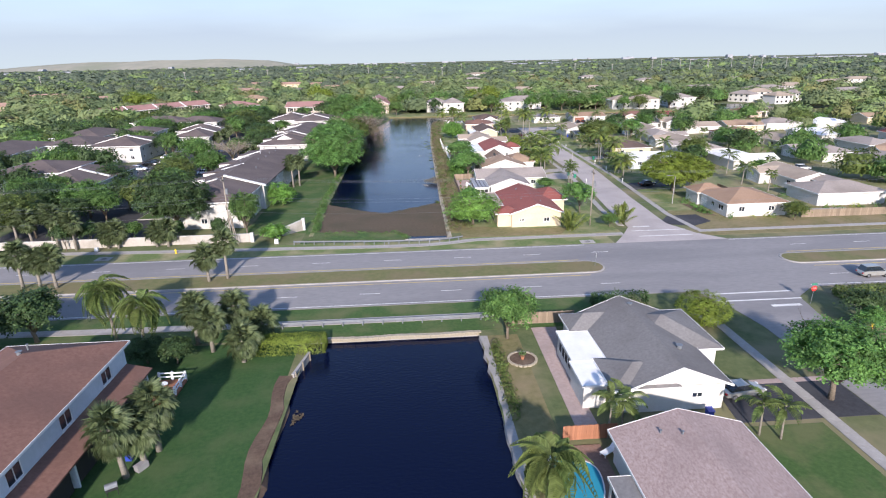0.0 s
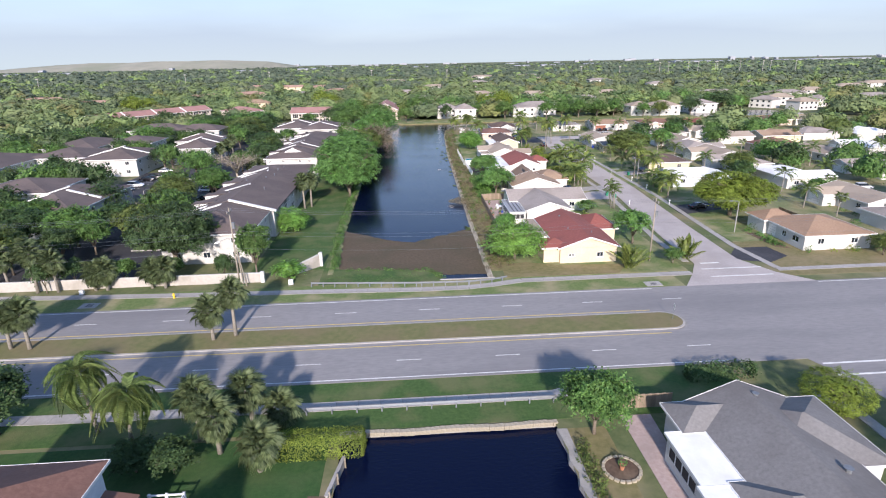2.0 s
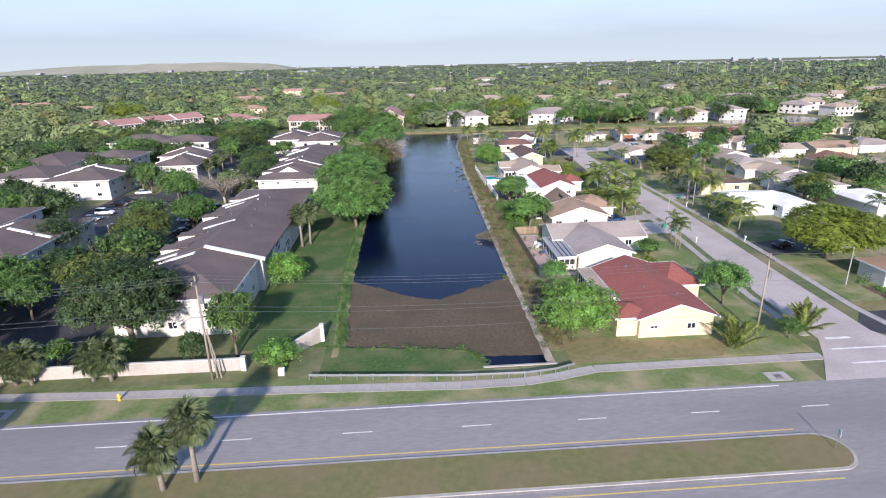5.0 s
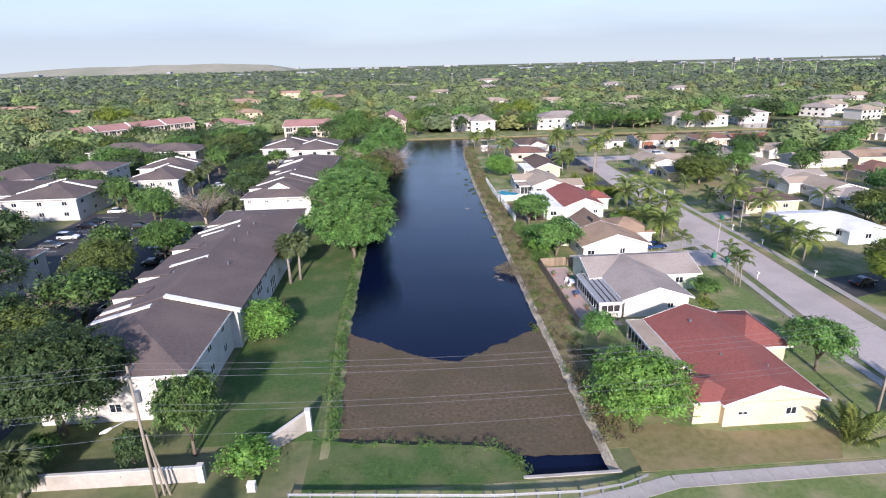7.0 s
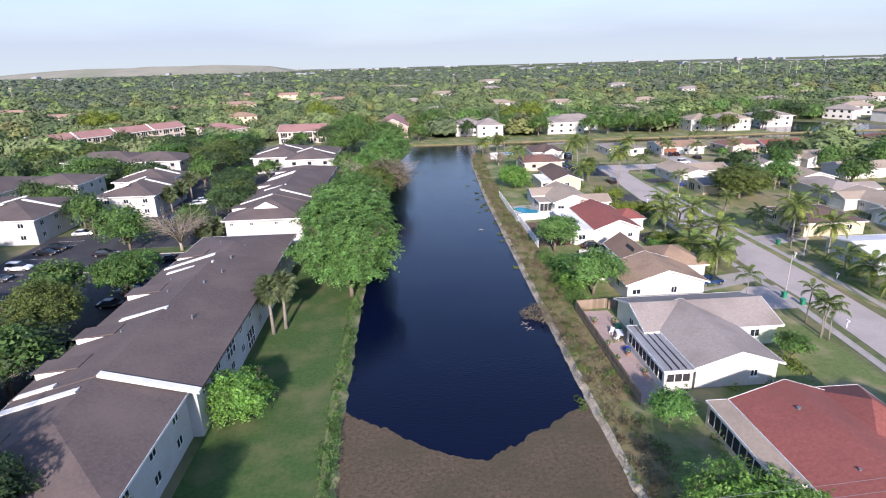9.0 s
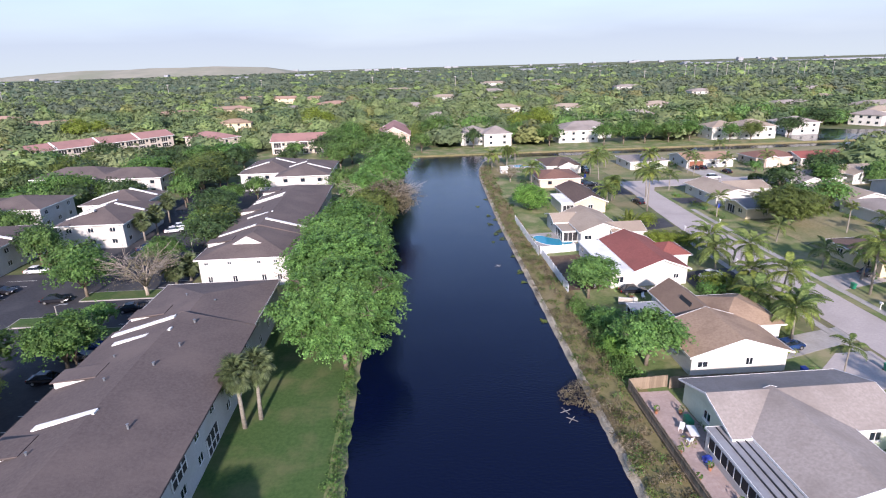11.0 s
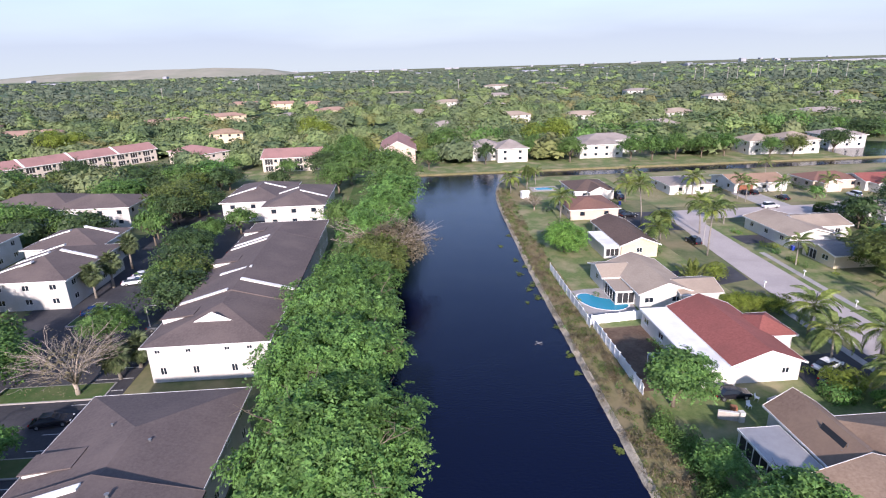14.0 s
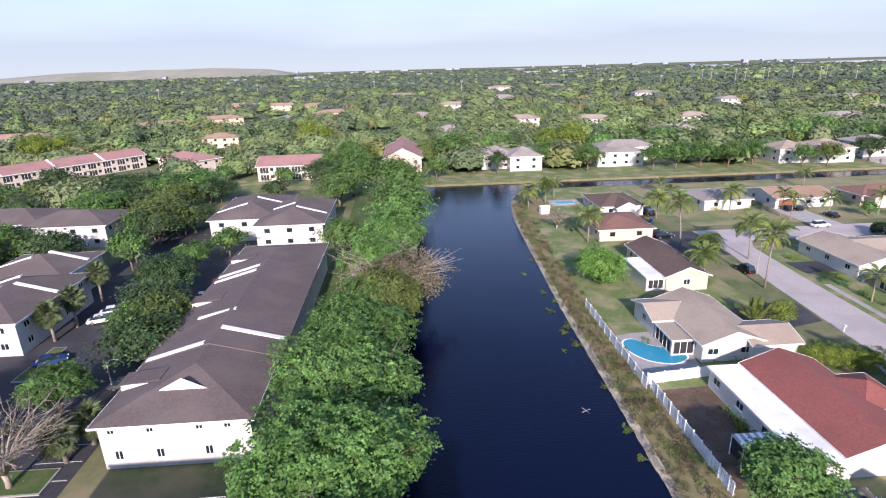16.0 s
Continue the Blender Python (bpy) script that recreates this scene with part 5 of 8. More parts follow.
def row_house(k, x, y, turn, axis="x"):
    """One of six house types of the streets behind, copied."""
    roof, walls, label = KINDS[k]
    if k in BUILT:
        return copy_thing(BUILT[k], pose(x, y, 0.12, 0, 0, turn))
    w, d = 17.0, 11.5
    h, o = house(x - w / 2, x + w / 2, y - d / 2, y + d / 2, HS, 4.3 + 0.1 * (k % 3), "x", roof, walls, label, "hip" if k % 2 else "gable", group="street houses", z=0.12)
    block(h, o, x - w / 2 + 1.2, x - w / 2 + 8, y - d / 2 - 3.5, y + 1, HS - 0.06, 3.9, "y", roof, walls, "gable", holes={"s": [(0.8, 4.6, 0.1, 2.2, "garage")], "e": [], "w": [], "n": []})
    h.matrix_basis = pose(x, y, 0.12, 0, 0, turn)
    BUILT[k] = h
    return h


for k, x, y, turn in ((3, 102, 171, 90), (1, 101, 192, 270), (0, 102, 207, 270), (0, 104, 240, 270), (1, 101, 224, 90), (1, 100, 127, 180), (0, 102, 144, 270), (5, 120, 298, 0), (4, 134, 294, 0), (1, 164, 298, 0), (5, 182, 300, 0), (0, 128, 246, 180), (2, 148, 246, 180), (1, 168, 250, 180), (3, 188, 246, 180),
                      (1, 135, 178, 270), (0, 138, 205, 270), (5, 132, 222, 180), (1, 142, 160, 90), (0, 136, 140, 90), (1, 160, 190, 90), (3, 162, 215, 270), (2, 158, 170, 270), (0, 165, 145, 270), (4, 190, 205, 90), (1, 192, 180, 90), (0, 200, 300, 0), (3, 195, 160, 90), (5, 138, 118, 180), (2, 165, 122, 180), (1, 205, 130, 180), (0, 230, 200, 90), (3, 228, 165, 90), (2, 225, 262, 180), (0, 118, 112, 180), (1, 108, 262, 0), (0, 128, 268, 0)):
    row_house(k, x, y, turn)


# ---- condominiums ----
def slope_z(seg, x):
    """Height of a y-ridged roof segment's surface at x."""
    x0, x1, _, _, rz = seg
    c = (x0 + x1) / 2
    return 5.65 + (rz - 5.5) * max(0.0, 1 - abs(x - c) / (c - x0))


def strip_on_roof(b, o, seg, xa, xb, y, w=0.8, up=0.17):
    """A white fire parapet standing up the roof slope at y."""
    za, zb = slope_z(seg, xa), slope_z(seg, xb)
    m = Mesh().slab([(xa - o[0], y - o[1], za + up), (xb - o[0], y - o[1], zb + up), (xb - o[0], y + w - o[1], zb + up), (xa - o[0], y + w - o[1], za + up)][::1 if xb > xa else -1], up + 0.14)
    part("roof_parapet", m, WHITEPAINT, b)


def dormer(b, o, seg, y, w=2.6, reach=4.6):
    """A shed dormer at the west eave: white cheeks and face under a brown roof."""
    xw = seg[0] + 0.4
    xt = xw + reach
    zt, zw = slope_z(seg, xt), slope_z(seg, xw)
    hi = zt - 0.55
    m = Mesh()
    q = [(xt - o[0], zt - 0.3), (xw - o[0], zw - 0.4), (xw - o[0], hi)]
    for k in (y - w / 2, y + w / 2):
        m.poly([(x, k - o[1], z) for x, z in q])
    m.poly([(xw - o[0], y - w / 2 - o[1], zw - 0.4), (xw - o[0], y + w / 2 - o[1], zw - 0.4), (xw - o[0], y + w / 2 - o[1], hi), (xw - o[0], y - w / 2 - o[1], hi)])
    part("dormer_face", m, WHITEPAINT, b)
    r = Mesh().slab([(xw - 0.3 - o[0], y - w / 2 - 0.15 - o[1], hi + 0.1), (xt - o[0], y - w / 2 - 0.15 - o[1], zt + 0.08), (xt - o[0], y + w / 2 + 0.15 - o[1], zt + 0.08), (xw - 0.3 - o[0], y + w / 2 + 0.15 - o[1], hi + 0.1)], 0.12)
    part("dormer_roof", r, R_CONDO, b)


def condo(x0, x1, y0, y1, axis, label, strips=(), form="hip", ridge=8.0, segments=None, eave=5.5, roof=None, walls=None, turn=0.0, holes=None):
    o = ((x0 + x1) / 2, (y0 + y1) / 2)
    b = thing("apartment_building", (*o, 0.1), turn, label, "building")
    for i, (sx0, sx1, sy0, sy1, rz, f) in enumerate(segments or [(x0, x1, y0, y1, ridge, form)]):
        block(b, o, sx0, sx1, sy0, sy1, eave + 0.03 * (i % 2), rz, axis, roof or R_CONDO, walls or STUCCO_CONDO, f, 0.6, storeys=2, thick=0.22, holes=holes, trim=R_CONDO if f == "gable" and not roof else None)
    for seg, xa, xb, y in strips:
        strip_on_roof(b, o, seg, xa, xb, y)
    return b, o


SA, SB, SC = (-50.7, -33.7, 120.6, 152, 7.84), (-50.9, -32.6, 136.0, 173.2, 8.05), (-50.4, -32.8, 160, 189.6, 7.25)
b, o = condo(-51.0, -32.6, 118, 190, "y", "long two-storey white condominium with a dark brown roof",
             strips=[(SA, -50.2, -42.6, 133.4), (SB, -47.4, -41.4, 151.2), (SB, -50.2, -42.0, 171.4), (SB, -48.4, -41.2, 168.0), (SB, -41.8, -32.5, 135.7), (SB, -50.4, -46.4, 136.0)],
             segments=[(*SA, "hip"), (*SB, "gable"), (*SC, "hip")])
for seg, y in ((SB, 148.6), (SB, 161.2), (SC, 177.6), (SA, 127.5), (SB, 141.0)):
    dormer(b, o, seg, y)
for x, y, z0, z1 in ((-33.2, 143.5, 0.3, 2.4), (-33.2, 155.5, 0.3, 2.4), (-33.2, 165, 3.2, 5.2), (-33.2, 147.5, 3.2, 5.2)):
    f = Mesh().box(x - o[0] - 0.05, y - 1.6 - o[1], z0, x - o[0] + 0.1, y + 1.6 - o[1], z1)
    s = part("balcony_screen", f, SCREEN, b)
    g = Mesh()
    for k in (-1.6, -0.55, 0.55, 1.6):
        g.box(x - o[0] + 0.04, y + k - 0.06 - o[1], z0, x - o[0] + 0.16, y + k + 0.06 - o[1], z1)
    part("screen_frame", g.box(x - o[0] + 0.04, y - 1.6 - o[1], z0 + 0.9, x - o[0] + 0.16, y + 1.6 - o[1], z0 + 1.0), WHITEPAINT, s)
vents(b, o, [(-44, 158, 7.6, 0.1), (-39, 165, 7.6, 0.1), (-45, 147, 7.3, 0.1), (-38, 150, 7.4, 0.1), (-39.5, 179, 6.9, 0.12), (-44.5, 182, 6.8, 0.1), (-46, 164, 7.0, 0.1), (-40, 160.4, 7.8, 0.12), (-39.4, 171, 7.7, 0.14)])
SA, SB, SC = (-50.5, -33.2, 200.8, 232, 7.86), (-50.6, -33.0, 214.0, 246, 8.0), (-50.4, -33.1, 228, 262, 7.75)
WALL_END = {"s": [(u, u + 0.8, 4.3, 4.9, "window") for u in (0.9, 5.0, 10.2, 13.2)] + [(u, u + 0.9, 1.0, 2.2, "window") for u in (1.2, 5.6, 10.8, 13.6)]}
b, o = condo(-51.0, -33.0, 200.8, 262, "y", "two-storey white condominium with a dark brown roof", holes=WALL_END,
             strips=[(SB, -50.2, -42.6, 214.2), (SB, -47.0, -41.4, 224.2), (SB, -50.0, -42.6, 240.6), (SB, -50.0, -42.6, 243.0), (SB, -41.6, -33.2, 218.2)],
             segments=[(*SA, "hip"), (*SB, "gable"), (*SC, "hip")])
for seg, y in ((SA, 209), (SB, 232), (SC, 252)):
    dormer(b, o, seg, y)
m = Mesh().poly([(-45.2 - o[0], 205.4 - o[1], 6.7), (-39.0 - o[0], 205.4 - o[1], 6.7), (-42.1 - o[0], 205.5 - o[1], 8.3)])
part("gable_face", m, WHITEPAINT, b)
SA, SB = (-66, -48, 284, 310, 8.0), (-53, -36, 277, 303, 7.9)
condo(-66, -36, 280, 312, "y", "white condominium block with a dark brown hipped roof", segments=[(*SA, "hip"), (*SB, "hip")], strips=[(SA, -65.4, -57.4, 291), (SA, -56.6, -48.6, 298), (SB, -52.4, -45, 290), (SB, -44, -36.6, 286)])
SA, SB = (-91, -75.5, 228.5, 250, 7.8), (-96, -79.5, 248, 263, 7.9)
condo(-96, -75.5, 228.5, 263, "y", "white two-storey condominium with outside stairs", segments=[(*SA, "hip"), (*SB, "hip")], strips=[(SA, -90.4, -83.8, 233.2), (SA, -90.4, -83.8, 238.4), (SA, -90.4, -83.8, 243.6), (SA, -82.6, -76, 240), (SB, -95.4, -88.4, 254), (SB, -87, -80, 257)])
SA, SB = (-133, -108, 288, 304, 8.0), (-112, -90, 284, 300, 7.9)
condo(-133, -90, 283, 316, "x", "long white condominium with a dark brown roof", segments=[(*SA, "hip"), (*SB, "hip")])
SA, SB = (-112, -92.6, 208, 231, 7.9), (-132, -112, 214, 234, 7.8)
condo(-132, -92.6, 208, 234, "y", "white condominium with dark brown roofs beside the car park", segments=[(*SA, "hip"), (*SB, "hip")], strips=[(SA, -111.4, -103, 215), (SA, -111.4, -103, 223), (SA, -101.6, -93.2, 219)])
SA, SB = (-92, -75, 140, 167, 7.9), (-112, -92, 160, 178, 7.8)
condo(-112, -75, 140, 178, "y", "white condominium with a dark brown hipped roof", segments=[(*SA, "hip"), (*SB, "hip")], strips=[(SA, -91.4, -84.2, 148), (SA, -91.4, -84.2, 156), (SA, -82.8, -75.6, 152)])
condo(-142, -112, 232, 262, "y", "white condominium with a dark brown roof", segments=[(-140, -120, 236, 262, 7.9, "hip"), (-122, -104, 246, 262, 7.8, "hip")])
condo(-150, -128, 190, 225, "y", "white condominium with a dark brown roof")
STUCCO_PALE = mat("pale_cream_stucco", (0.5, 0.44, 0.37), (0.58, 0.51, 0.44), 3, 0.9, 0.25, (0.42, 0.37, 0.31), 0.35, 0.5, fine=18)
# Pink-roofed apartments and pale blocks beyond the cross canal.
LOGGIA = [(1.0 + 6.0 * i + k, 1.0 + 6.0 * i + k + (3.2 if k == 0 else 1.2), z, z + (2.2 if k == 0 else 1.2), "screen" if k == 0 else "window") for i in range(12) for k, z in ((0, 0.2), (0, 3.0), (3.8, 1.0), (3.8, 3.8))]
b, o = condo(-198, -123.4, 373, 387, "x", "long cream apartment building with a pink tiled roof and loggias", roof=R_PINK, walls=STUCCO_PALE, turn=53, form="gable", ridge=8.2, holes={"s": LOGGIA, "e": [], "w": [], "n": []})
for u in (-18.6, 0.0, 18.6):
    for v in (-1, 1):
        q = [(u, 7.0 * v, 5.62), (u + 0.8, 7.0 * v, 5.62), (u + 0.8, 0, 8.34), (u, 0, 8.34)]
        part("roof_parapet", Mesh().slab([(x, y, z + 0.2) for x, y, z in (q if v < 0 else q[::-1])], 0.4), WHITEPAINT, b)
condo(-122, -96, 384, 400, "x", "apartment building with a faded pink hipped roof", roof=R_PINK, walls=STUCCO_PALE, turn=-40)
condo(-73.5, -49, 361, 378, "x", "cream apartment building with a pink roof", roof=R_PINK, walls=STUCCO_PALE, form="gable", ridge=8.4, holes={"s": LOGGIA[:14], "e": [], "w": [], "n": []})
condo(-25.4, -9.4, 368, 404, "y", "peach apartment building with a pink tiled roof", roof=R_PINK, walls=STUCCO_PINK, form="gable", ridge=9.6)
condo(13, 38, 362, 386, "x", "white two-storey house block with a pale roof", segments=[(13.5, 28, 368, 384, 8.4, "hip"), (24, 38, 362, 378, 8.6, "hip")], roof=R_PALEGREY, walls=STUCCO_WHITE)
condo(60, 91, 364, 392, "x", "white two-storey house block with a pale grey roof", segments=[(60, 80, 364, 378, 7.3, "hip"), (66, 91, 376, 392, 7.9, "hip")], roof=R_PALEGREY, walls=STUCCO_WHITE)
condo(131, 162, 355, 372, "x", "white two-storey house block with a beige roof", segments=[(131, 146, 357, 371, 8.0, "hip"), (144, 162, 355, 371, 8.4, "hip")], roof=R_BEIGE, walls=STUCCO_WHITE)
condo(172, 190, 364, 380, "x", "white two-storey house block with a pale roof", roof=R_PALEGREY, walls=STUCCO_WHITE)


# ---- planting ----
NEAR_TREES = [
    # The first tree is mid-green; its dark leaf colour stands for cloud shade.
    ("dark", -46.9, 119.4, 8.8, 7.0), ("dark", -81.4, 133.7, 6.4, 5.0), ("green", -84.0, 142.0, 5.6, 5.0), ("green", -91.0, 143.0, 4.6, 4.6), ("bright", -118.5, 278.5, 7.6, 5.4), ("olive", -146.0, 300.0, 9.0, 5.6), ("green", -103.0, 234.0, 6.6, 5.0), ("green", -103.0, 183.0, 5.0, 5.0), ("dark", -92.0, 182.5, 5.0, 5.0), ("green", -69.5, 200.0, 6.1, 5.2), ("dark", -61.9, 250.0, 7.0, 5.0), ("dark", -78.0, 271.5, 4.4, 4.4), ("olive", -79.8, 291.0, 9.4, 6.0), ("green", -100.6, 273.0, 4.8, 4.2), ("dark", -113.0, 200.0, 5.6, 5.0), ("dark", -125.0, 184.0, 6.0, 5.0), ("green", -138.0, 184.0, 6.0, 5.4), ("dark", -112.0, 240.0, 5.0, 5.0), ("green", -130.0, 230.0, 6.0, 5.4), ("dark", -98.0, 154.0, 5.0, 5.0), ("dark", -106.0, 153.0, 5.4, 5.0), ("green", -31.8, 114.8, 3.5, 6.0), ("green", -45.2, 113.2, 2.4, 2.6), ("dark", -36.7, 113.0, 1.9, 3.0), ("shrub", -25.8, 112.2, 2.9, 1.4), ("shrub", -30.0, 139.8, 4.3, 3.4),
    ("olive", -62.5, 160.0, 6.6, 5.0), ("bare", -59.5, 143.5, 5.6, 4.0), ("bare", 22.0, 283.0, 4.4, 3.0), ("green", -58.2, 173.8, 5.6, 5.0), ("bare", -58.8, 199.4, 7.0, 5.0),
    ("shrub", 13.7, 117.2, 6.4, 3.0), ("bright", 14.8, 133.1, 2.6, 2.5), ("bright", 18.2, 167.0, 5.4, 4.4), ("shrub", 20.6, 247.0, 6.4, 4.3),
    ("green", 35.7, 144.4, 2.8, 2.0), ("bright", 38.2, 123.4, 4.2, 4.2), ("olive", 75.4, 222.0, 8.4, 5.2), ("green", -103.9, 311.8, 10.0, 5.0), ("olive", -86.0, 320.0, 9.0, 5.0),
    ("dark", -89.5, 220.5, 5.6, 5.0), ("yellow", 67.6, 140.2, 9.8, 5.6), ("olive", 80.0, 112.0, 3.0, 2.2), ("dark", -78.5, 157.1, 6.4, 5.0), ("dark", -69.3, 124.2, 4.2, 4.0), ("dark", -75.0, 119.0, 4.5, 4.6), ("dark", -81.0, 124.0, 5.0, 5.0), ("green", -66.0, 129.0, 4.0, 4.2),
    ("dark", -61.0, 112.9, 2.2, 2.8), ("green", -53.0, 113.0, 2.2, 2.6), ("green", -66.1, 169.7, 5.6, 5.0), ("green", -73.6, 206.0, 5.6, 5.0),
    ("green", 12.1, 68.0, 4.0, 4.0), ("bright", 42.0, 52.4, 6.2, 5.0), ("dark", -46.9, 73.0, 5.3, 4.0), ("dark", -53.5, 70.0, 5.3, 4.0), ("dark", -27.0, 66.0, 2.6, 1.8), ("dark", -30.5, 66.4, 2.6, 1.8), ("dark", -50.0, 66.0, 5.0, 4.0), ("dark", -64.0, 110.0, 2.2, 3.6), ("dark", -81.0, 114.5, 4.6, 5.0), ("olive", -78.0, 118.0, 6.5, 5.5), ("green", -72.0, 134.0, 5.8, 5.0), ("olive", -58.0, 133.0, 5.6, 5.0), ("dark", -66.0, 140.0, 5.0, 4.6),
    ("green", 41.0, 112.1, 2.2, 1.6), ("bright", 49.6 + 7, 64.7, 2.1, 2.0), ("dark", 58.6, 68.4, 2.9, 2.4),
    ("green", -60.7, 212.1, 4.9, 4.0), ("bright", -59.4, 185.1, 2.9, 3.0), ("bright", -57.4, 174.5, 3.4, 4.0), ("green", -58.0, 231.9, 6.3, 4.5), ("olive", -84.1, 300.3, 8.0, 5.5), ("green", -112.7, 279.6, 8.0, 5.0),
    ("bright", -84.7, 336.9, 9.0, 5.6), ("dark", -142.0, 344.0, 6.4, 4.4), ("dark", -133.0, 342.0, 6.6, 4.6), ("dark", -118.0, 345.0, 6.6, 4.6), ("dark", -102.0, 346.0, 6.6, 4.6), ("green", -60.0, 350.0, 4.6, 4.0), ("dark", -124.0, 338.0, 9.0, 4.4), ("dark", -110.9, 337.3, 10.0, 4.6), ("bright", -96.0, 338.0, 8.6, 5.0), ("green", -57.5, 272.5, 4.8, 4.0), ("green", -61.8, 263.4, 4.4, 4.0),
    ("bright", 17.6, 188.6, 5.6, 4.4), ("bright", 16.4, 176.0, 3.0, 2.2), ("shrub", 15.6, 170.0, 3.0, 2.0), ("dark", 18.8, 357.6, 4.3, 5.6), ("green", 38.5, 368.0, 6.0, 5.0), ("green", 54.2, 357.4, 7.0, 6.4), ("green", 78.5, 353.4, 6.2, 6.4), ("green", 87.8, 354.0, 6.2, 6.4), ("green", 98.5, 355.4, 6.6, 6.6), ("green", 110.0, 356.0, 6.4, 6.2), ("green", 121.0, 358.0, 6.6, 6.0), ("olive", 146.0, 350.0, 6.0, 5.4), ("green", 136.0, 350.0, 5.0, 5.0), ("dark", 168.0, 356.0, 8.0, 6.0), ("dark", 198.4, 377.1, 10.0, 7.0),
    ("green", 3.0, 384.0, 10.0, 8.0), ("green", 45.0, 378.0, 6.0, 6.0), ("bright", -20.9, 170.4, 7.8, 5.8),
    ("bright", -21.6, 176.0, 10.6, 7.4), ("bright", -23.4, 190.5, 10.8, 7.8), ("bright", -24.4, 205.5, 10.0, 7.6), ("green", -23.6, 218.0, 8.6, 6.8), ("dry", -18.4, 238.0, 10.2, 6.8), ("olive", -20.4, 230.0, 7.4, 6.2), ("green", -23.0, 229.0, 6.4, 6.0), ("bright", -22.0, 244.0, 8.0, 7.2), ("bright", -20.0, 258.0, 8.6, 7.6), ("bright", -18.0, 275.0, 8.8, 8.0), ("green", -18.0, 292.0, 9.0, 8.0), ("green", -17.5, 310.0, 9.4, 8.2), ("green", -20.0, 328.0, 9.4, 8.0), ("green", -34.0, 330.0, 9.6, 7.5), ("green", -37.0, 316.0, 7.6, 6.5), ("dark", -46.0, 345.0, 8.0, 6.0), ("green", -31.0, 268.0, 6.0, 5.6),
]
for k, x, y, r, c in NEAR_TREES:
    tree(k, x, y, r, c, fine=(y < 265 and x > -66) or y < 145 or k in ("bare", "dry"))
PALMS = [
    ("coco", 45.4, 264.0, 11.0), ("coco", 56.0, 255.0, 8.0), ("coco", 49.8, 240.0, 10.6), ("coco", 41.7, 246.8, 5.2), ("coco", 19.2, 304.2, 5.9), ("fern", 39.6, 226.8, 1.2),
    ("coco", 46.2, 204.1, 5.2), ("coco", 44.7, 187.3, 4.4), ("coco", 43.2, 175.1, 4.4), ("coco", 50.5, 288.0, 6.0), ("coco", 72.0, 289.9, 6.6), ("coco", 46.5, 182.2, 6.1), ("coco", 47.1, 192.5, 7.2),
    ("thin", 39.3, 160.0, 5.4), ("thin", 44.2, 150.2, 5.2), ("thin", 43.4, 149.4, 5.0), ("thin", 43.9, 148.6, 4.6), ("coco", 63.2, 184.0, 9.0), ("coco", 66.0, 177.8, 6.8), ("sabal", -31.0, 159.1, 6.4), ("sabal", -29.6, 160.6, 6.2),
    ("coco", 41.0, 171.4, 4.9), ("coco", 40.6, 179.4, 3.8), ("coco", 43.6, 196.0, 5.3), ("coco", 66.8, 190.2, 5.2), ("thin", 44.6, 154.0, 5.2),
    ("sabal", -31.5, 91.0, 4.0), ("sabal", -28.9, 91.9, 5.8), ("fern", 32.4, 110.6, 3.3), ("fern", 44.2, 114.0, 1.0), ("sabal", -26.2, 70.5, 4.6), ("sabal", -23.7, 68.4, 4.0), ("sabal", -21.6, 72.4, 3.8), ("sabal", -19.3, 65.6, 2.6), ("sabal", -22.8, 50.6, 4.6), ("sabal", -24.2, 47.4, 4.6), ("sabal", -23.2, 48.8, 3.6), ("queen", 10.6, 41.5, 4.2),
    ("queen", -32.2, 69.5, 6.0), ("queen", -37.0, 72.6, 7.0), ("queen", 44.8, 251.8, 6.0), ("sabal", -18.7, 72.4, 1.8), ("sabal", -59.8, 90.9, 5.5), ("sabal", -57.3, 91.1, 4.4), ("sabal", -54.7, 90.8, 4.9), ("thin", 17.8, 48.6, 4.0), ("thin", 19.4, 49.4, 3.4), ("thin", 31.6, 47.8, 3.4), ("thin", 33.2, 47.1, 3.4),
    ("sabal", -73.2, 238.6, 5.0), ("sabal", -74.0, 233.6, 4.6), ("sabal", -34.0, 121.0, 3.4), ("sabal", -74.6, 249.6, 5.4), ("sabal", -55.0, 203.0, 3.4), ("sabal", -53.6, 206.0, 3.0), ("sabal", -72.0, 113.4, 5.0), ("sabal", -69.0, 114.6, 5.6), ("sabal", -75.4, 114.4, 6.0), ("sabal", -78.0, 112.6, 5.0), ("queen", 25.7, 310.0, 6.4), ("coco", 26.2, 270.8, 7.0), ("coco", 61.5, 158.0, 4.8), ("coco", 62.5, 164.0, 4.2),
    ("sabal", -45.4, 110.3, 3.2), ("sabal", -47.6, 110.5, 2.8), ("sabal", -54.6, 110.3, 3.3), ("sabal", -56.6, 110.5, 2.9), ("sabal", -62.4, 110.4, 5.0), ("sabal", -65.6, 110.4, 6.2),
]
for row in PALMS:
    palm(*row)
tree("clipped", 37.9, 69.6, 3.5, 2.2, label="large clipped round bush with bright green leaves")
leaf_mass("hedge", [(-18.4, 66.4, -10.0, 69.2, 1.7)], 6, 110, 0.1, LEAF_YELLOW, "clipped bright green hedge at the canal end", "hedge", rough=0.06)
for i in range(5):
    tree("clipped", 39.6 + 1.75 * i, 213.9 - 0.6 * i, 1.9, 1.9, group="clipped bushes")
tree("clipped", 44.2, 227.0, 2.2, 2.0, group="clipped bushes")
leaf_mass("round_bush", [(36.6, 186.4, 40.2, 189.6, 1.6)], 9, 26, 0.2, LEAF_BRIGHT, "clipped low green bush", "bush")
_rb = random.Random(4)


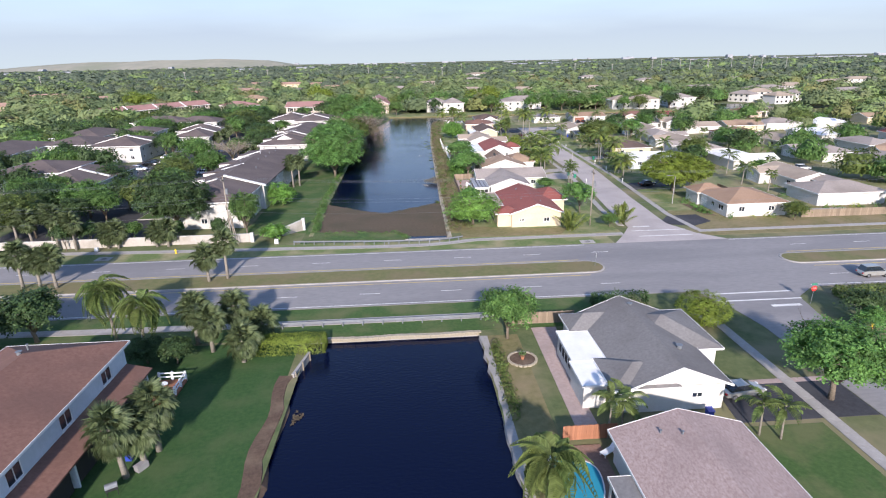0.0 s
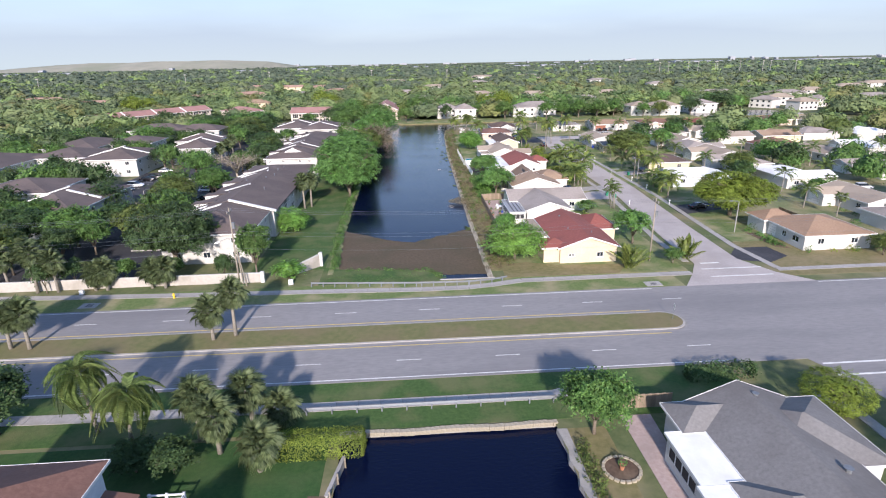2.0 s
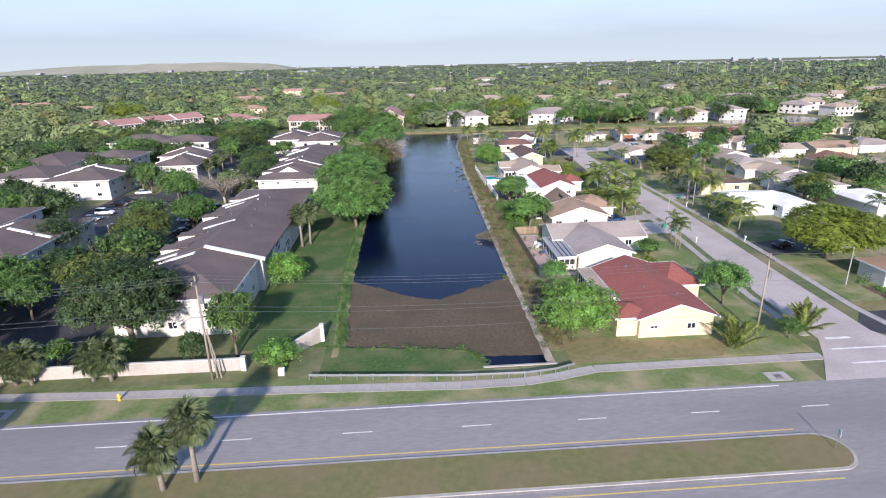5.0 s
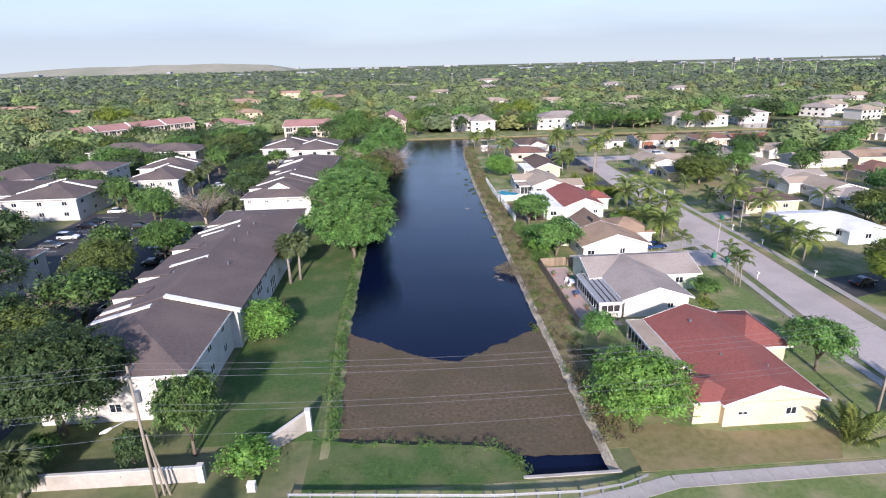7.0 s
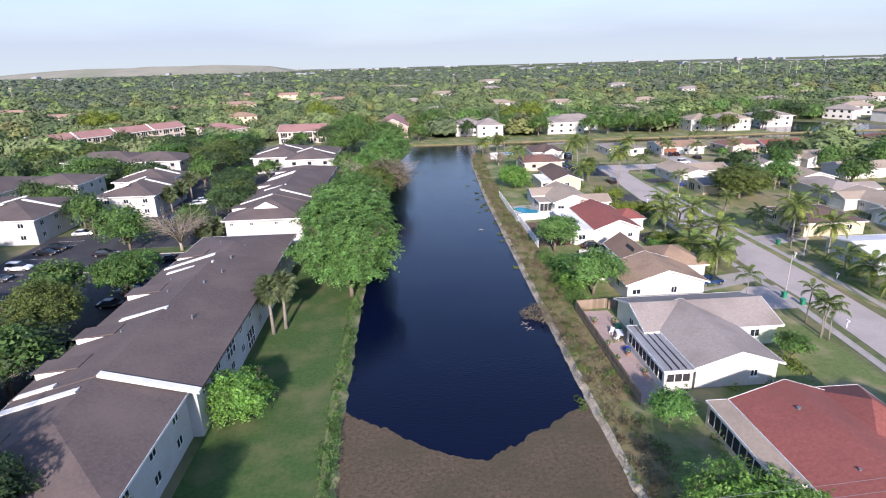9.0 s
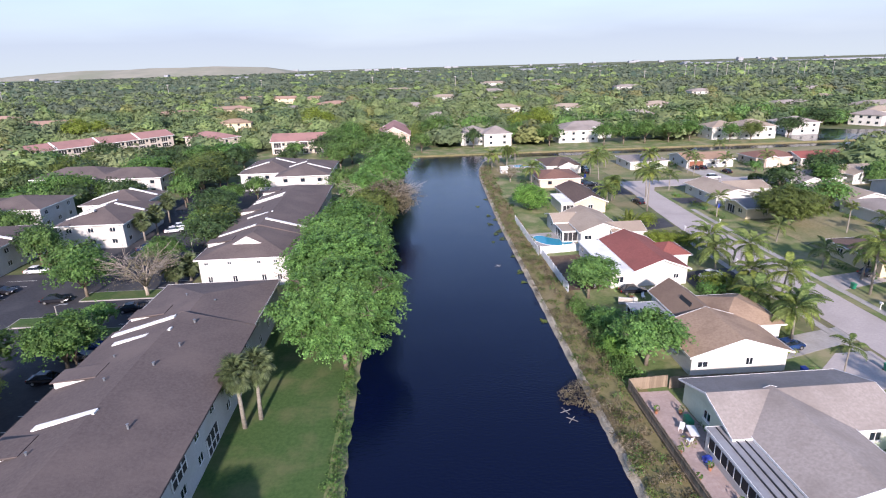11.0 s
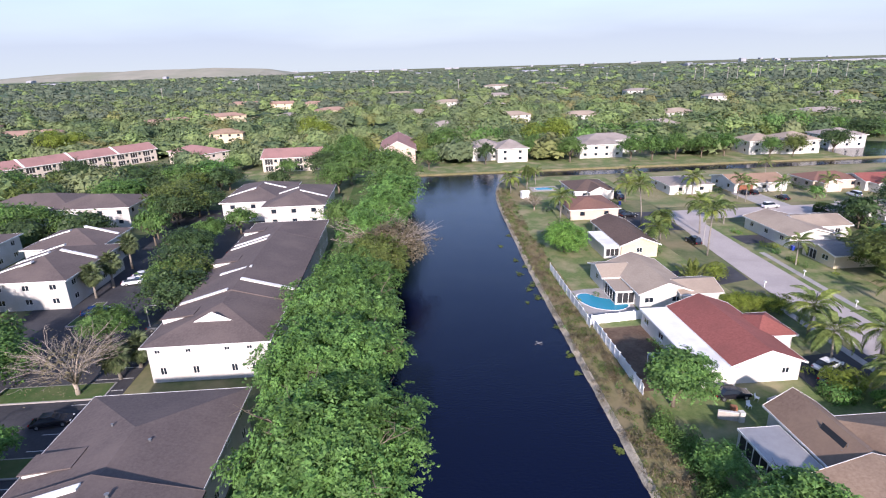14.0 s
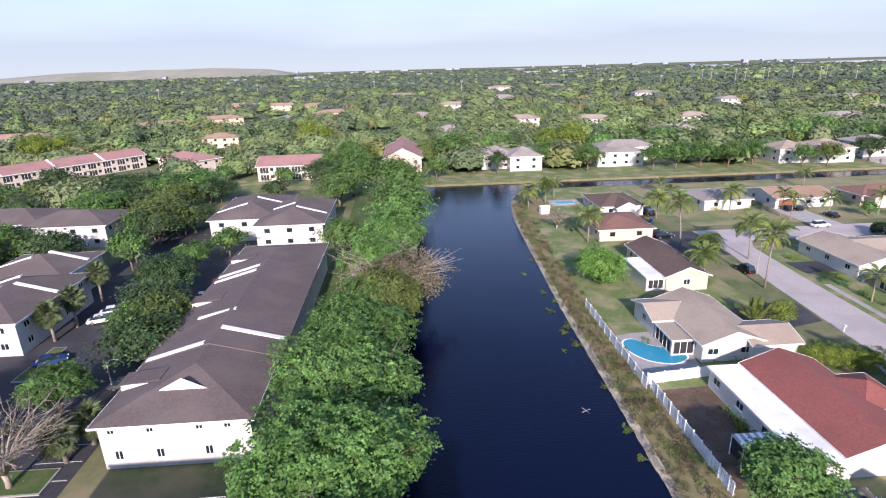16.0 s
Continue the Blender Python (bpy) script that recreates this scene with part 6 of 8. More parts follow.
def bank_spots(count, seed, wide, tall):
    """Random tufts on the right bank, thick in some stretches and thin in others."""
    rnd, out = random.Random(seed), []
    while len(out) < count:
        y = rnd.uniform(113, 312)
        k = rnd.uniform(-0.25, wide)
        if noise.noise((k * 0.4, y * 0.12, seed)) + rnd.uniform(-0.3, 0.5) > 0:
            out.append((right_bank(y) + k, y, rnd.uniform(0.3, 0.9), rnd.uniform(0.25, tall)))
    return out


scrub("shore_weeds", bank_spots(720, 1, 4.2, 1.1), 10, 60, 0.13, LEAF_DRY, "dry brown scrub along the canal bank")
scrub("shore_weeds", bank_spots(330, 2, 4.6, 1.0), 12, 55, 0.13, LEAF_OLIVE, "olive green weeds along the canal bank")
scrub("shore_weeds", bank_spots(120, 3, 5.0, 1.3), 13, 60, 0.13, LEAF, "green weeds along the canal bank")
scrub("shore_weeds", [(x + _rb.uniform(-0.5, 0.5), y + _rb.uniform(-0.2, 0.9), _rb.uniform(0.3, 0.7), _rb.uniform(0.2, 0.5)) for (x0, y0), (x1, y1) in zip(CULVERT[2:], CULVERT[3:]) for s in (0, 0.25, 0.5, 0.75) for x, y in ((x0 + (x1 - x0) * s, y0 + (y1 - y0) * s),)], 14, 60, 0.12, LEAF, "leafy green weeds on the culvert bank")
scrub("shore_weeds", [(left_bank(y) + _rb.uniform(-0.7, 0.7), y + _rb.uniform(-0.4, 0.4), _rb.uniform(0.35, 0.85), _rb.uniform(0.25, 1.1)) for y in np.arange(116, 206, 0.5)], 11, 62, 0.14, LEAF, "green waterside weeds along the canal")
scrub("shore_weeds", [(_rb.uniform(-19, -2), _rb.uniform(109.4, 113.2), _rb.uniform(0.3, 0.7), _rb.uniform(0.08, 0.25)) for i in range(60)], 15, 34, 0.08, LEAF, "low weeds in the grass by the culvert")

# The woods beyond.
def far_tree_mesh(seed, leaves, size, rings, sides):
    """A rounded far crown: a lumpy closed dome under a coat of leaf clumps, all as loose quads."""
    rng = np.random.default_rng(seed)

    def lump(d):
        return 1 + 0.14 * np.sin(d[:, :1] * 4 + seed) + 0.12 * np.cos(d[:, 1:2] * 5 + seed) + 0.06 * np.sin(d[:, 2:] * 9 + d[:, :1] * 7)
    el = np.linspace(-0.25, np.pi / 2, rings + 1)
    az = np.linspace(0, 2 * np.pi, sides + 1)
    dome = np.array([(math.cos(e) * math.cos(a), math.cos(e) * math.sin(a), math.sin(e)) for i in range(rings) for j in range(sides) for e, a in ((el[i], az[j]), (el[i], az[j + 1]), (el[i + 1], az[j + 1]), (el[i + 1], az[j]))])
    dome = dome * lump(dome) * np.array([0.7, 0.7, 0.6]) + np.array([0, 0, 0.25])
    d = rng.normal(size=(leaves, 3))
    d[:, 2] = np.abs(d[:, 2]) - 0.2
    d /= np.linalg.norm(d, axis=1)[:, None]
    c = d * lump(d) * np.array([0.97, 0.97, 0.83]) * rng.uniform(0.74, 1, (leaves, 1)) + np.array([0, 0, 0.25])
    nm = unit(d + np.array([0, 0, 0.15]) + rng.normal(size=(leaves, 3)) * 0.33)
    return dome, leaf_tris(rng, c, nm, size)


FAR_SHAPES_FINE = [far_tree_mesh(s + 40, 330, 0.115, 3, 8) for s in range(8)]
FAR_SHAPES_MID = [far_tree_mesh(s + 60, 760, 0.08, 3, 8) for s in range(8)]
FAR_SHAPES = [far_tree_mesh(s, 96, 0.175, 2, 7) for s in range(8)]
FAR_SHAPES_LOW = [far_tree_mesh(s + 20, 16, 0.3, 2, 6) for s in range(8)]
# Houses far off among the trees: x, y, turn, kind of roof, width, depth, storeys.
FAR_HOUSES = [(-190, 556, 42, 0, 44, 14, 2), (-162, 590, 38, 0, 40, 14, 2), (-182, 748, -10, 0, 36, 14, 2), (-140, 730, -8, 0, 36, 14, 2), (-100, 712, -14, 0, 34, 14, 2), (-104, 572, 60, 1, 22, 13, 2), (-118, 468, 0, 3, 20, 12, 2), (-76, 620, 30, 0, 26, 14, 2), (-250, 500, 10, 0, 40, 14, 2), (-300, 440, 0, 0, 38, 14, 2), (-330, 560, -5, 0, 40, 14, 2),
              (-4, 566, 0, 1, 18, 12, 2), (28, 672, 0, 2, 26, 14, 2), (60, 610, 10, 1, 30, 14, 2), (105, 505, -10, 2, 24, 13, 2), (10, 470, 0, 1, 16, 12, 2), (128, 440, 0, 1, 20, 12, 2), (168, 502, 15, 2, 22, 13, 2), (60, 520, 10, 2, 24, 13, 2), (128, 997, 0, 2, 40, 18, 2), (206, 1003, 5, 1, 44, 18, 2), (182, 840, 0, 2, 30, 16, 2),
              (238, 392, -60, 1, 15, 11, 2), (250, 372, 10, 2, 14, 11, 2), (262, 412, -30, 2, 16, 11, 2), (276, 392, 20, 1, 14, 11, 2), (249, 474, 0, 1, 30, 14, 2), (290, 450, 15, 1, 34, 14, 2), (302, 520, 0, 2, 30, 14, 2), (330, 478, 0, 2, 28, 14, 2), (272, 635, 0, 1, 22, 13, 2), (320, 400, 10, 1, 28, 14, 2), (345, 370, 0, 2, 24, 14, 1), (320, 300, 80, 1, 20, 13, 1), (325, 260, 85, 2, 20, 13, 1), (330, 220, 90, 1, 20, 13, 1), (355, 330, 90, 1, 20, 13, 1),
              (370, 620, 0, 1, 30, 14, 2), (400, 520, 0, 2, 28, 14, 2), (430, 460, 0, 1, 28, 14, 1), (460, 560, 0, 2, 30, 14, 2), (90, 760, 0, 1, 26, 14, 2), (-20, 860, 0, 2, 36, 16, 2), (250, 760, 0, 1, 30, 14, 2)]
CLEAR = [(-30, 240, 316, 346), (-200, 232, 343, 363), (-142, -84, 140, 318), (-190, -128, 345, 408), (-126, -92, 378, 404), (-78, -45, 345, 382), (-29, -6, 345, 408), (10, 41, 343, 388), (58, 94, 343, 394), (129, 164, 343, 374), (170, 192, 343, 382), (164, 244, 314, 388), (-150, -106, 522, 664), (-30, 60, -100, 346), (-84, -30, 110, 346), (60, 125, 100, 320)]
CLEAR += [(x - w * 0.42, x + w * 0.42, y - d - 16, y + d * 0.6) for x, y, _, _, w, d, _ in FAR_HOUSES]


def grove(name, material, spots, shapes, label):
    """Many crowns (x, y, radius, height) joined into one leafy mass."""
    rnd = random.Random(len(spots))
    out = ([], [])
    for x, y, r, h in spots:
        shape = shapes[rnd.randrange(len(shapes))]
        a = rnd.uniform(0, 2 * math.pi)
        ca, sa = math.cos(a), math.sin(a)
        for v, group in zip(shape, out):
            group.append(np.stack([x + r * (v[:, 0] * ca - v[:, 1] * sa), y + r * (v[:, 0] * sa + v[:, 1] * ca), h * 0.15 + h * 0.72 * v[:, 2]], 1))
    domes, leaves = (np.vstack(group) for group in out)
    me = bpy.data.meshes.new(name)
    me.from_pydata(np.vstack([domes, leaves]).tolist(), [], np.arange(len(domes)).reshape(-1, 4).tolist() + (np.arange(len(leaves)).reshape(-1, 3) + len(domes)).tolist())
    me.materials.append(material)
    return tagged(new(name, me), label, "woods", kind="stuff")


def woods(name, material, seed, count, near, far, shapes, label):
    """Far tree crowns as one mass of leafy clumps between two distances."""
    rnd = random.Random(seed)
    spots = []
    for _ in range(count * 6):
        d = math.sqrt(rnd.uniform(near * near, far * far))
        a = rnd.uniform(-43, 46)
        x, y = d * math.sin(radians(a)), d * math.cos(radians(a))
        if any(x0 < x < x1 and y0 < y < y1 for x0, x1, y0, y1 in CLEAR):
            continue
        if y < 346 and (x > 125 and rnd.random() < 0.75):
            continue
        if noise.noise((x * 0.012, y * 0.012, 3.0)) < -0.28 and rnd.random() < 0.8:
            continue
        r = rnd.choice((3.6, 4.6, 5.8, 6.8, 8.2, 10.0)) * rnd.uniform(0.85, 1.15) * (1 + d / 3200)
        spots.append((x, y, r, min(rnd.uniform(6.5, 13.0), r * 1.7)))
        if len(spots) == count:
            break
    return grove(name, material, spots, shapes, label)


woods("distant_woods", WOODS, 1, 560, 300, 600, FAR_SHAPES_FINE, "dense green tree crowns behind the houses")
woods("distant_woods", WOODS_LIGHT, 2, 260, 300, 600, FAR_SHAPES_FINE, "fresh green tree crowns behind the houses")
woods("distant_woods", WOODS_DARK, 3, 370, 300, 600, FAR_SHAPES_FINE, "dark green tree crowns behind the houses")
woods("distant_woods", WOODS_OLIVE, 4, 130, 300, 700, FAR_SHAPES_FINE, "olive brown tree crowns among the green ones")
woods("distant_woods", WOODS, 7, 850, 590, 1000, FAR_SHAPES, "dense green tree crowns of distant suburbs")
woods("distant_woods", WOODS_LIGHT, 8, 360, 590, 1050, FAR_SHAPES, "yellowish green tree crowns of distant suburbs")
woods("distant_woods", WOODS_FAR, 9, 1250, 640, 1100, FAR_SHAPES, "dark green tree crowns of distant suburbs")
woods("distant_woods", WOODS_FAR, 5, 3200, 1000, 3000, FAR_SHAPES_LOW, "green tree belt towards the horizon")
woods("distant_woods", WOODS_LIGHT, 6, 500, 1000, 3000, FAR_SHAPES_LOW, "light green tree belt towards the horizon")
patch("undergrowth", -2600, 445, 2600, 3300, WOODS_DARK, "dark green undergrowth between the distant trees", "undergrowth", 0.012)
patch("field_far", 700, 1500, 3400, 2300, WOODS_LIGHT, "flat light green field before the horizon", "field", 3.0)

# ---- poles and wires ----
def utility_pole(x, y, height, braces=0, label="weathered wooden utility pole with crossarm", z=0.0):
    t = thing("utility_pole", (x, y, z), 0, label, "utility pole")
    part("pole", Mesh().tube([(0, 0, -0.2), (0, 0, height)], [0.15, 0.1], 8).data("pole", WOODPOLE, True), None, t)
    part("crossarm", Mesh().box(-0.06, -1.1, height - 0.75, 0.06, 1.1, height - 0.6), WOODPOLE, t)
    for k in (-1.0, 0, 1.0):
        part("insulator", Mesh().tube([(0, k, height - 0.6), (0, k, height - 0.35)], [0.07, 0.05], 6), CONCRETE, t)
    part("transformer", Mesh().tube([(0.35, 0, height - 3.4), (0.35, 0, height - 2.4)], [0.26, 0.26], 10), GALV, t)
    for k in range(braces):
        part("brace", Mesh().tube([(0.5 + 0.5 * k, 0.3, -0.1), (0.25, 0.05, height * 0.5)], [0.1, 0.08], 7), WOODPOLE, t)
    return t


pole = utility_pole(-33.2, 109.4, 13.4, 2)
part("lamp_arm", Mesh().tube([(0, 0, 8.3), (-0.9, -0.5, 8.5), (-1.9, -1.0, 8.2)], [0.05, 0.045, 0.04], 6), GALV, pole)
part("lamp_head", Mesh().tube([(-1.8, -0.95, 8.25), (-2.2, -1.15, 8.1), (-2.6, -1.35, 8.05)], [0.08, 0.17, 0.06], 8), WHITEPAINT, pole, "white street lamp head")
utility_pole(37.4, 113.6, 11.6, 0, "slim concrete-grey utility pole")
utility_pole(-104, 109.4, 13.2)
utility_pole(108, 115, 12.5)
wires = thing("power_lines", (0, 0, 0), 0, "thin overhead power lines along the road", "cable")
for (xa, ya, ha), (xb, yb, hb) in (((-104, 109.4, 13.2), (-33.2, 109.4, 13.4)), ((-33.2, 109.4, 13.4), (37.4, 113.6, 11.6)), ((37.4, 113.6, 11.6), (108, 115, 12.5))):
    for dy, dz in ((-1.0, -0.35), (0, -0.35), (1.0, -0.35), (0.1, -3.8), (0.1, -4.4), (-0.2, -6.6)):
        pts = [(xa + (xb - xa) * s, ya + dy + (yb - ya) * s, ha + dz + (hb - ha) * s - 1.3 * 4 * s * (1 - s)) for s in np.linspace(0, 1, 13)]
        part("wire", Mesh().tube(pts, [0.013] * 13, 3, False), GALV, wires)

# The pale hill, and buildings on the horizon with haze tinted into their stucco.
hill = Mesh()
_prof = [(-2620, 0), (-2420, 12), (-2250, 26), (-2040, 38), (-1860, 45), (-1640, 43), (-1500, 49), (-1300, 47), (-1120, 50), (-960, 43), (-820, 37), (-700, 0)]
for (xa, za), (xb, zb) in zip(_prof, _prof[1:]):
    hill.poly([(xa, 3300, 0), (xb, 3300, 0), (xb, 3600, zb), (xa, 3600, za)])
    hill.poly([(xa, 3600, za), (xb, 3600, zb), (xb, 4100, 0), (xa, 4100, 0)])
solid("distant_hill", hill, HILLGRASS, "long low pale grassy landfill hill on the horizon", "hill", kind="structure")
_rh = random.Random(12)
for i in range(46):
    x, y = _rh.uniform(-2600, 3600), _rh.uniform(2700, 4700)
    w, d, hh = _rh.uniform(10, 50), _rh.uniform(20, 40), _rh.uniform(7, 12) * (2.2 if x > 800 and _rh.random() < 0.16 else 1)
    solid("distant_building", Mesh().box(-w / 2, -d / 2, 0, w / 2, d / 2, hh).box(-w / 2.2, -d / 2.2, hh, w / 2.2, d / 2.2, hh + 1.2), STUCCO_HAZE, "tiny pale building on the horizon", "building", "skyline", at=(x, y, 0))

# ---- fences, rails, garden walls ----
def fence(name, pts, height, width, material, label, gap=0.0, posts=None, thick=0.06):
    """A fence of single boards or panels along a line, with rails behind."""
    t = thing(name, (*pts[0], 0.03), 0, label, "fence")
    me = Mesh().box(0, -thick / 2, 0.05, width - max(gap, 0.012), thick / 2, height).data("board", material)
    for a, b in zip(pts, pts[1:]):
        d = Vector((b[0] - a[0], b[1] - a[1]))
        n = max(1, round(d.length / width))
        ang = math.degrees(math.atan2(d.y, d.x))
        for i in range(n):
            p = Vector(a) + d * (i / n)
            part("board", me, None, t).matrix_basis = pose(p.x - pts[0][0], p.y - pts[0][1], 0, 0, 0, ang) @ Matrix.Diagonal((d.length / n / width, 1, 0.97 + 0.03 * ((i * 7) % 3) / 2, 1))
        r = Mesh().box(0, thick / 2, height * 0.2, d.length, thick / 2 + 0.05, height * 0.26).box(0, thick / 2, height * 0.75, d.length, thick / 2 + 0.05, height * 0.81)
        part("rail", r, material, t).matrix_basis = pose(a[0] - pts[0][0], a[1] - pts[0][1], 0, 0, 0, ang)
        if posts:
            pm = Mesh().box(-0.07, -0.07, -0.1, 0.07, 0.07, height + 0.08).box(-0.09, -0.09, height + 0.08, 0.09, 0.09, height + 0.13).data("post", material)
            for i in range(int(d.length / posts) + 1):
                p = Vector(a) + d.normalized() * i * posts
                part("post", pm, None, t).matrix_basis = pose(p.x - pts[0][0], p.y - pts[0][1], 0, 0, 0, ang)
    return t


fence("vinyl_fence", [(14.4, 235.5), (14.3, 210.0)], 1.65, 1.2, VINYL, "white vinyl panel fence along the canal", posts=2.4)
fence("vinyl_fence", [(14.9, 211.2), (24.0, 212.2)], 1.65, 1.2, VINYL, "white vinyl panel fence beside the pool", posts=2.4)
fence("vinyl_fence", [(14.9, 210.0), (14.9, 191.0)], 1.65, 0.6, VINYL, "white vinyl picket fence along the canal", 0.12, posts=1.8)
fence("wooden_fence", [(13.4, 137), (13.6, 161.5), (18.6, 161.8)], 1.7, 0.3, FENCEWOOD, "weathered brown wooden fence round a patio")
fence("wooden_fence", [(18.6, 161.4), (34.5, 161.2)], 1.7, 0.3, FENCEWOOD, "weathered wooden fence between the houses")
fence("wooden_fence", [(13.6, 48.6), (18.6, 48.6)], 1.6, 0.22, REDFENCE, "red-brown wooden picket fence beside the pool")
fence("wooden_fence", [(12.6, 71.6), (21.5, 71.6)], 1.7, 0.25, FENCEWOOD, "weathered grey wooden fence behind the corner house")
fence("wooden_fence", [(82.5, 113.5), (108, 113.5)], 1.7, 0.4, FENCEWOOD, "brown wooden fence behind a house")
fence("wooden_fence", [(79, 140), (79, 119)], 1.7, 0.4, FENCEWOOD, "brown wooden fence beside a house")


# White wall stucco with the dimness of cloud shade put into its base colour.
STUCCO_SHADE = mat("cloud_shaded_stucco", (0.36, 0.33, 0.3), (0.43, 0.4, 0.36), 2, 0.92, 0.25, (0.26, 0.24, 0.2), 0.4, 0.6, fine=18)


def garden_wall(pts, heights, label):
    t = thing("garden_wall", (*pts[0], 0.0), 0, label, "wall")
    for (a, b), (ha, hb) in zip(zip(pts, pts[1:]), zip(heights, heights[1:])):
        d = Vector((b[0] - a[0], b[1] - a[1]))
        ang = math.degrees(math.atan2(d.y, d.x))
        m = Mesh()
        q = [(0, -0.1, -0.1), (d.length, -0.1, -0.1), (d.length, -0.1, hb), (0, -0.1, ha)]
        r = [(x, 0.1, z) for x, _, z in q]
        m.poly(q).poly(r[::-1])
        for i in range(4):
            m.poly([q[i], r[i], r[(i + 1) % 4], q[(i + 1) % 4]])
        place = pose(a[0] - pts[0][0], a[1] - pts[0][1], 0, 0, 0, ang)
        part("wall_panel", m, STUCCO_SHADE, t).matrix_basis = place
        part("coping", Mesh().slab([(0, -0.16, ha + 0.1), (d.length, -0.16, hb + 0.1), (d.length, 0.16, hb + 0.1), (0, 0.16, ha + 0.1)], 0.1), STUCCO_CONDO, t).matrix_basis = place
    e = pts[-1]
    part("pier", Mesh().box(e[0] - pts[0][0] - 0.3, e[1] - pts[0][1] - 0.3, -0.1, e[0] - pts[0][0] + 0.3, e[1] - pts[0][1] + 0.3, heights[-1] + 0.25), STUCCO_WHITE, t)


garden_wall([(-86, 111.2), (-64, 111.2), (-50.5, 111.3), (-29.9, 111.2)], [1.6, 1.6, 1.6, 1.6], "long white stucco garden wall beside the footpath")
garden_wall([(-25.0, 114.2), (-21.2, 117.8)], [1.5, 2.3], "white stucco wall end rising to a pier")


def guard_rail(pts, posts, label, high=0.75, rails=1):
    t = thing("guard_rail", (*pts[0], 0.02), 0, label, "guard rail")
    for k in range(rails):
        z = high - 0.3 * k
        for a, b in zip(pts, pts[1:]):
            d = Vector((b[0] - a[0], b[1] - a[1]))
            ang = math.degrees(math.atan2(d.y, d.x))
            m = Mesh()
            prof = [(-0.04, z - 0.15), (0.03, z - 0.08), (-0.04, z), (0.03, z + 0.08), (-0.04, z + 0.15)]
            for p, q in zip(prof, prof[1:]):
                for s in (0, 0.012):
                    m.poly([(0, p[0] + s, p[1]), (d.length, p[0] + s, p[1]), (d.length, q[0] + s, q[1]), (0, q[0] + s, q[1])])
            part("rail", m, GALV, t).matrix_basis = pose(a[0] - pts[0][0], a[1] - pts[0][1], 0, 0, 0, ang)
            pm = Mesh().box(-0.07, 0.04, -0.1, 0.07, 0.2, high + 0.12).data("post", GALV) if k == 0 else None
            for i in range(int(d.length / posts) + 1 if k == 0 else 0):
                p = Vector(a) + d.normalized() * i * posts
                part("post", pm, None, t).matrix_basis = pose(p.x - pts[0][0], p.y - pts[0][1], 0, 0, 0, ang)
    return t


guard_rail([(-21.4, 107.9), (-3.5, 106.2), (4.2, 106.0), (8.0, 106.5), (10.6, 107.4)], 1.9, "galvanised steel guard rail beside the footpath")
guard_rail([(-16.5, 73.4), (9.8, 73.3)], 2.6, "galvanised steel guard rail at the canal end", 0.8, 1)


# ---- fill planting: far trees and palms ----
def palm_far(x, y, height, kind):
    """A palm of the streets behind: trunk and one joined crown."""
    key = ("palm", kind)
    if key not in TREES:
        rnd = random.Random(3)
        m = Mesh()
        for i in range(13):
            src = (FROND_LONG if kind == "coco" else FROND_FAN)[i % 3]
            k = pose(0, 0, 0, 0, 0, i * 137.5) @ pose(0, 0, 0, rnd.uniform(-12, 12), -(-35 + 90 * i / 12) * 0.8, 0)
            b = len(m.v)
            m.v += [tuple(k @ v.co) for v in src.vertices]
            m.f += [tuple(b + j for j in p.vertices) for p in src.polygons]
        TREES[key] = (Mesh().tube([(0, 0, -0.1), (0.1, 0, 0.5), (0.25, 0, 1.0)], [0.2, 0.15, 0.12], 6).data("trunk", PALMBARK, True), m.data("crown", PALMLEAF))
    trunk, crown = TREES[key]
    t = thing("palm_tree", (x, y, 0), (x * 53 + y * 17) % 360, "palm with drooping green fronds among the houses", "palm tree", "street palms")
    p = part("trunk", trunk, None, t)
    p.scale = (1, 1, height)
    t.scale = (0.8, 0.8, 0.8)
    c = part("crown", crown, None, t)
    c.location = (0.25, 0, height - 0.1)
    return t


BUILT_UP = [(-52, -31, 116, 264), (-68, -34, 276, 314), (-97, -74, 227, 264), (-135, -88, 282, 306), (-134, -91, 206, 236), (-114, -74, 139, 180), (-142, -102, 232, 264), (-152, -126, 188, 227)]
_rf = random.Random(21)
BEHIND = {"dark": [], "green": [], "olive": [], "bright": []}
_n = 0
while _n < 128:
    x, y = _rf.uniform(-165, -53), _rf.uniform(113, 345)
    if any(x0 - 1.5 < x < x1 + 1.5 and y0 - 2 < y < y1 + 1 for x0, x1, y0, y1 in BUILT_UP) or (-72 < x < -60 and y > 150) or (-82 < x and y < 136) or (-93 < x and 168 < y < 214):
        continue
    r = _rf.uniform(4.2, 7.4)
    kind, c = _rf.choice(["dark", "dark", "dark", "green", "green", "olive"]), _rf.uniform(4.0, 5.6)
    if x > -96:
        tree(kind, x, y, r, c, fine=False, group="condominium trees")
    else:
        BEHIND[kind].append((x, y, r, c * 1.9))
    _n += 1
HOUSES_EAST = [(60, 90, 116, 138), (66, 86, 164, 206), (66, 92, 238, 262), (64, 106, 290, 310)] + [(x - 10, x + 10, y - 9, y + 9) for x, y in ((102, 171), (101, 192), (102, 207), (104, 240), (101, 224), (100, 127), (102, 144), (120, 298), (134, 294), (164, 298), (182, 300), (128, 246), (148, 246), (168, 250), (135, 178), (138, 205), (132, 222), (142, 160), (136, 140), (160, 190), (162, 215), (158, 170), (165, 145))]
_n = 0
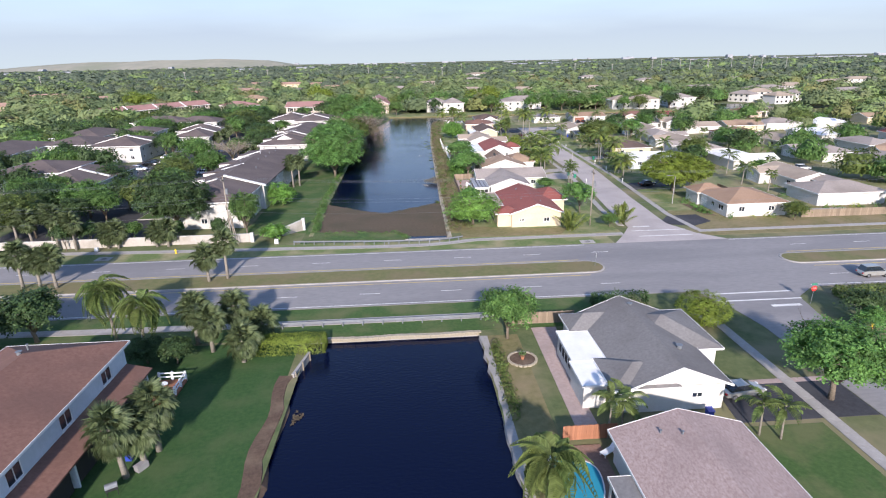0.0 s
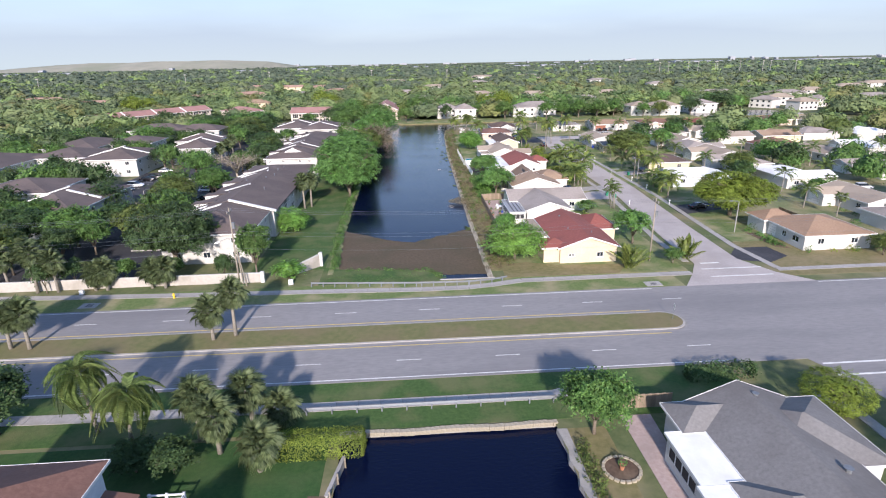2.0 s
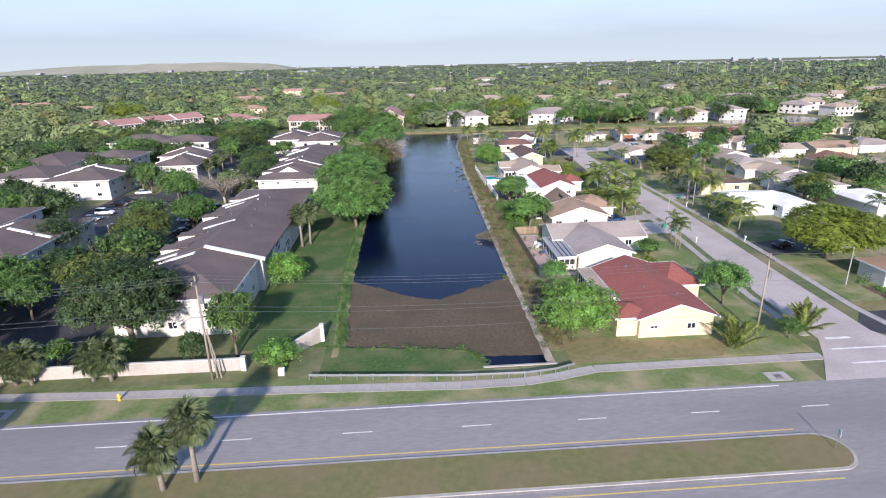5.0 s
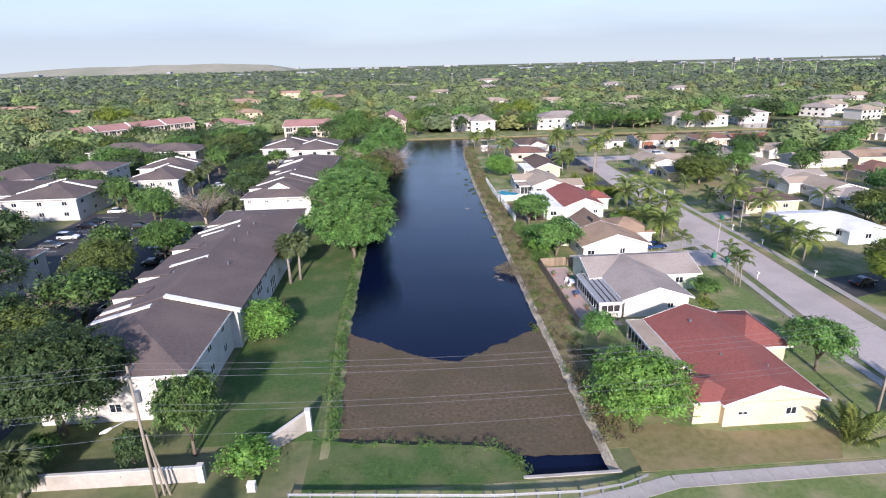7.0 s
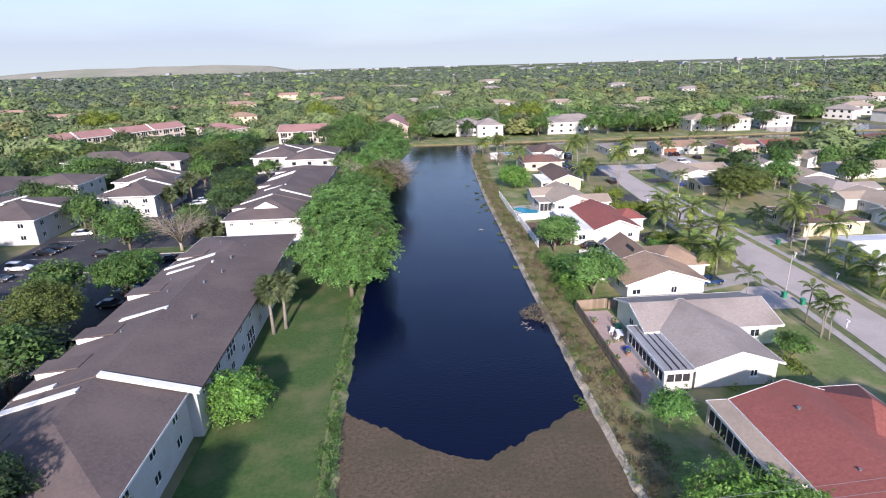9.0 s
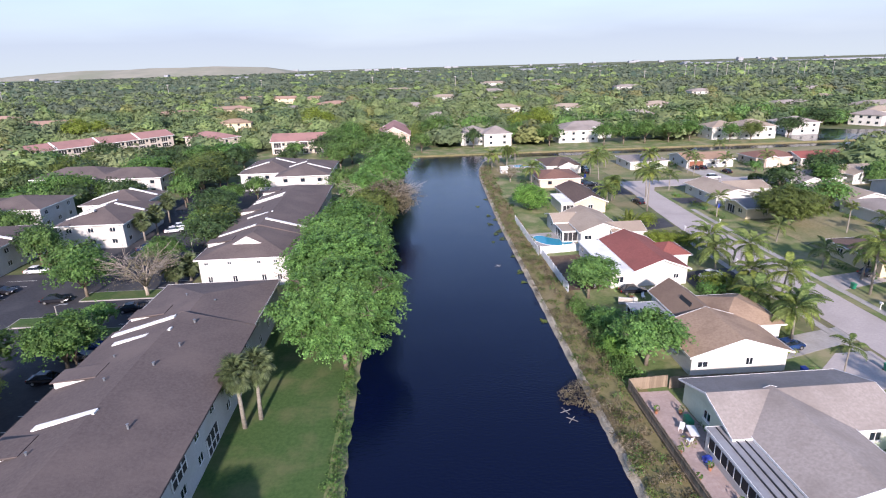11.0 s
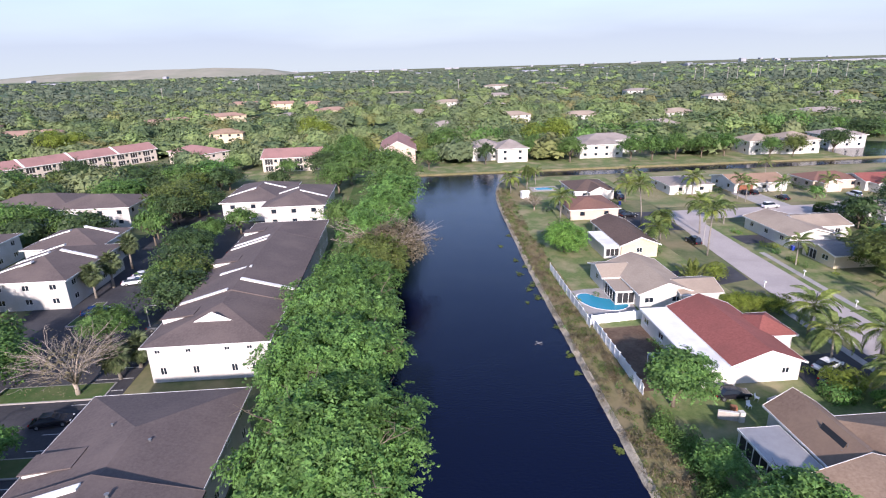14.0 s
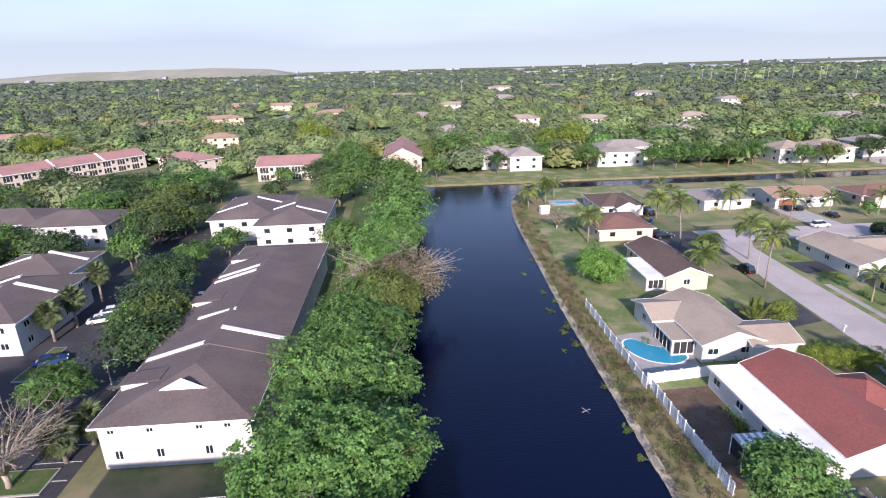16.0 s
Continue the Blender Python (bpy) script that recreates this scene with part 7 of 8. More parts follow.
while _n < 180:
    x, y = _rf.uniform(80, 250), _rf.uniform(108, 307)
    if any(x0 < x < x1 and y0 < y < y1 for x0, x1, y0, y1 in HOUSES_EAST) or 264 < y < 280:
        continue
    if _rf.random() < 0.35:
        palm_far(x, y, _rf.uniform(4, 8), _rf.choice(["coco", "coco", "sabal"]))
    else:
        r = _rf.uniform(2.4, 6.2)
        kind = _rf.choice(["green", "green", "olive", "bright", "dark"])
        if x < 118:
            tree(kind, x, y, r, r * 0.9, fine=False, group="street trees")
        else:
            BEHIND[kind].append((x, y, r, r * 1.6))
    _n += 1
for x, y in ((63, 170), (64, 196), (66, 212), (64, 232), (78, 236), (86, 186), (88, 210), (92, 232), (66, 262), (84, 282), (110, 284), (130, 284), (152, 284), (96, 284), (60, 300), (30.3, 317), (64, 316), (112, 316)):
    palm_far(x, y, _rf.uniform(4.5, 7.5), "coco")
for x in range(-8, 230, 9):
    r = _rf.uniform(4.4, 7.4)
    BEHIND[_rf.choice(["dark", "green", "green", "olive", "bright"])].append((x + _rf.uniform(-3, 3), _rf.uniform(392, 412), r * 1.15, r * 1.9))
for k, x, y, r in (("green", -5, 352, 5), ("green", 8, 374, 5), ("green", -40, 388, 7), ("green", -44, 352, 7), ("green", -36, 356, 8), ("olive", -33, 372, 7), ("yellow", -191, 424, 8), ("yellow", -184, 430, 7), ("yellow", -67, 452, 8), ("yellow", -58, 440, 7), ("yellow", 60, 400, 8), ("yellow", 48, 396, 7), ("green", -85, 360, 4), ("dark", -140, 350, 6)):
    tree(k, x, y, r, r * 1.0, fine=False, group="far bank trees")
for kind, material, label in (("dark", LEAF_DARK, "dark green tree crowns behind the gardens"), ("green", LEAF, "green tree crowns behind the gardens"), ("olive", LEAF_OLIVE, "olive green tree crowns behind the gardens"), ("bright", LEAF_BRIGHT, "fresh green tree crowns behind the gardens")):
    grove("garden_trees", material, BEHIND[kind], FAR_SHAPES_MID, label)


# ---- cars ----
def car_master(kind, paint, label):
    """A car: shaped body, glazed cabin, four wheels, lamps; built once for each paint."""
    t = thing("car", (0, 0, 0), 0, label, "car")
    suv = kind == "suv"
    top, belt = (1.75, 1.0) if suv else (1.45, 0.88)
    st = [(-2.3, 0.42, 0.62, 0.72), (-2.15, 0.3, belt - 0.06, 0.84), (-1.3, 0.24, belt, 0.9), (0.9, 0.24, belt, 0.9), (1.6, 0.26, belt - 0.08, 0.87), (2.15, 0.3, belt - 0.2, 0.8), (2.32, 0.42, 0.6, 0.66)]
    m = Mesh()
    for x, lo, hi, w in st:
        m.v += [(x, -w, lo + 0.08), (x, -w, (lo + hi) / 2), (x, -w * 0.93, hi - 0.04), (x, -w * 0.8, hi), (x, w * 0.8, hi), (x, w * 0.93, hi - 0.04), (x, w, (lo + hi) / 2), (x, w, lo + 0.08), (x, w * 0.85, lo), (x, -w * 0.85, lo)]
    for i in range(len(st) - 1):
        m.f += [(10 * i + j, 10 * i + (j + 1) % 10, 10 * i + 10 + (j + 1) % 10, 10 * i + 10 + j) for j in range(10)]
    m.f += [tuple(range(9, -1, -1)), tuple(10 * (len(st) - 1) + j for j in range(10))]
    part("body", m, paint, t, smooth=False)
    x0, x1, x2, x3 = (-2.1, -1.8, 0.3, 1.2) if suv else (-1.75, -1.0, 0.25, 1.25)
    c = Mesh()
    c.v = [(x0, -0.72, belt - 0.02), (x3, -0.72, belt - 0.02), (x3, 0.72, belt - 0.02), (x0, 0.72, belt - 0.02), (x1, -0.58, top - 0.05), (x2, -0.58, top - 0.05), (x2, 0.58, top - 0.05), (x1, 0.58, top - 0.05)]
    c.f = [(4, 5, 6, 7), (0, 1, 5, 4), (1, 2, 6, 5), (2, 3, 7, 6), (3, 0, 4, 7)]
    part("glasshouse", c, GLASS, t)
    part("roof_panel", Mesh().slab([(x1 - 0.05, -0.6, top - 0.01), (x2 + 0.05, -0.6, top - 0.01), (x2 + 0.05, 0.6, top - 0.01), (x1 - 0.05, 0.6, top - 0.01)], 0.05), paint, t)
    for xa in (-1.4, 1.42):
        for s in (-1, 1):
            w = part("wheel", Mesh().tube([(xa, s * 0.7, 0.32), (xa, s * 0.9, 0.32)], [0.33, 0.33], 14), RUBBER, t)
            part("rim", Mesh().tube([(xa, s * 0.88, 0.32), (xa, s * 0.915, 0.32)], [0.2, 0.18], 10), CHROME, w)
    for s in (-1, 1):
        part("headlight", Mesh().box(2.16, s * 0.6 - 0.14, 0.55, 2.3, s * 0.6 + 0.14, 0.68), LAMPCLEAR, t)
        part("tail_light", Mesh().box(-2.32, s * 0.62 - 0.12, 0.62, -2.2, s * 0.62 + 0.12, 0.78), LAMPRED, t)
    return t


PAINT = {"white": plain("car_paint_white", (0.75, 0.76, 0.78), 0.25), "silver": plain("car_paint_silver", (0.42, 0.41, 0.38), 0.25, 0.5), "black": plain("car_paint_black", (0.012, 0.012, 0.016), 0.2), "blue": plain("car_paint_blue", (0.02, 0.05, 0.14), 0.2), "grey": plain("car_paint_grey", (0.12, 0.13, 0.14), 0.25, 0.4), "red": plain("car_paint_red", (0.3, 0.02, 0.02), 0.25)}
CARS = [
    ("silver", "sedan", 33.6, 54.0, 8), ("silver", "suv", 71.7, 82.2, 0), ("white", "sedan", 42.0, 194.6, 20), ("black", "sedan", 25.6, 189.6, 0), ("blue", "sedan", 38.6, 168.8, 10), ("blue", "sedan", 40.6, 191.4, 15), ("black", "suv", 50.9, 248.2, 95), ("black", "suv", 50.0, 292.0, 100), ("black", "sedan", 45.2, 271.8, 5), ("black", "sedan", 44.6, 274.2, 5), ("black", "suv", 51.0, 296.5, 95),
    ("black", "sedan", 89.0, 291.0, 90), ("black", "sedan", 91.8, 291.0, 90), ("white", "suv", 86.6, 274.6, 5), ("black", "sedan", 63.8, 147.0, 15), ("grey", "sedan", 70.0, 192.0, 10),
    ("white", "sedan", -69.8, 240.0, 20), ("white", "sedan", -69.4, 243.4, 20), ("blue", "sedan", -70.2, 226.0, 25), ("black", "sedan", -64.6, 251.0, 85), ("black", "sedan", -65.4, 256.2, 85), ("white", "suv", -53.8, 247.0, 0), ("red", "sedan", -53.8, 256.0, 0), ("grey", "sedan", -55.6, 226.0, 5), ("grey", "sedan", -55.4, 218.0, 5), ("black", "sedan", -58.4, 193.0, 10), ("grey", "sedan", -59.0, 177.4, 5), ("white", "sedan", -86.8, 214.4, 5), ("white", "suv", -86.6, 191.6, 0), ("black", "sedan", -87.0, 200.6, 0), ("black", "sedan", -86.6, 203.8, 0), ("black", "sedan", -74.0, 198.4, 5), ("blue", "sedan", -58.8, 180.0, 5), ("black", "sedan", -59.4, 171.4, 0), ("white", "sedan", -62.6, 182.2, 0), ("black", "suv", -56.8, 156.0, 0), ("white", "sedan", -56.8, 150.6, 0), ("grey", "sedan", -87, 186.0, 0), ("red", "sedan", 134, 283.5, 90), ("white", "suv", 118, 283.0, 90), ("black", "suv", 150, 282.0, 90), ("white", "sedan", 112, 183, 0), ("white", "suv", 116, 160, 0), ("black", "sedan", 114, 232, 0), ("black", "sedan", 96, 283, 90),
]
CAR_KINDS = {}
for paint, kind, x, y, turn in CARS:
    key = (paint, kind)
    if key not in CAR_KINDS:
        CAR_KINDS[key] = car_master(kind, PAINT[paint], f"{paint} parked " + ("sport utility car" if kind == "suv" else "saloon car") + " on the asphalt")
        CAR_KINDS[key].matrix_basis = pose(x, y, 0.07, 0, 0, turn)
    else:
        copy_thing(CAR_KINDS[key], pose(x, y, 0.07, 0, 0, turn))

# ---- paving and pools ----
outline("driveway_corner", [(31.6, 55.6), (44.9, 55.6), (44.9, 49.6), (30.8, 49.6)][::-1], DARKTAR, "black asphalt driveway", "driveway", 0.045)
outline("driveway_corner_edge", [(31.6, 56.4), (44.9, 56.4), (44.9, 55.62), (31.6, 55.62)][::-1], PATIO, "pink paver edge of a driveway", "driveway", 0.05)
outline("patio_corner", [(15.6, 70.5), (18.8, 70.5), (18.4, 64), (17.4, 58), (17.6, 50.5), (15.4, 50.5)][::-1], PATIO, "pink paver path beside the corner house", "patio", 0.05)
outline("driveway_orange", [(51.5, 113), (56.2, 118.6), (62.4, 118.6), (63, 113.4), (58, 110.6)], DARKTAR, "dark asphalt driveway", "driveway", 0.05)
outline("patio_fenced", [(13.5, 137.4), (20.0, 137.4), (18.4, 161), (13.7, 161)], PATIO, "pinkish concrete patio inside a wooden fence", "patio", 0.05)
outline("driveway_grey", [(31, 158.5), (48.5, 158.5), (49.0, 167), (44, 167), (37, 161.5), (31, 161.2)], STREET, "pale concrete driveway", "driveway", 0.046)
outline("driveway_tan", [(36, 166), (49.4, 170), (49.6, 174), (36, 171)], CONCRETE, "concrete driveway beside the tan-roofed house", "driveway", 0.046)
outline("driveway_red", [(37, 190.5), (50, 193), (50, 199), (37, 197.5)], DARKTAR, "worn dark driveway with a parked white car", "driveway", 0.046)
outline("driveway_beige", [(38, 222.5), (50.5, 226), (51, 233), (38, 232)], DARKTAR, "dark asphalt driveway", "driveway", 0.046)
outline("driveway_brown", [(41, 262), (54, 258), (54, 276), (41, 277)], DARKTAR, "dark asphalt driveway with parked cars", "driveway", 0.046)
outline("driveway_white", [(62, 246), (69, 246), (69, 252), (62, 252)], DARKTAR, "black asphalt driveway", "driveway", 0.046)
outline("driveway_garage", [(86, 276), (94, 276), (94, 293), (86, 293)], CONCRETE, "pale concrete driveway before a garage", "driveway", 0.046)
outline("driveway_grey_east", [(57.5, 142), (70, 146), (70, 152), (58, 150)], DARKTAR, "dark driveway under a spreading tree", "driveway", 0.046)
outline("driveway_brown_east", [(59.5, 186), (71, 189), (71, 194), (60, 192)], STREET, "grey driveway", "driveway", 0.046)
outline("yard_bare", [(15.2, 192), (22.2, 192), (22.6, 210), (15.2, 209.6)], MULCH, "bare dark soil yard behind a white fence", "yard", 0.05)


BRICKDECK = mat("brown_brick_paving", (0.2, 0.125, 0.095), (0.28, 0.18, 0.14), 3.5, 0.9, 0.3, (0.16, 0.11, 0.09), 0.4, 0.6, fine=16)


def pool(x, y, pts, deck, label, paving=None):
    t = thing("swimming_pool", (x, y, 0.05), 0, label, "swimming pool")
    part("deck", Mesh().slab([(*p, 0.04) for p in deck], 0.14), paving or CONCRETE, t)
    n = len(pts)
    ring = []
    for i in range(n):
        for s in np.linspace(0, 1, 5)[:-1]:
            p0, p1, p2, p3 = (Vector(pts[(i + k) % n]) for k in (-1, 0, 1, 2))
            ring.append(tuple(0.5 * (2 * p1 + (p2 - p0) * s + (2 * p0 - 5 * p1 + 4 * p2 - p3) * s * s + (3 * p1 - p0 - 3 * p2 + p3) * s ** 3)))
    part("coping", Mesh().slab([(px * 1.06, py * 1.06, 0.075) for px, py in ring], 0.08), WHITEPAINT, t)
    part("pool_water", Mesh().slab([(px, py, 0.085) for px, py in ring], 0.05), POOLWATER, t)


pool(19.5, 219.2, [(-3.4, 3.4), (-3.5, 0.6), (-1.7, -2.3), (1.6, -3.4), (4.0, -1.9), (3.2, 0.2), (0.2, 2.0), (-1.6, 4.1)], [(-4.6, -8.3), (4.6, -4.4), (5.4, 2), (4.6, 6.4), (-1, 6.2), (-4.8, 5.4)], "kidney-shaped blue swimming pool in a white deck")
pool(13.6, 43.6, [(-1.5, 3.0), (-1.9, 0), (-1.8, -3.4), (0.6, -3.2), (1.8, -0.6), (1.5, 1.8)], [(-3.0, -6), (3.2, -6), (3.2, 4.2), (-3.0, 4.2)], "bright blue swimming pool in a brown brick deck", BRICKDECK)
pool(92.5, 117.4, [(-2.6, 1.0), (-2.4, -1.2), (2.2, -1.3), (2.6, 1.1)], [(-4.5, -2.4), (4.5, -2.4), (4.5, 2.4), (-4.5, 2.4)], "blue swimming pool behind a wooden fence")
pool(31.4, 309.6, [(-2.6, 1.4), (-2.4, -1.4), (2.2, -1.5), (2.6, 1.3)], [(-4.5, -3.4), (4.5, -3.4), (4.5, 3.4), (-4.5, 3.4)], "pale blue swimming pool near the canal end")

# ---- street furniture and small things ----
def stop_sign(x, y, turn):
    t = thing("stop_sign", (x, y, 0), turn, "red octagonal stop sign on a steel post", "road sign")
    part("post", Mesh().tube([(0, 0, -0.1), (0, 0, 2.9)], [0.035, 0.035], 6), GALV, t)
    m = Mesh()
    ring = [(0.42 * math.cos(radians(22.5 + 45 * k)), 0.42 * math.sin(radians(22.5 + 45 * k))) for k in range(8)]
    m.v = [(a, -0.05, 2.35 + b) for a, b in ring] + [(a, -0.07, 2.35 + b) for a, b in ring]
    m.f = [tuple(range(8)), tuple(range(15, 7, -1))] + [(k, 8 + k, 8 + (k + 1) % 8, (k + 1) % 8) for k in range(8)]
    p = part("sign_plate", m, REDPAINT, t)
    cu = bpy.data.curves.new("word", "FONT")
    cu.body, cu.size, cu.align_x, cu.align_y, cu.extrude = "STOP", 0.26, "CENTER", "CENTER", 0.003
    cu.materials.append(WHITEPAINT)
    w = new("lettering", cu)
    w.parent = p
    w.matrix_basis = pose(0, -0.078, 2.35, 90)
    part("street_name_plate", Mesh().box(-0.4, -0.015, 2.88, 0.4, 0.015, 3.06), GREENPLASTIC, t)


stop_sign(55.4, 73.6, 0)


def hydrant(x, y):
    t = thing("fire_hydrant", (x, y, 0.03), 0, "yellow fire hydrant on the grass verge", "hydrant")
    part("barrel", Mesh().tube([(0, 0, 0), (0, 0, 0.08), (0, 0, 0.1), (0, 0, 0.62), (0, 0, 0.72), (0, 0, 0.82)], [0.2, 0.2, 0.13, 0.13, 0.16, 0.05], 10), YELLOWPAINT, t)
    for s in (-1, 1):
        part("outlet", Mesh().tube([(0, 0, 0.5), (s * 0.22, 0, 0.5)], [0.07, 0.07], 8), YELLOWPAINT, t)


hydrant(-42.4, 105.9)
hydrant(57.8, 66.0)


def street_lamp(x, y, h, turn, z=0.0):
    t = thing("street_lamp", (x, y, z), turn, "slim grey street lamp with a short arm", "street lamp")
    part("pole", Mesh().tube([(0, 0, -0.1), (0, 0, h)], [0.11, 0.07], 8), CONCRETE, t)
    part("arm", Mesh().tube([(0, 0, h - 0.1), (0.6, 0, h + 0.15), (1.4, 0, h + 0.2)], [0.05, 0.045, 0.04], 6), GALV, t)
    part("lamp_head", Mesh().box(1.3, -0.14, h + 0.13, 1.95, 0.14, h + 0.27), GALV, t)


for x, y, turn in ((48.2, 163.6, 0), (61.8, 178.4, 180), (52.4, 246.6, 0), (61.6, 128.0, 180), (47.2, 205, 0)):
    street_lamp(x, y, 6.5, turn)
for x, y in ((-57.0, 217.4), (-66.0, 186.0), (-72.0, 165.0)):
    street_lamp(x, y, 4.6, 0)


def bin_thing(x, y, material, label, turn=0):
    t = thing("wheelie_bin", (x, y, 0.0), turn, label, "bin")
    m = Mesh()
    m.v = [(-0.24, -0.26, 0.05), (0.24, -0.26, 0.05), (0.24, 0.26, 0.05), (-0.24, 0.26, 0.05), (-0.3, -0.34, 0.98), (0.3, -0.34, 0.98), (0.3, 0.34, 0.98), (-0.3, 0.34, 0.98)]
    m.f = [(3, 2, 1, 0), (4, 5, 6, 7), (0, 1, 5, 4), (1, 2, 6, 5), (2, 3, 7, 6), (3, 0, 4, 7)]
    part("bin_body", m, material, t)
    part("lid", Mesh().slab([(-0.33, -0.4, 1.0), (0.33, -0.4, 1.0), (0.33, 0.36, 1.08), (-0.33, 0.36, 1.08)], 0.06), material, t)
    for s in (-1, 1):
        part("wheel", Mesh().tube([(s * 0.24, 0.3, 0.12), (s * 0.32, 0.3, 0.12)], [0.12, 0.12], 8), RUBBER, t)


for x, y in ((48.0, 159.4), (47.0, 162.2), (62.4, 186.6)):
    bin_thing(x, y, GREENPLASTIC, "green wheeled rubbish bin beside the street")
for x, y in ((28.4, 50.6), (36.4, 162.6), (41.4, 273.8), (41.4, 272.6), (69.2, 240.4), (47.8, 285.0)):
    bin_thing(x, y, BLUEPLASTIC, "blue wheeled recycling bin beside a house")


def mailbox(x, y, turn=0):
    t = thing("mailbox", (x, y, 0.03), turn, "white mailbox on a post beside the street", "mailbox")
    part("post", Mesh().box(-0.05, -0.05, -0.1, 0.05, 0.05, 1.0), WHITEPAINT, t)
    m = Mesh()
    ring = [(-0.12, 1.0), (0.12, 1.0), (0.12, 1.16), (0.08, 1.24), (-0.08, 1.24), (-0.12, 1.16)]
    m.v = [(a, -0.25, b) for a, b in ring] + [(a, 0.25, b) for a, b in ring]
    m.f = [tuple(range(6)), tuple(range(11, 5, -1))] + [(k, 6 + k, 6 + (k + 1) % 6, (k + 1) % 6) for k in range(6)]
    part("box", m, WHITEPAINT, t)


for x, y in ((48.8, 151.6), (58.6, 151.0), (60.3, 178.6), (60.2, 168.0), (50.9, 222.0), (60.4, 212.0), (61.4, 226.0), (50.0, 200.0)):
    mailbox(x, y)


def junction_box(x, y, s, label):
    t = thing("utility_cabinet", (x, y, 0.02), 0, label, "utility cabinet")
    part("plinth", Mesh().box(-s * 0.6, -s * 0.5, -0.05, s * 0.6, s * 0.5, 0.08), CONCRETE, t)
    part("cabinet", Mesh().box(-s * 0.5, -s * 0.4, 0.08, s * 0.5, s * 0.4, s * 1.1).slab([(-s * 0.54, -s * 0.44, s * 1.16), (s * 0.54, -s * 0.44, s * 1.16), (s * 0.54, s * 0.44, s * 1.16), (-s * 0.54, s * 0.44, s * 1.16)], 0.05), WHITEPAINT, t)


junction_box(-25.0, 109.6, 0.7, "small white utility cabinet beside the footpath")
junction_box(-58.0, 109.0, 0.6, "small pale utility cabinet beside the wall")


def drain(x, y):
    t = thing("storm_drain", (x, y, 0.03), 0, "concrete storm drain slab with an iron grate", "drain")
    part("slab", Mesh().box(-1.3, -0.9, -0.05, 1.3, 0.9, 0.06), CONCRETE, t)
    for k in range(5):
        part("bar", Mesh().box(-0.4 + 0.2 * k, -0.45, 0.06, -0.3 + 0.2 * k, 0.45, 0.075), DARKMETAL, t)


drain(33.6, 103.4)
drain(-54.4, 104.2)


def floating_cross(x, y, turn):
    t = thing("floating_pipe_cross", (x, y, WATER_Z), turn, "crossed white pipes floating on the water", "debris")
    part("pipe", Mesh().tube([(-0.7, 0, 0.05), (0.7, 0, 0.05)], [0.03, 0.03], 6), CONCRETE, t)
    part("pipe", Mesh().tube([(0, -0.7, 0.08), (0, 0.7, 0.08)], [0.03, 0.03], 6), CONCRETE, t)


floating_cross(5.3, 207.0, 25)
floating_cross(5.3, 159.0, 20)
floating_cross(5.6, 157.4, 50)


def weed_raft(x, y, r, material, label):
    """A loose raft of small leaves lying on the water, with a ragged outline."""
    rng = np.random.default_rng(int(x * 31 + y * 7))
    n = int(90 * r)
    a, k = rng.uniform(0, 2 * np.pi, n), np.sqrt(rng.uniform(0, 1, n)) * r
    k *= 0.7 + 0.3 * np.sin(3 * a + x) + 0.2 * np.sin(5 * a + y)
    c = np.stack([x + k * np.cos(a) * 0.8, y + k * np.sin(a) * 1.5, WATER_Z + 0.03 + rng.uniform(0, 0.04, n)], 1)
    v = quads(rng, c, np.tile([[0.0, 0.0, 1.0]], (n, 1)) + rng.normal(size=(n, 3)) * 0.08, 0.17, 1.2)
    me = bpy.data.meshes.new("floating_weed_patch")
    me.from_pydata(v.tolist(), [], np.arange(len(v)).reshape(-1, 4).tolist())
    me.materials.append(material)
    tagged(new("floating_weed_patch", me), label, "water weed", "weed patches", kind="stuff")


for x, y, r in ((8.3, 182, 0.8), (8.6, 198, 0.7), (9.0, 203, 0.9), (9.4, 212, 0.7), (9.2, 224, 1.2), (9.6, 230, 1.3), (8.2, 236, 1.0), (9.0, 244, 0.9), (7.4, 254, 0.8), (8.4, 228, 0.9), (10.2, 240, 0.9), (6.8, 222, 0.5), (10.8, 262, 0.8), (7.6, 139.0, 1.4)):
    weed_raft(x, y, r, LEAF_OLIVE, "loose olive patch of floating weed")
for x, y, r in ((-11.4, 55, 0.8),):
    weed_raft(x, y, r, ALGAE, "thin brown scum on the still canal water")
scrub("dry_brush", [(8.0, 163.0, 1.3, 0.9), (6.8, 162.0, 1.2, 0.6), (8.6, 160.6, 1.2, 1.0), (7.4, 160.0, 1.3, 0.8), (6.2, 160.4, 1.1, 0.5), (8.2, 158.6, 1.0, 0.7), (5.8, 161.6, 0.8, 0.4)], 44, 120, 0.14, LEAF_DRY, "dead brown brush leaning over the water")
lounger = thing("sun_lounger", (17.2, 46.6, 0.1), 30, "pale sun lounger beside the pool", "lounger")
part("frame", Mesh().box(-0.9, -0.3, 0.28, 0.4, 0.3, 0.34), VINYL, lounger)
part("backrest", Mesh().slab([(0.4, -0.3, 0.36), (1.0, -0.3, 0.85), (1.0, 0.3, 0.85), (0.4, 0.3, 0.36)], 0.05), VINYL, lounger)
for a, b in ((-0.8, -0.25), (-0.8, 0.25), (0.3, -0.25), (0.3, 0.25)):
    part("leg", Mesh().box(a - 0.03, b - 0.03, 0, a + 0.03, b + 0.03, 0.28), VINYL, lounger)

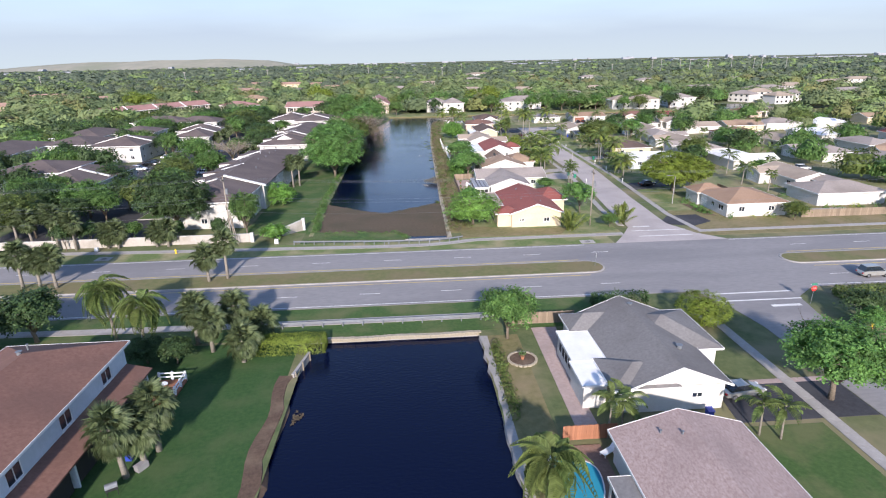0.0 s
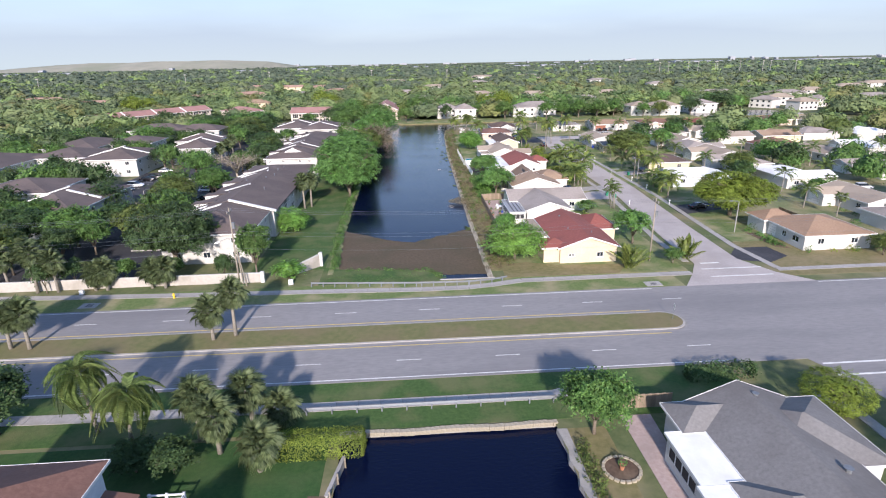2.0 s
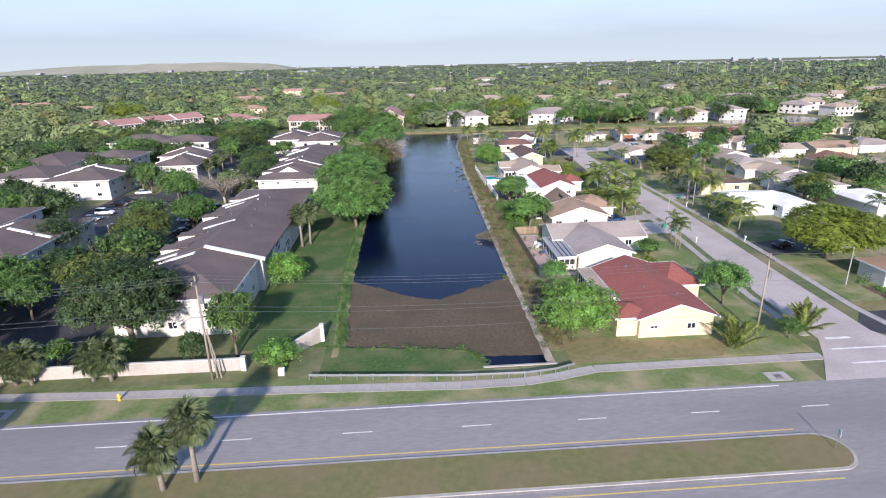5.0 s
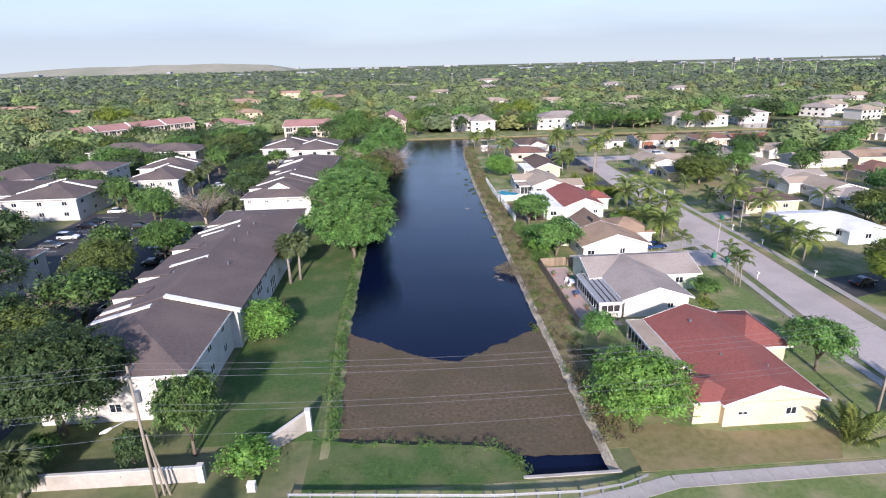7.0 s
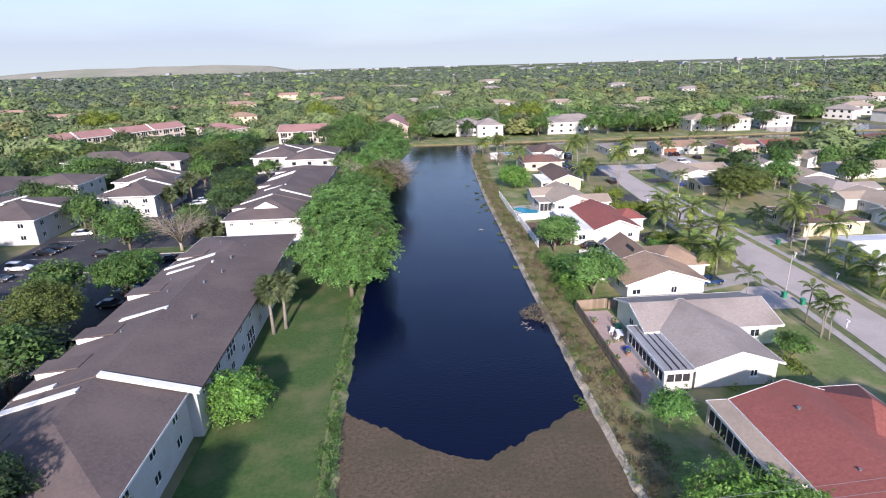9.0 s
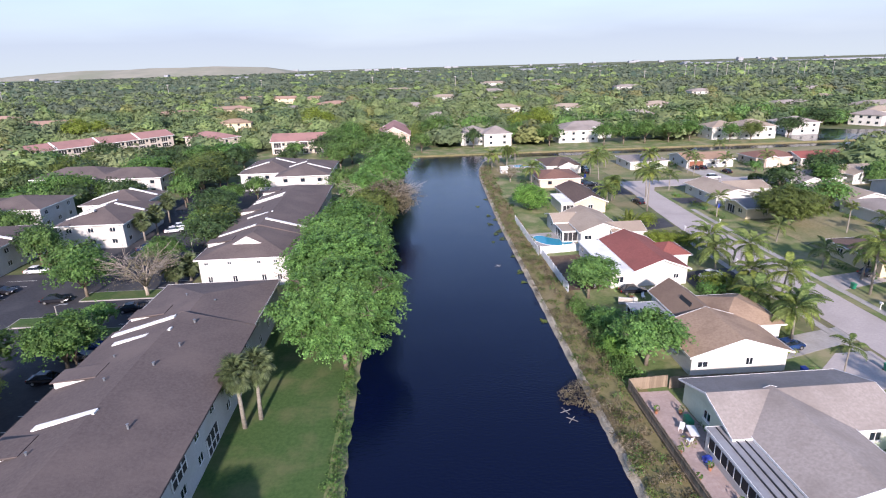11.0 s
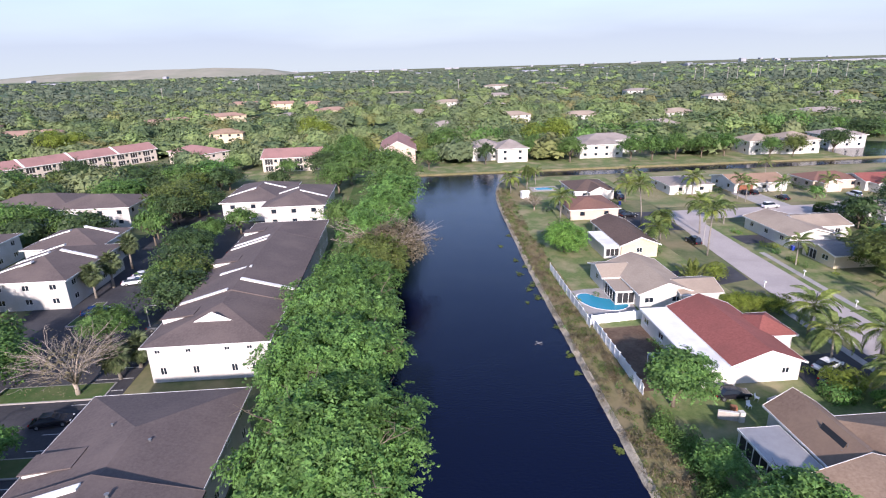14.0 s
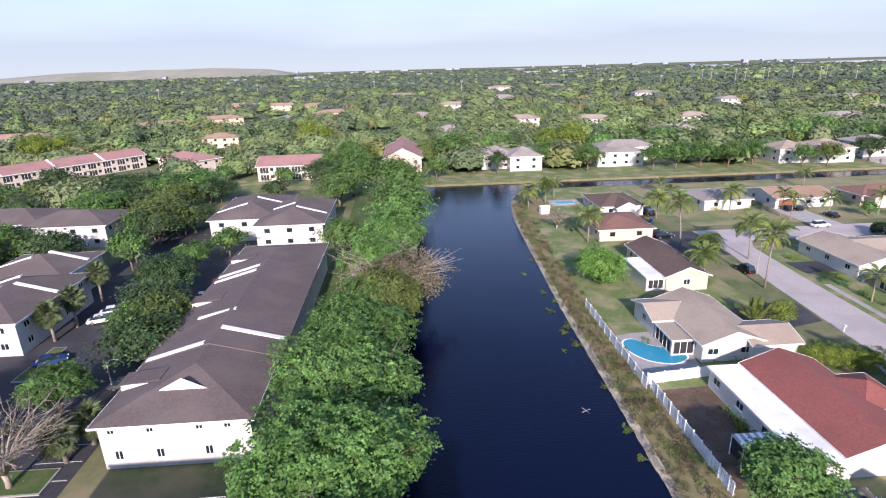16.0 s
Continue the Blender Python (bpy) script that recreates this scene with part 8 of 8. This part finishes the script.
# Kerbed islands and painted bays of the car park.
park = bpy.data.objects["car_park"]
for k in range(22):
    if k < 10:
        part("bay_line", Mesh().box(-90, 0, 0.02, -84.4, 0.1, 0.034), LINEWHITE, park).location = (0, 183 + 3.0 * k, 0)
    part("bay_line", Mesh().box(-58.5, 0, 0.02, -53.4, 0.1, 0.034), LINEWHITE, park).location = (0, 146 + 3.0 * k, 0)


def parking_island(x0, y0, x1, y1):
    t = thing("parking_island", (0, 0, 0), 0, "kerbed grass island in the car park", "island", kind="structure")
    part("kerb", Mesh().slab([(x0, y0, 0.18), (x1, y0, 0.18), (x1, y1, 0.18), (x0, y1, 0.18)], 0.2), CONCRETE, t)
    part("grass", Mesh().slab([(x0 + 0.2, y0 + 0.2, 0.21), (x1 - 0.2, y0 + 0.2, 0.21), (x1 - 0.2, y1 - 0.2, 0.21), (x0 + 0.2, y1 - 0.2, 0.21)], 0.2), LAWN, t)


for box in ((-62, 183.4, -55, 186.8), (-70, 198, -55, 202), (-65.6, 258, -62.4, 266), (-76, 188.4, -71.5, 192), (-72.8, 221, -70.6, 231), (-60, 130, -53.2, 140)):
    parking_island(*box)


# Distant roofs among the trees, floodlight poles and long pale sheds.
def far_house(x, y, turn, roof, walls, w, d, storeys):
    t = thing("house", (x, y, 0), turn, "distant house among the trees", "house", "distant houses")
    h = 2.8 * storeys
    part("wall", Mesh().box(-w / 2, -d / 2, -0.1, w / 2, d / 2, h), walls, t)
    m, e = Mesh(), 0.6
    g = d / 2
    m.slab([(-w / 2 - e, -d / 2 - e, h), (w / 2 + e, -d / 2 - e, h), (w / 2 - g, 0, h + 2.2), (-w / 2 + g, 0, h + 2.2)], 0.2).slab([(w / 2 + e, d / 2 + e, h), (-w / 2 - e, d / 2 + e, h), (-w / 2 + g, 0, h + 2.2), (w / 2 - g, 0, h + 2.2)], 0.2)
    m.slab([(-w / 2 - e, d / 2 + e, h), (-w / 2 - e, -d / 2 - e, h), (-w / 2 + g, 0, h + 2.2)], 0.2).slab([(w / 2 + e, -d / 2 - e, h), (w / 2 + e, d / 2 + e, h), (w / 2 - g, 0, h + 2.2)], 0.2)
    part("roof", m, roof, t)
    for i in range(4):
        u = -w / 2 + w * (i + 0.5) / 4
        for z in range(storeys):
            part("window", Mesh().box(u - 0.7, -d / 2 - 0.06, 1.0 + 2.8 * z, u + 0.7, -d / 2 - 0.01, 2.2 + 2.8 * z), GLASS, t)


for x, y, turn, k, w, d, s in FAR_HOUSES:
    far_house(x, y, turn, (R_FADED, R_PALEGREY, R_BEIGE, R_TAN)[k], (STUCCO_CREAM, STUCCO_WHITE, STUCCO_WHITE, STUCCO_CREAM)[k], w, d, s)
for i, (x, y) in enumerate(((430, 980), (455, 1000), (470, 960), (500, 985), (520, 960), (545, 1010), (575, 985), (600, 960), (640, 1000), (665, 970), (330, 900), (300, 1000), (60, 900), (-60, 1000), (130, 1300), (-330, 900), (-480, 800), (-230, 1000))):
    t = thing("floodlight_pole", (x, y, 0), 0, "tall pale floodlight pole rising above the trees", "pole", "floodlight poles")
    h = 22 if i < 10 else 18
    part("pole", Mesh().tube([(0, 0, 0), (0, 0, h)], [0.45, 0.3], 6), CONCRETE, t)
    part("lamp_bar", Mesh().box(-1.6, -0.3, h, 1.6, 0.3, h + 1.0), CONCRETE, t)
for x, y, w, d in ((420, 2100, 60, 40), (560, 2200, 90, 40), (760, 2300, 110, 50), (-560, 2100, 60, 50), (-380, 2300, 70, 50), (60, 2300, 60, 50), (-1500, 2100, 60, 50), (-1380, 2150, 50, 40), (-1250, 2250, 60, 50), (-1640, 2180, 70, 50), (-1750, 2300, 50, 50), (1300, 2500, 260, 80), (2000, 2600, 300, 80), (1700, 2450, 200, 60)):
    t = thing("warehouse", (x, y, 0), 0, "long pale warehouse far off", "building", "warehouses")
    part("wall", Mesh().box(-w / 2, -d / 2, 0, w / 2, d / 2, 7), STUCCO_HAZE, t)
    part("roof", Mesh().slab([(-w / 2, -d / 2, 7.3), (w / 2, -d / 2, 7.3), (w / 2, 0, 9), (-w / 2, 0, 9)], 0.3).slab([(-w / 2, 0, 9), (w / 2, 0, 9), (w / 2, d / 2, 7.3), (-w / 2, d / 2, 7.3)], 0.3), STUCCO_HAZE, t)


# ---- gardens and small things ----
rnd = random.Random(77)
spots = {0: [], 1: [], 2: []}
for ob in [o for o in bpy.data.objects if o.name.split(".")[0] == "house" and o.location.y < 330 and o.location.x > 10]:
    for i in range(13):
        side, s = rnd.randrange(4), rnd.uniform(-1, 1)
        p = [(s * 8.6, -7.2), (s * 8.6, 7.2), (-9.6, s * 6), (9.6, s * 6)][side]
        w = ob.matrix_basis @ Vector((*p, 0))
        if right_bank(w.y) + 3 < w.x and not 43 < w.x < 61 and w.y < 313 and not (9 < w.x < 43 and w.y < 106):
            spots[rnd.choice((0, 0, 1, 2))].append((w.x, w.y, rnd.uniform(0.5, 1.3), rnd.uniform(0.5, 1.8)))
scrub("garden_shrubs", spots[0], 51, 38, 0.2, LEAF, "green shrubs along the house walls")
scrub("garden_shrubs", spots[1], 52, 38, 0.2, LEAF_BRIGHT, "fresh green shrubs along the house walls")
scrub("garden_shrubs", spots[2], 53, 38, 0.2, LEAF_YELLOW, "yellow-green garden shrubs beside the houses")
scrub("bank_bushes", [(13.9 + rnd.uniform(-0.5, 2.6), 163.5 + 0.75 * i + rnd.uniform(-0.4, 0.4), rnd.uniform(0.9, 1.8), rnd.uniform(1.0, 2.8)) for i in range(30)], 54, 80, 0.18, LEAF, "dense green bushes between the canal bank and the gardens")
scrub("bank_bushes", [(14.2 + rnd.uniform(-0.5, 2.4), 164 + 1.6 * i, rnd.uniform(0.8, 1.4), rnd.uniform(0.8, 2.2)) for i in range(14)], 55, 80, 0.17, LEAF_BRIGHT, "fresh green bushes above the canal bank")


def potted_plant(x, y, s=0.4):
    t = thing("potted_plant", (x, y, 0.05), 0, "leafy green plant in a clay pot", "plant", "patio plants")
    part("pot", Mesh().tube([(0, 0, 0), (0, 0, s), (0, 0, s * 1.05)], [s * 0.35, s * 0.5, s * 0.55], 10), REDFENCE, t)
    rng = np.random.default_rng(int(x * 10 + y))
    d = rng.normal(size=(40, 3))
    d /= np.linalg.norm(d, axis=1)[:, None]
    v = quads(rng, d * s * 0.8 + np.array([0, 0, s * 1.7]), d, 0.14)
    me = bpy.data.meshes.new("leaves")
    me.from_pydata(v.tolist(), [], np.arange(160).reshape(-1, 4).tolist())
    me.materials.append(LEAF)
    part("leaves", me, None, t)


def patio_table(x, y, turn=0):
    t = thing("patio_table", (x, y, 0.05), turn, "pale patio table beside the house wall", "table")
    part("tabletop", Mesh().box(-0.9, -0.45, 0.7, 0.9, 0.45, 0.75), VINYL, t)
    for a in (-0.8, 0.8):
        for b in (-0.36, 0.36):
            part("leg", Mesh().tube([(a, b, 0), (a, b, 0.7)], [0.03, 0.03], 6), GALV, t)


def patio_chair(x, y, turn):
    t = thing("patio_chair", (x, y, 0.05), turn, "white plastic patio chair", "chair", "patio chairs")
    part("seat", Mesh().box(-0.25, -0.25, 0.4, 0.25, 0.25, 0.44), VINYL, t)
    part("backrest", Mesh().slab([(-0.25, 0.22, 0.44), (0.25, 0.22, 0.44), (0.25, 0.34, 0.9), (-0.25, 0.34, 0.9)], 0.04), VINYL, t)
    for a in (-0.22, 0.22):
        for b in (-0.22, 0.22):
            part("leg", Mesh().tube([(a, b, 0), (a * 0.9, b * 0.9, 0.4)], [0.025, 0.02], 5), VINYL, t)


def storage_box(x, y, turn, w, d, h, material, label):
    t = thing("storage_box", (x, y, 0.05), turn, label, "box")
    part("body", Mesh().box(-w / 2, -d / 2, 0, w / 2, d / 2, h * 0.82), material, t)
    part("lid", Mesh().box(-w / 2 - 0.03, -d / 2 - 0.03, h * 0.83, w / 2 + 0.03, d / 2 + 0.03, h * 0.92).box(-w / 2 + 0.06, -d / 2 + 0.06, h * 0.92, w / 2 - 0.06, d / 2 - 0.06, h), material, t)


def grill(x, y, turn, label="covered barbecue grill on thin legs"):
    t = thing("barbecue_grill", (x, y, 0.05), turn, label, "grill")
    part("firebox", Mesh().box(-0.45, -0.3, 0.6, 0.45, 0.3, 0.82), DARKMETAL, t)
    part("lid", Mesh().tube([(-0.45, 0, 0.84), (0.45, 0, 0.84)], [0.3, 0.3], 12), GALV, t)
    for a in (-0.38, 0.38):
        for b in (-0.24, 0.24):
            part("leg", Mesh().tube([(a, b, 0), (a, b, 0.6)], [0.025, 0.025], 5), DARKMETAL, t)


# Patio of the grey-roofed house.
patio_table(17.0, 152.6, 80)
patio_chair(16.2, 151.6, 200)
patio_chair(16.3, 153.6, 320)
grill(17.6, 150.4, 90)
storage_box(17.7, 154.8, 90, 1.3, 0.6, 0.7, GREENPLASTIC, "green plastic storage box on the patio")
storage_box(16.6, 148.9, 10, 0.8, 0.5, 0.5, BLUEPLASTIC, "small blue plastic box on the patio")
for x, y in ((17.6, 156.4), (17.4, 149.4), (16.2, 147.6), (15.0, 156.8), (14.4, 150.0), (14.3, 146.2), (16.5, 143.0)):
    potted_plant(x, y, 0.42)
# Garden of the two-storey house.
grill(-24.3, 45.4, 30, "barbecue grill under a grey cover on the lawn")
storage_box(-23.3, 48.3, 60, 1.0, 0.6, 0.6, METALROOF, "grey storage box behind the palms")
storage_box(-24.9, 49.6, 0, 0.5, 0.5, 0.5, BLUEPLASTIC, "small blue plastic box on the terrace")
board = thing("retaining_board", (-12.9, 61.6, -0.5), 78, "weathered pale board holding the canal edge", "retaining board")
part("board", Mesh().box(0, -0.08, 0, 4.8, 0.08, 0.9), CONCRETE, board)
part("cap", Mesh().box(-0.05, -0.16, 0.9, 4.85, 0.16, 1.0), CONCRETE, board)
for k in (0.3, 2.4, 4.5):
    part("post", Mesh().tube([(k, -0.18, -0.5), (k, -0.18, 1.15)], [0.09, 0.08], 7), WOODPOLE, board)
bed = thing("flower_bed", (12.9, 62.9, 0.04), 0, "round flower bed edged with pale stones", "flower bed")
part("soil", Mesh().tube([(0, 0, -0.05), (0, 0, 0.08)], [1.6, 1.5], 18), MULCH, bed)
stone = Mesh().box(-0.2, -0.13, 0, 0.2, 0.13, 0.2).data("stone", ROCK)
for i in range(20):
    a = 2 * math.pi * i / 20
    part("stone", stone, None, bed).matrix_basis = pose(1.6 * math.cos(a), 1.6 * math.sin(a), -0.02, 0, 0, math.degrees(a) + 90 + rnd.uniform(-9, 9))
potted_plant(12.9, 62.9, 0.5)
# Tan-roofed house: weathered slope, frame of a solar heater.
rack = thing("solar_panel", (27.3, 176.0, 4.12), 0, "tilted dark solar heater panel on the roof", "solar panel")
part("panel", Mesh().slab([(0.0, -1.6, 0.1), (0.3, -1.6, 0.8), (0.3, 1.6, 0.8), (0.0, 1.6, 0.1)][::-1], 0.06), DARKMETAL, rack)
for k in (-1.7, 1.7):
    part("leg", Mesh().tube([(0.32, k, 0.0), (0.32, k, 0.8)], [0.03, 0.03], 5), GALV, rack)
    part("leg", Mesh().tube([(-0.18, k, -0.2), (-0.18, k, 0.1)], [0.03, 0.03], 5), GALV, rack)
garden_wall([(21.6, 185.7), (24.0, 184.9)], [1.1, 1.1], "short white garden wall between two yards")
tree("clipped", 40.2, 189.8, 2.6, 1.5, group="clipped bushes")
tree("shrub", 42.6, 186.0, 1.8, 1.2, group="clipped bushes")
for x, y, s in ((26.4, 187.2, 0), (28.3, 188.6, 40), (25.2, 189.2, 110)):
    patio_chair(x, y, s)
storage_box(29.8, 187.6, 20, 1.6, 0.8, 0.9, METALROOF, "grey storage box among yard clutter")
storage_box(24.4, 187.0, 70, 0.7, 0.7, 0.6, REDFENCE, "brown crate in the yard")

leaf_mass("hedge", [(25.6, 75.6, 33.4, 77.4, 1.6)], 61, 30, 0.16, LEAF_DARK, "clipped dark hedge beside the corner house", "hedge")


leaf_mass("hedge", [(60.5, 74.4, 78, 76.6, 1.3)], 63, 30, 0.16, LEAF_OLIVE, "long clipped olive hedge beside the junction", "hedge")
scrub("shore_weeds", [(9.9 + 0.25 * (i % 3), 52.5 + 0.8 * i, 0.7, 0.9 + 0.25 * (i % 4)) for i in range(18)], 64, 60, 0.15, LEAF_OLIVE, "grey-green shrubs along the canal edge")


leaf_mass("hedge", [(94.4, 247.5, 97.6, 269, 2.6)], 65, 24, 0.22, LEAF_DARK, "tall dark hedge behind a beige-roofed house", "hedge")
shed = thing("garden_shed", (22.6, 298.6, 0.03), 8, "small white garden shed near the canal corner", "shed")
part("wall", Mesh().box(-1.2, -0.9, 0, 1.2, 0.9, 1.9), VINYL, shed)
part("roof", Mesh().slab([(-1.4, -1.1, 1.9), (1.4, -1.1, 1.9), (1.4, 0, 2.35), (-1.4, 0, 2.35)], 0.08).slab([(-1.4, 0, 2.35), (1.4, 0, 2.35), (1.4, 1.1, 1.9), (-1.4, 1.1, 1.9)], 0.08), VINYL, shed)
part("door", Mesh().box(-0.4, -0.94, 0.05, 0.4, -0.9, 1.75), WHITEPAINT, shed)


def median_sign(x, y):
    t = thing("traffic_sign", (x, y, 0.18), 80, "small white traffic sign on the median nose", "sign")
    part("post", Mesh().tube([(0, 0, -0.1), (0, 0, 2.3)], [0.035, 0.035], 6), GALV, t)
    part("panel", Mesh().box(-0.3, -0.05, 1.5, 0.3, -0.03, 2.25), WHITEPAINT, t)
    part("arrow", Mesh().box(-0.06, -0.056, 1.62, 0.06, -0.05, 2.12), DARKMETAL, t)


median_sign(30.8, 90.8)
outline("mulch_bed", [(64.0, 118.5), (66.2, 117.2), (66.4, 126), (63.6, 127.5)], MULCH, "red-brown mulch bed beside the driveway", "flower bed", 0.05)
scrub("garden_shrubs", [(65.2 + rnd.uniform(-0.6, 0.6), 118.5 + 0.7 * i, rnd.uniform(0.4, 0.8), rnd.uniform(0.5, 1.4)) for i in range(12)], 62, 60, 0.16, LEAF_BRIGHT, "green shrubs in the mulch bed")
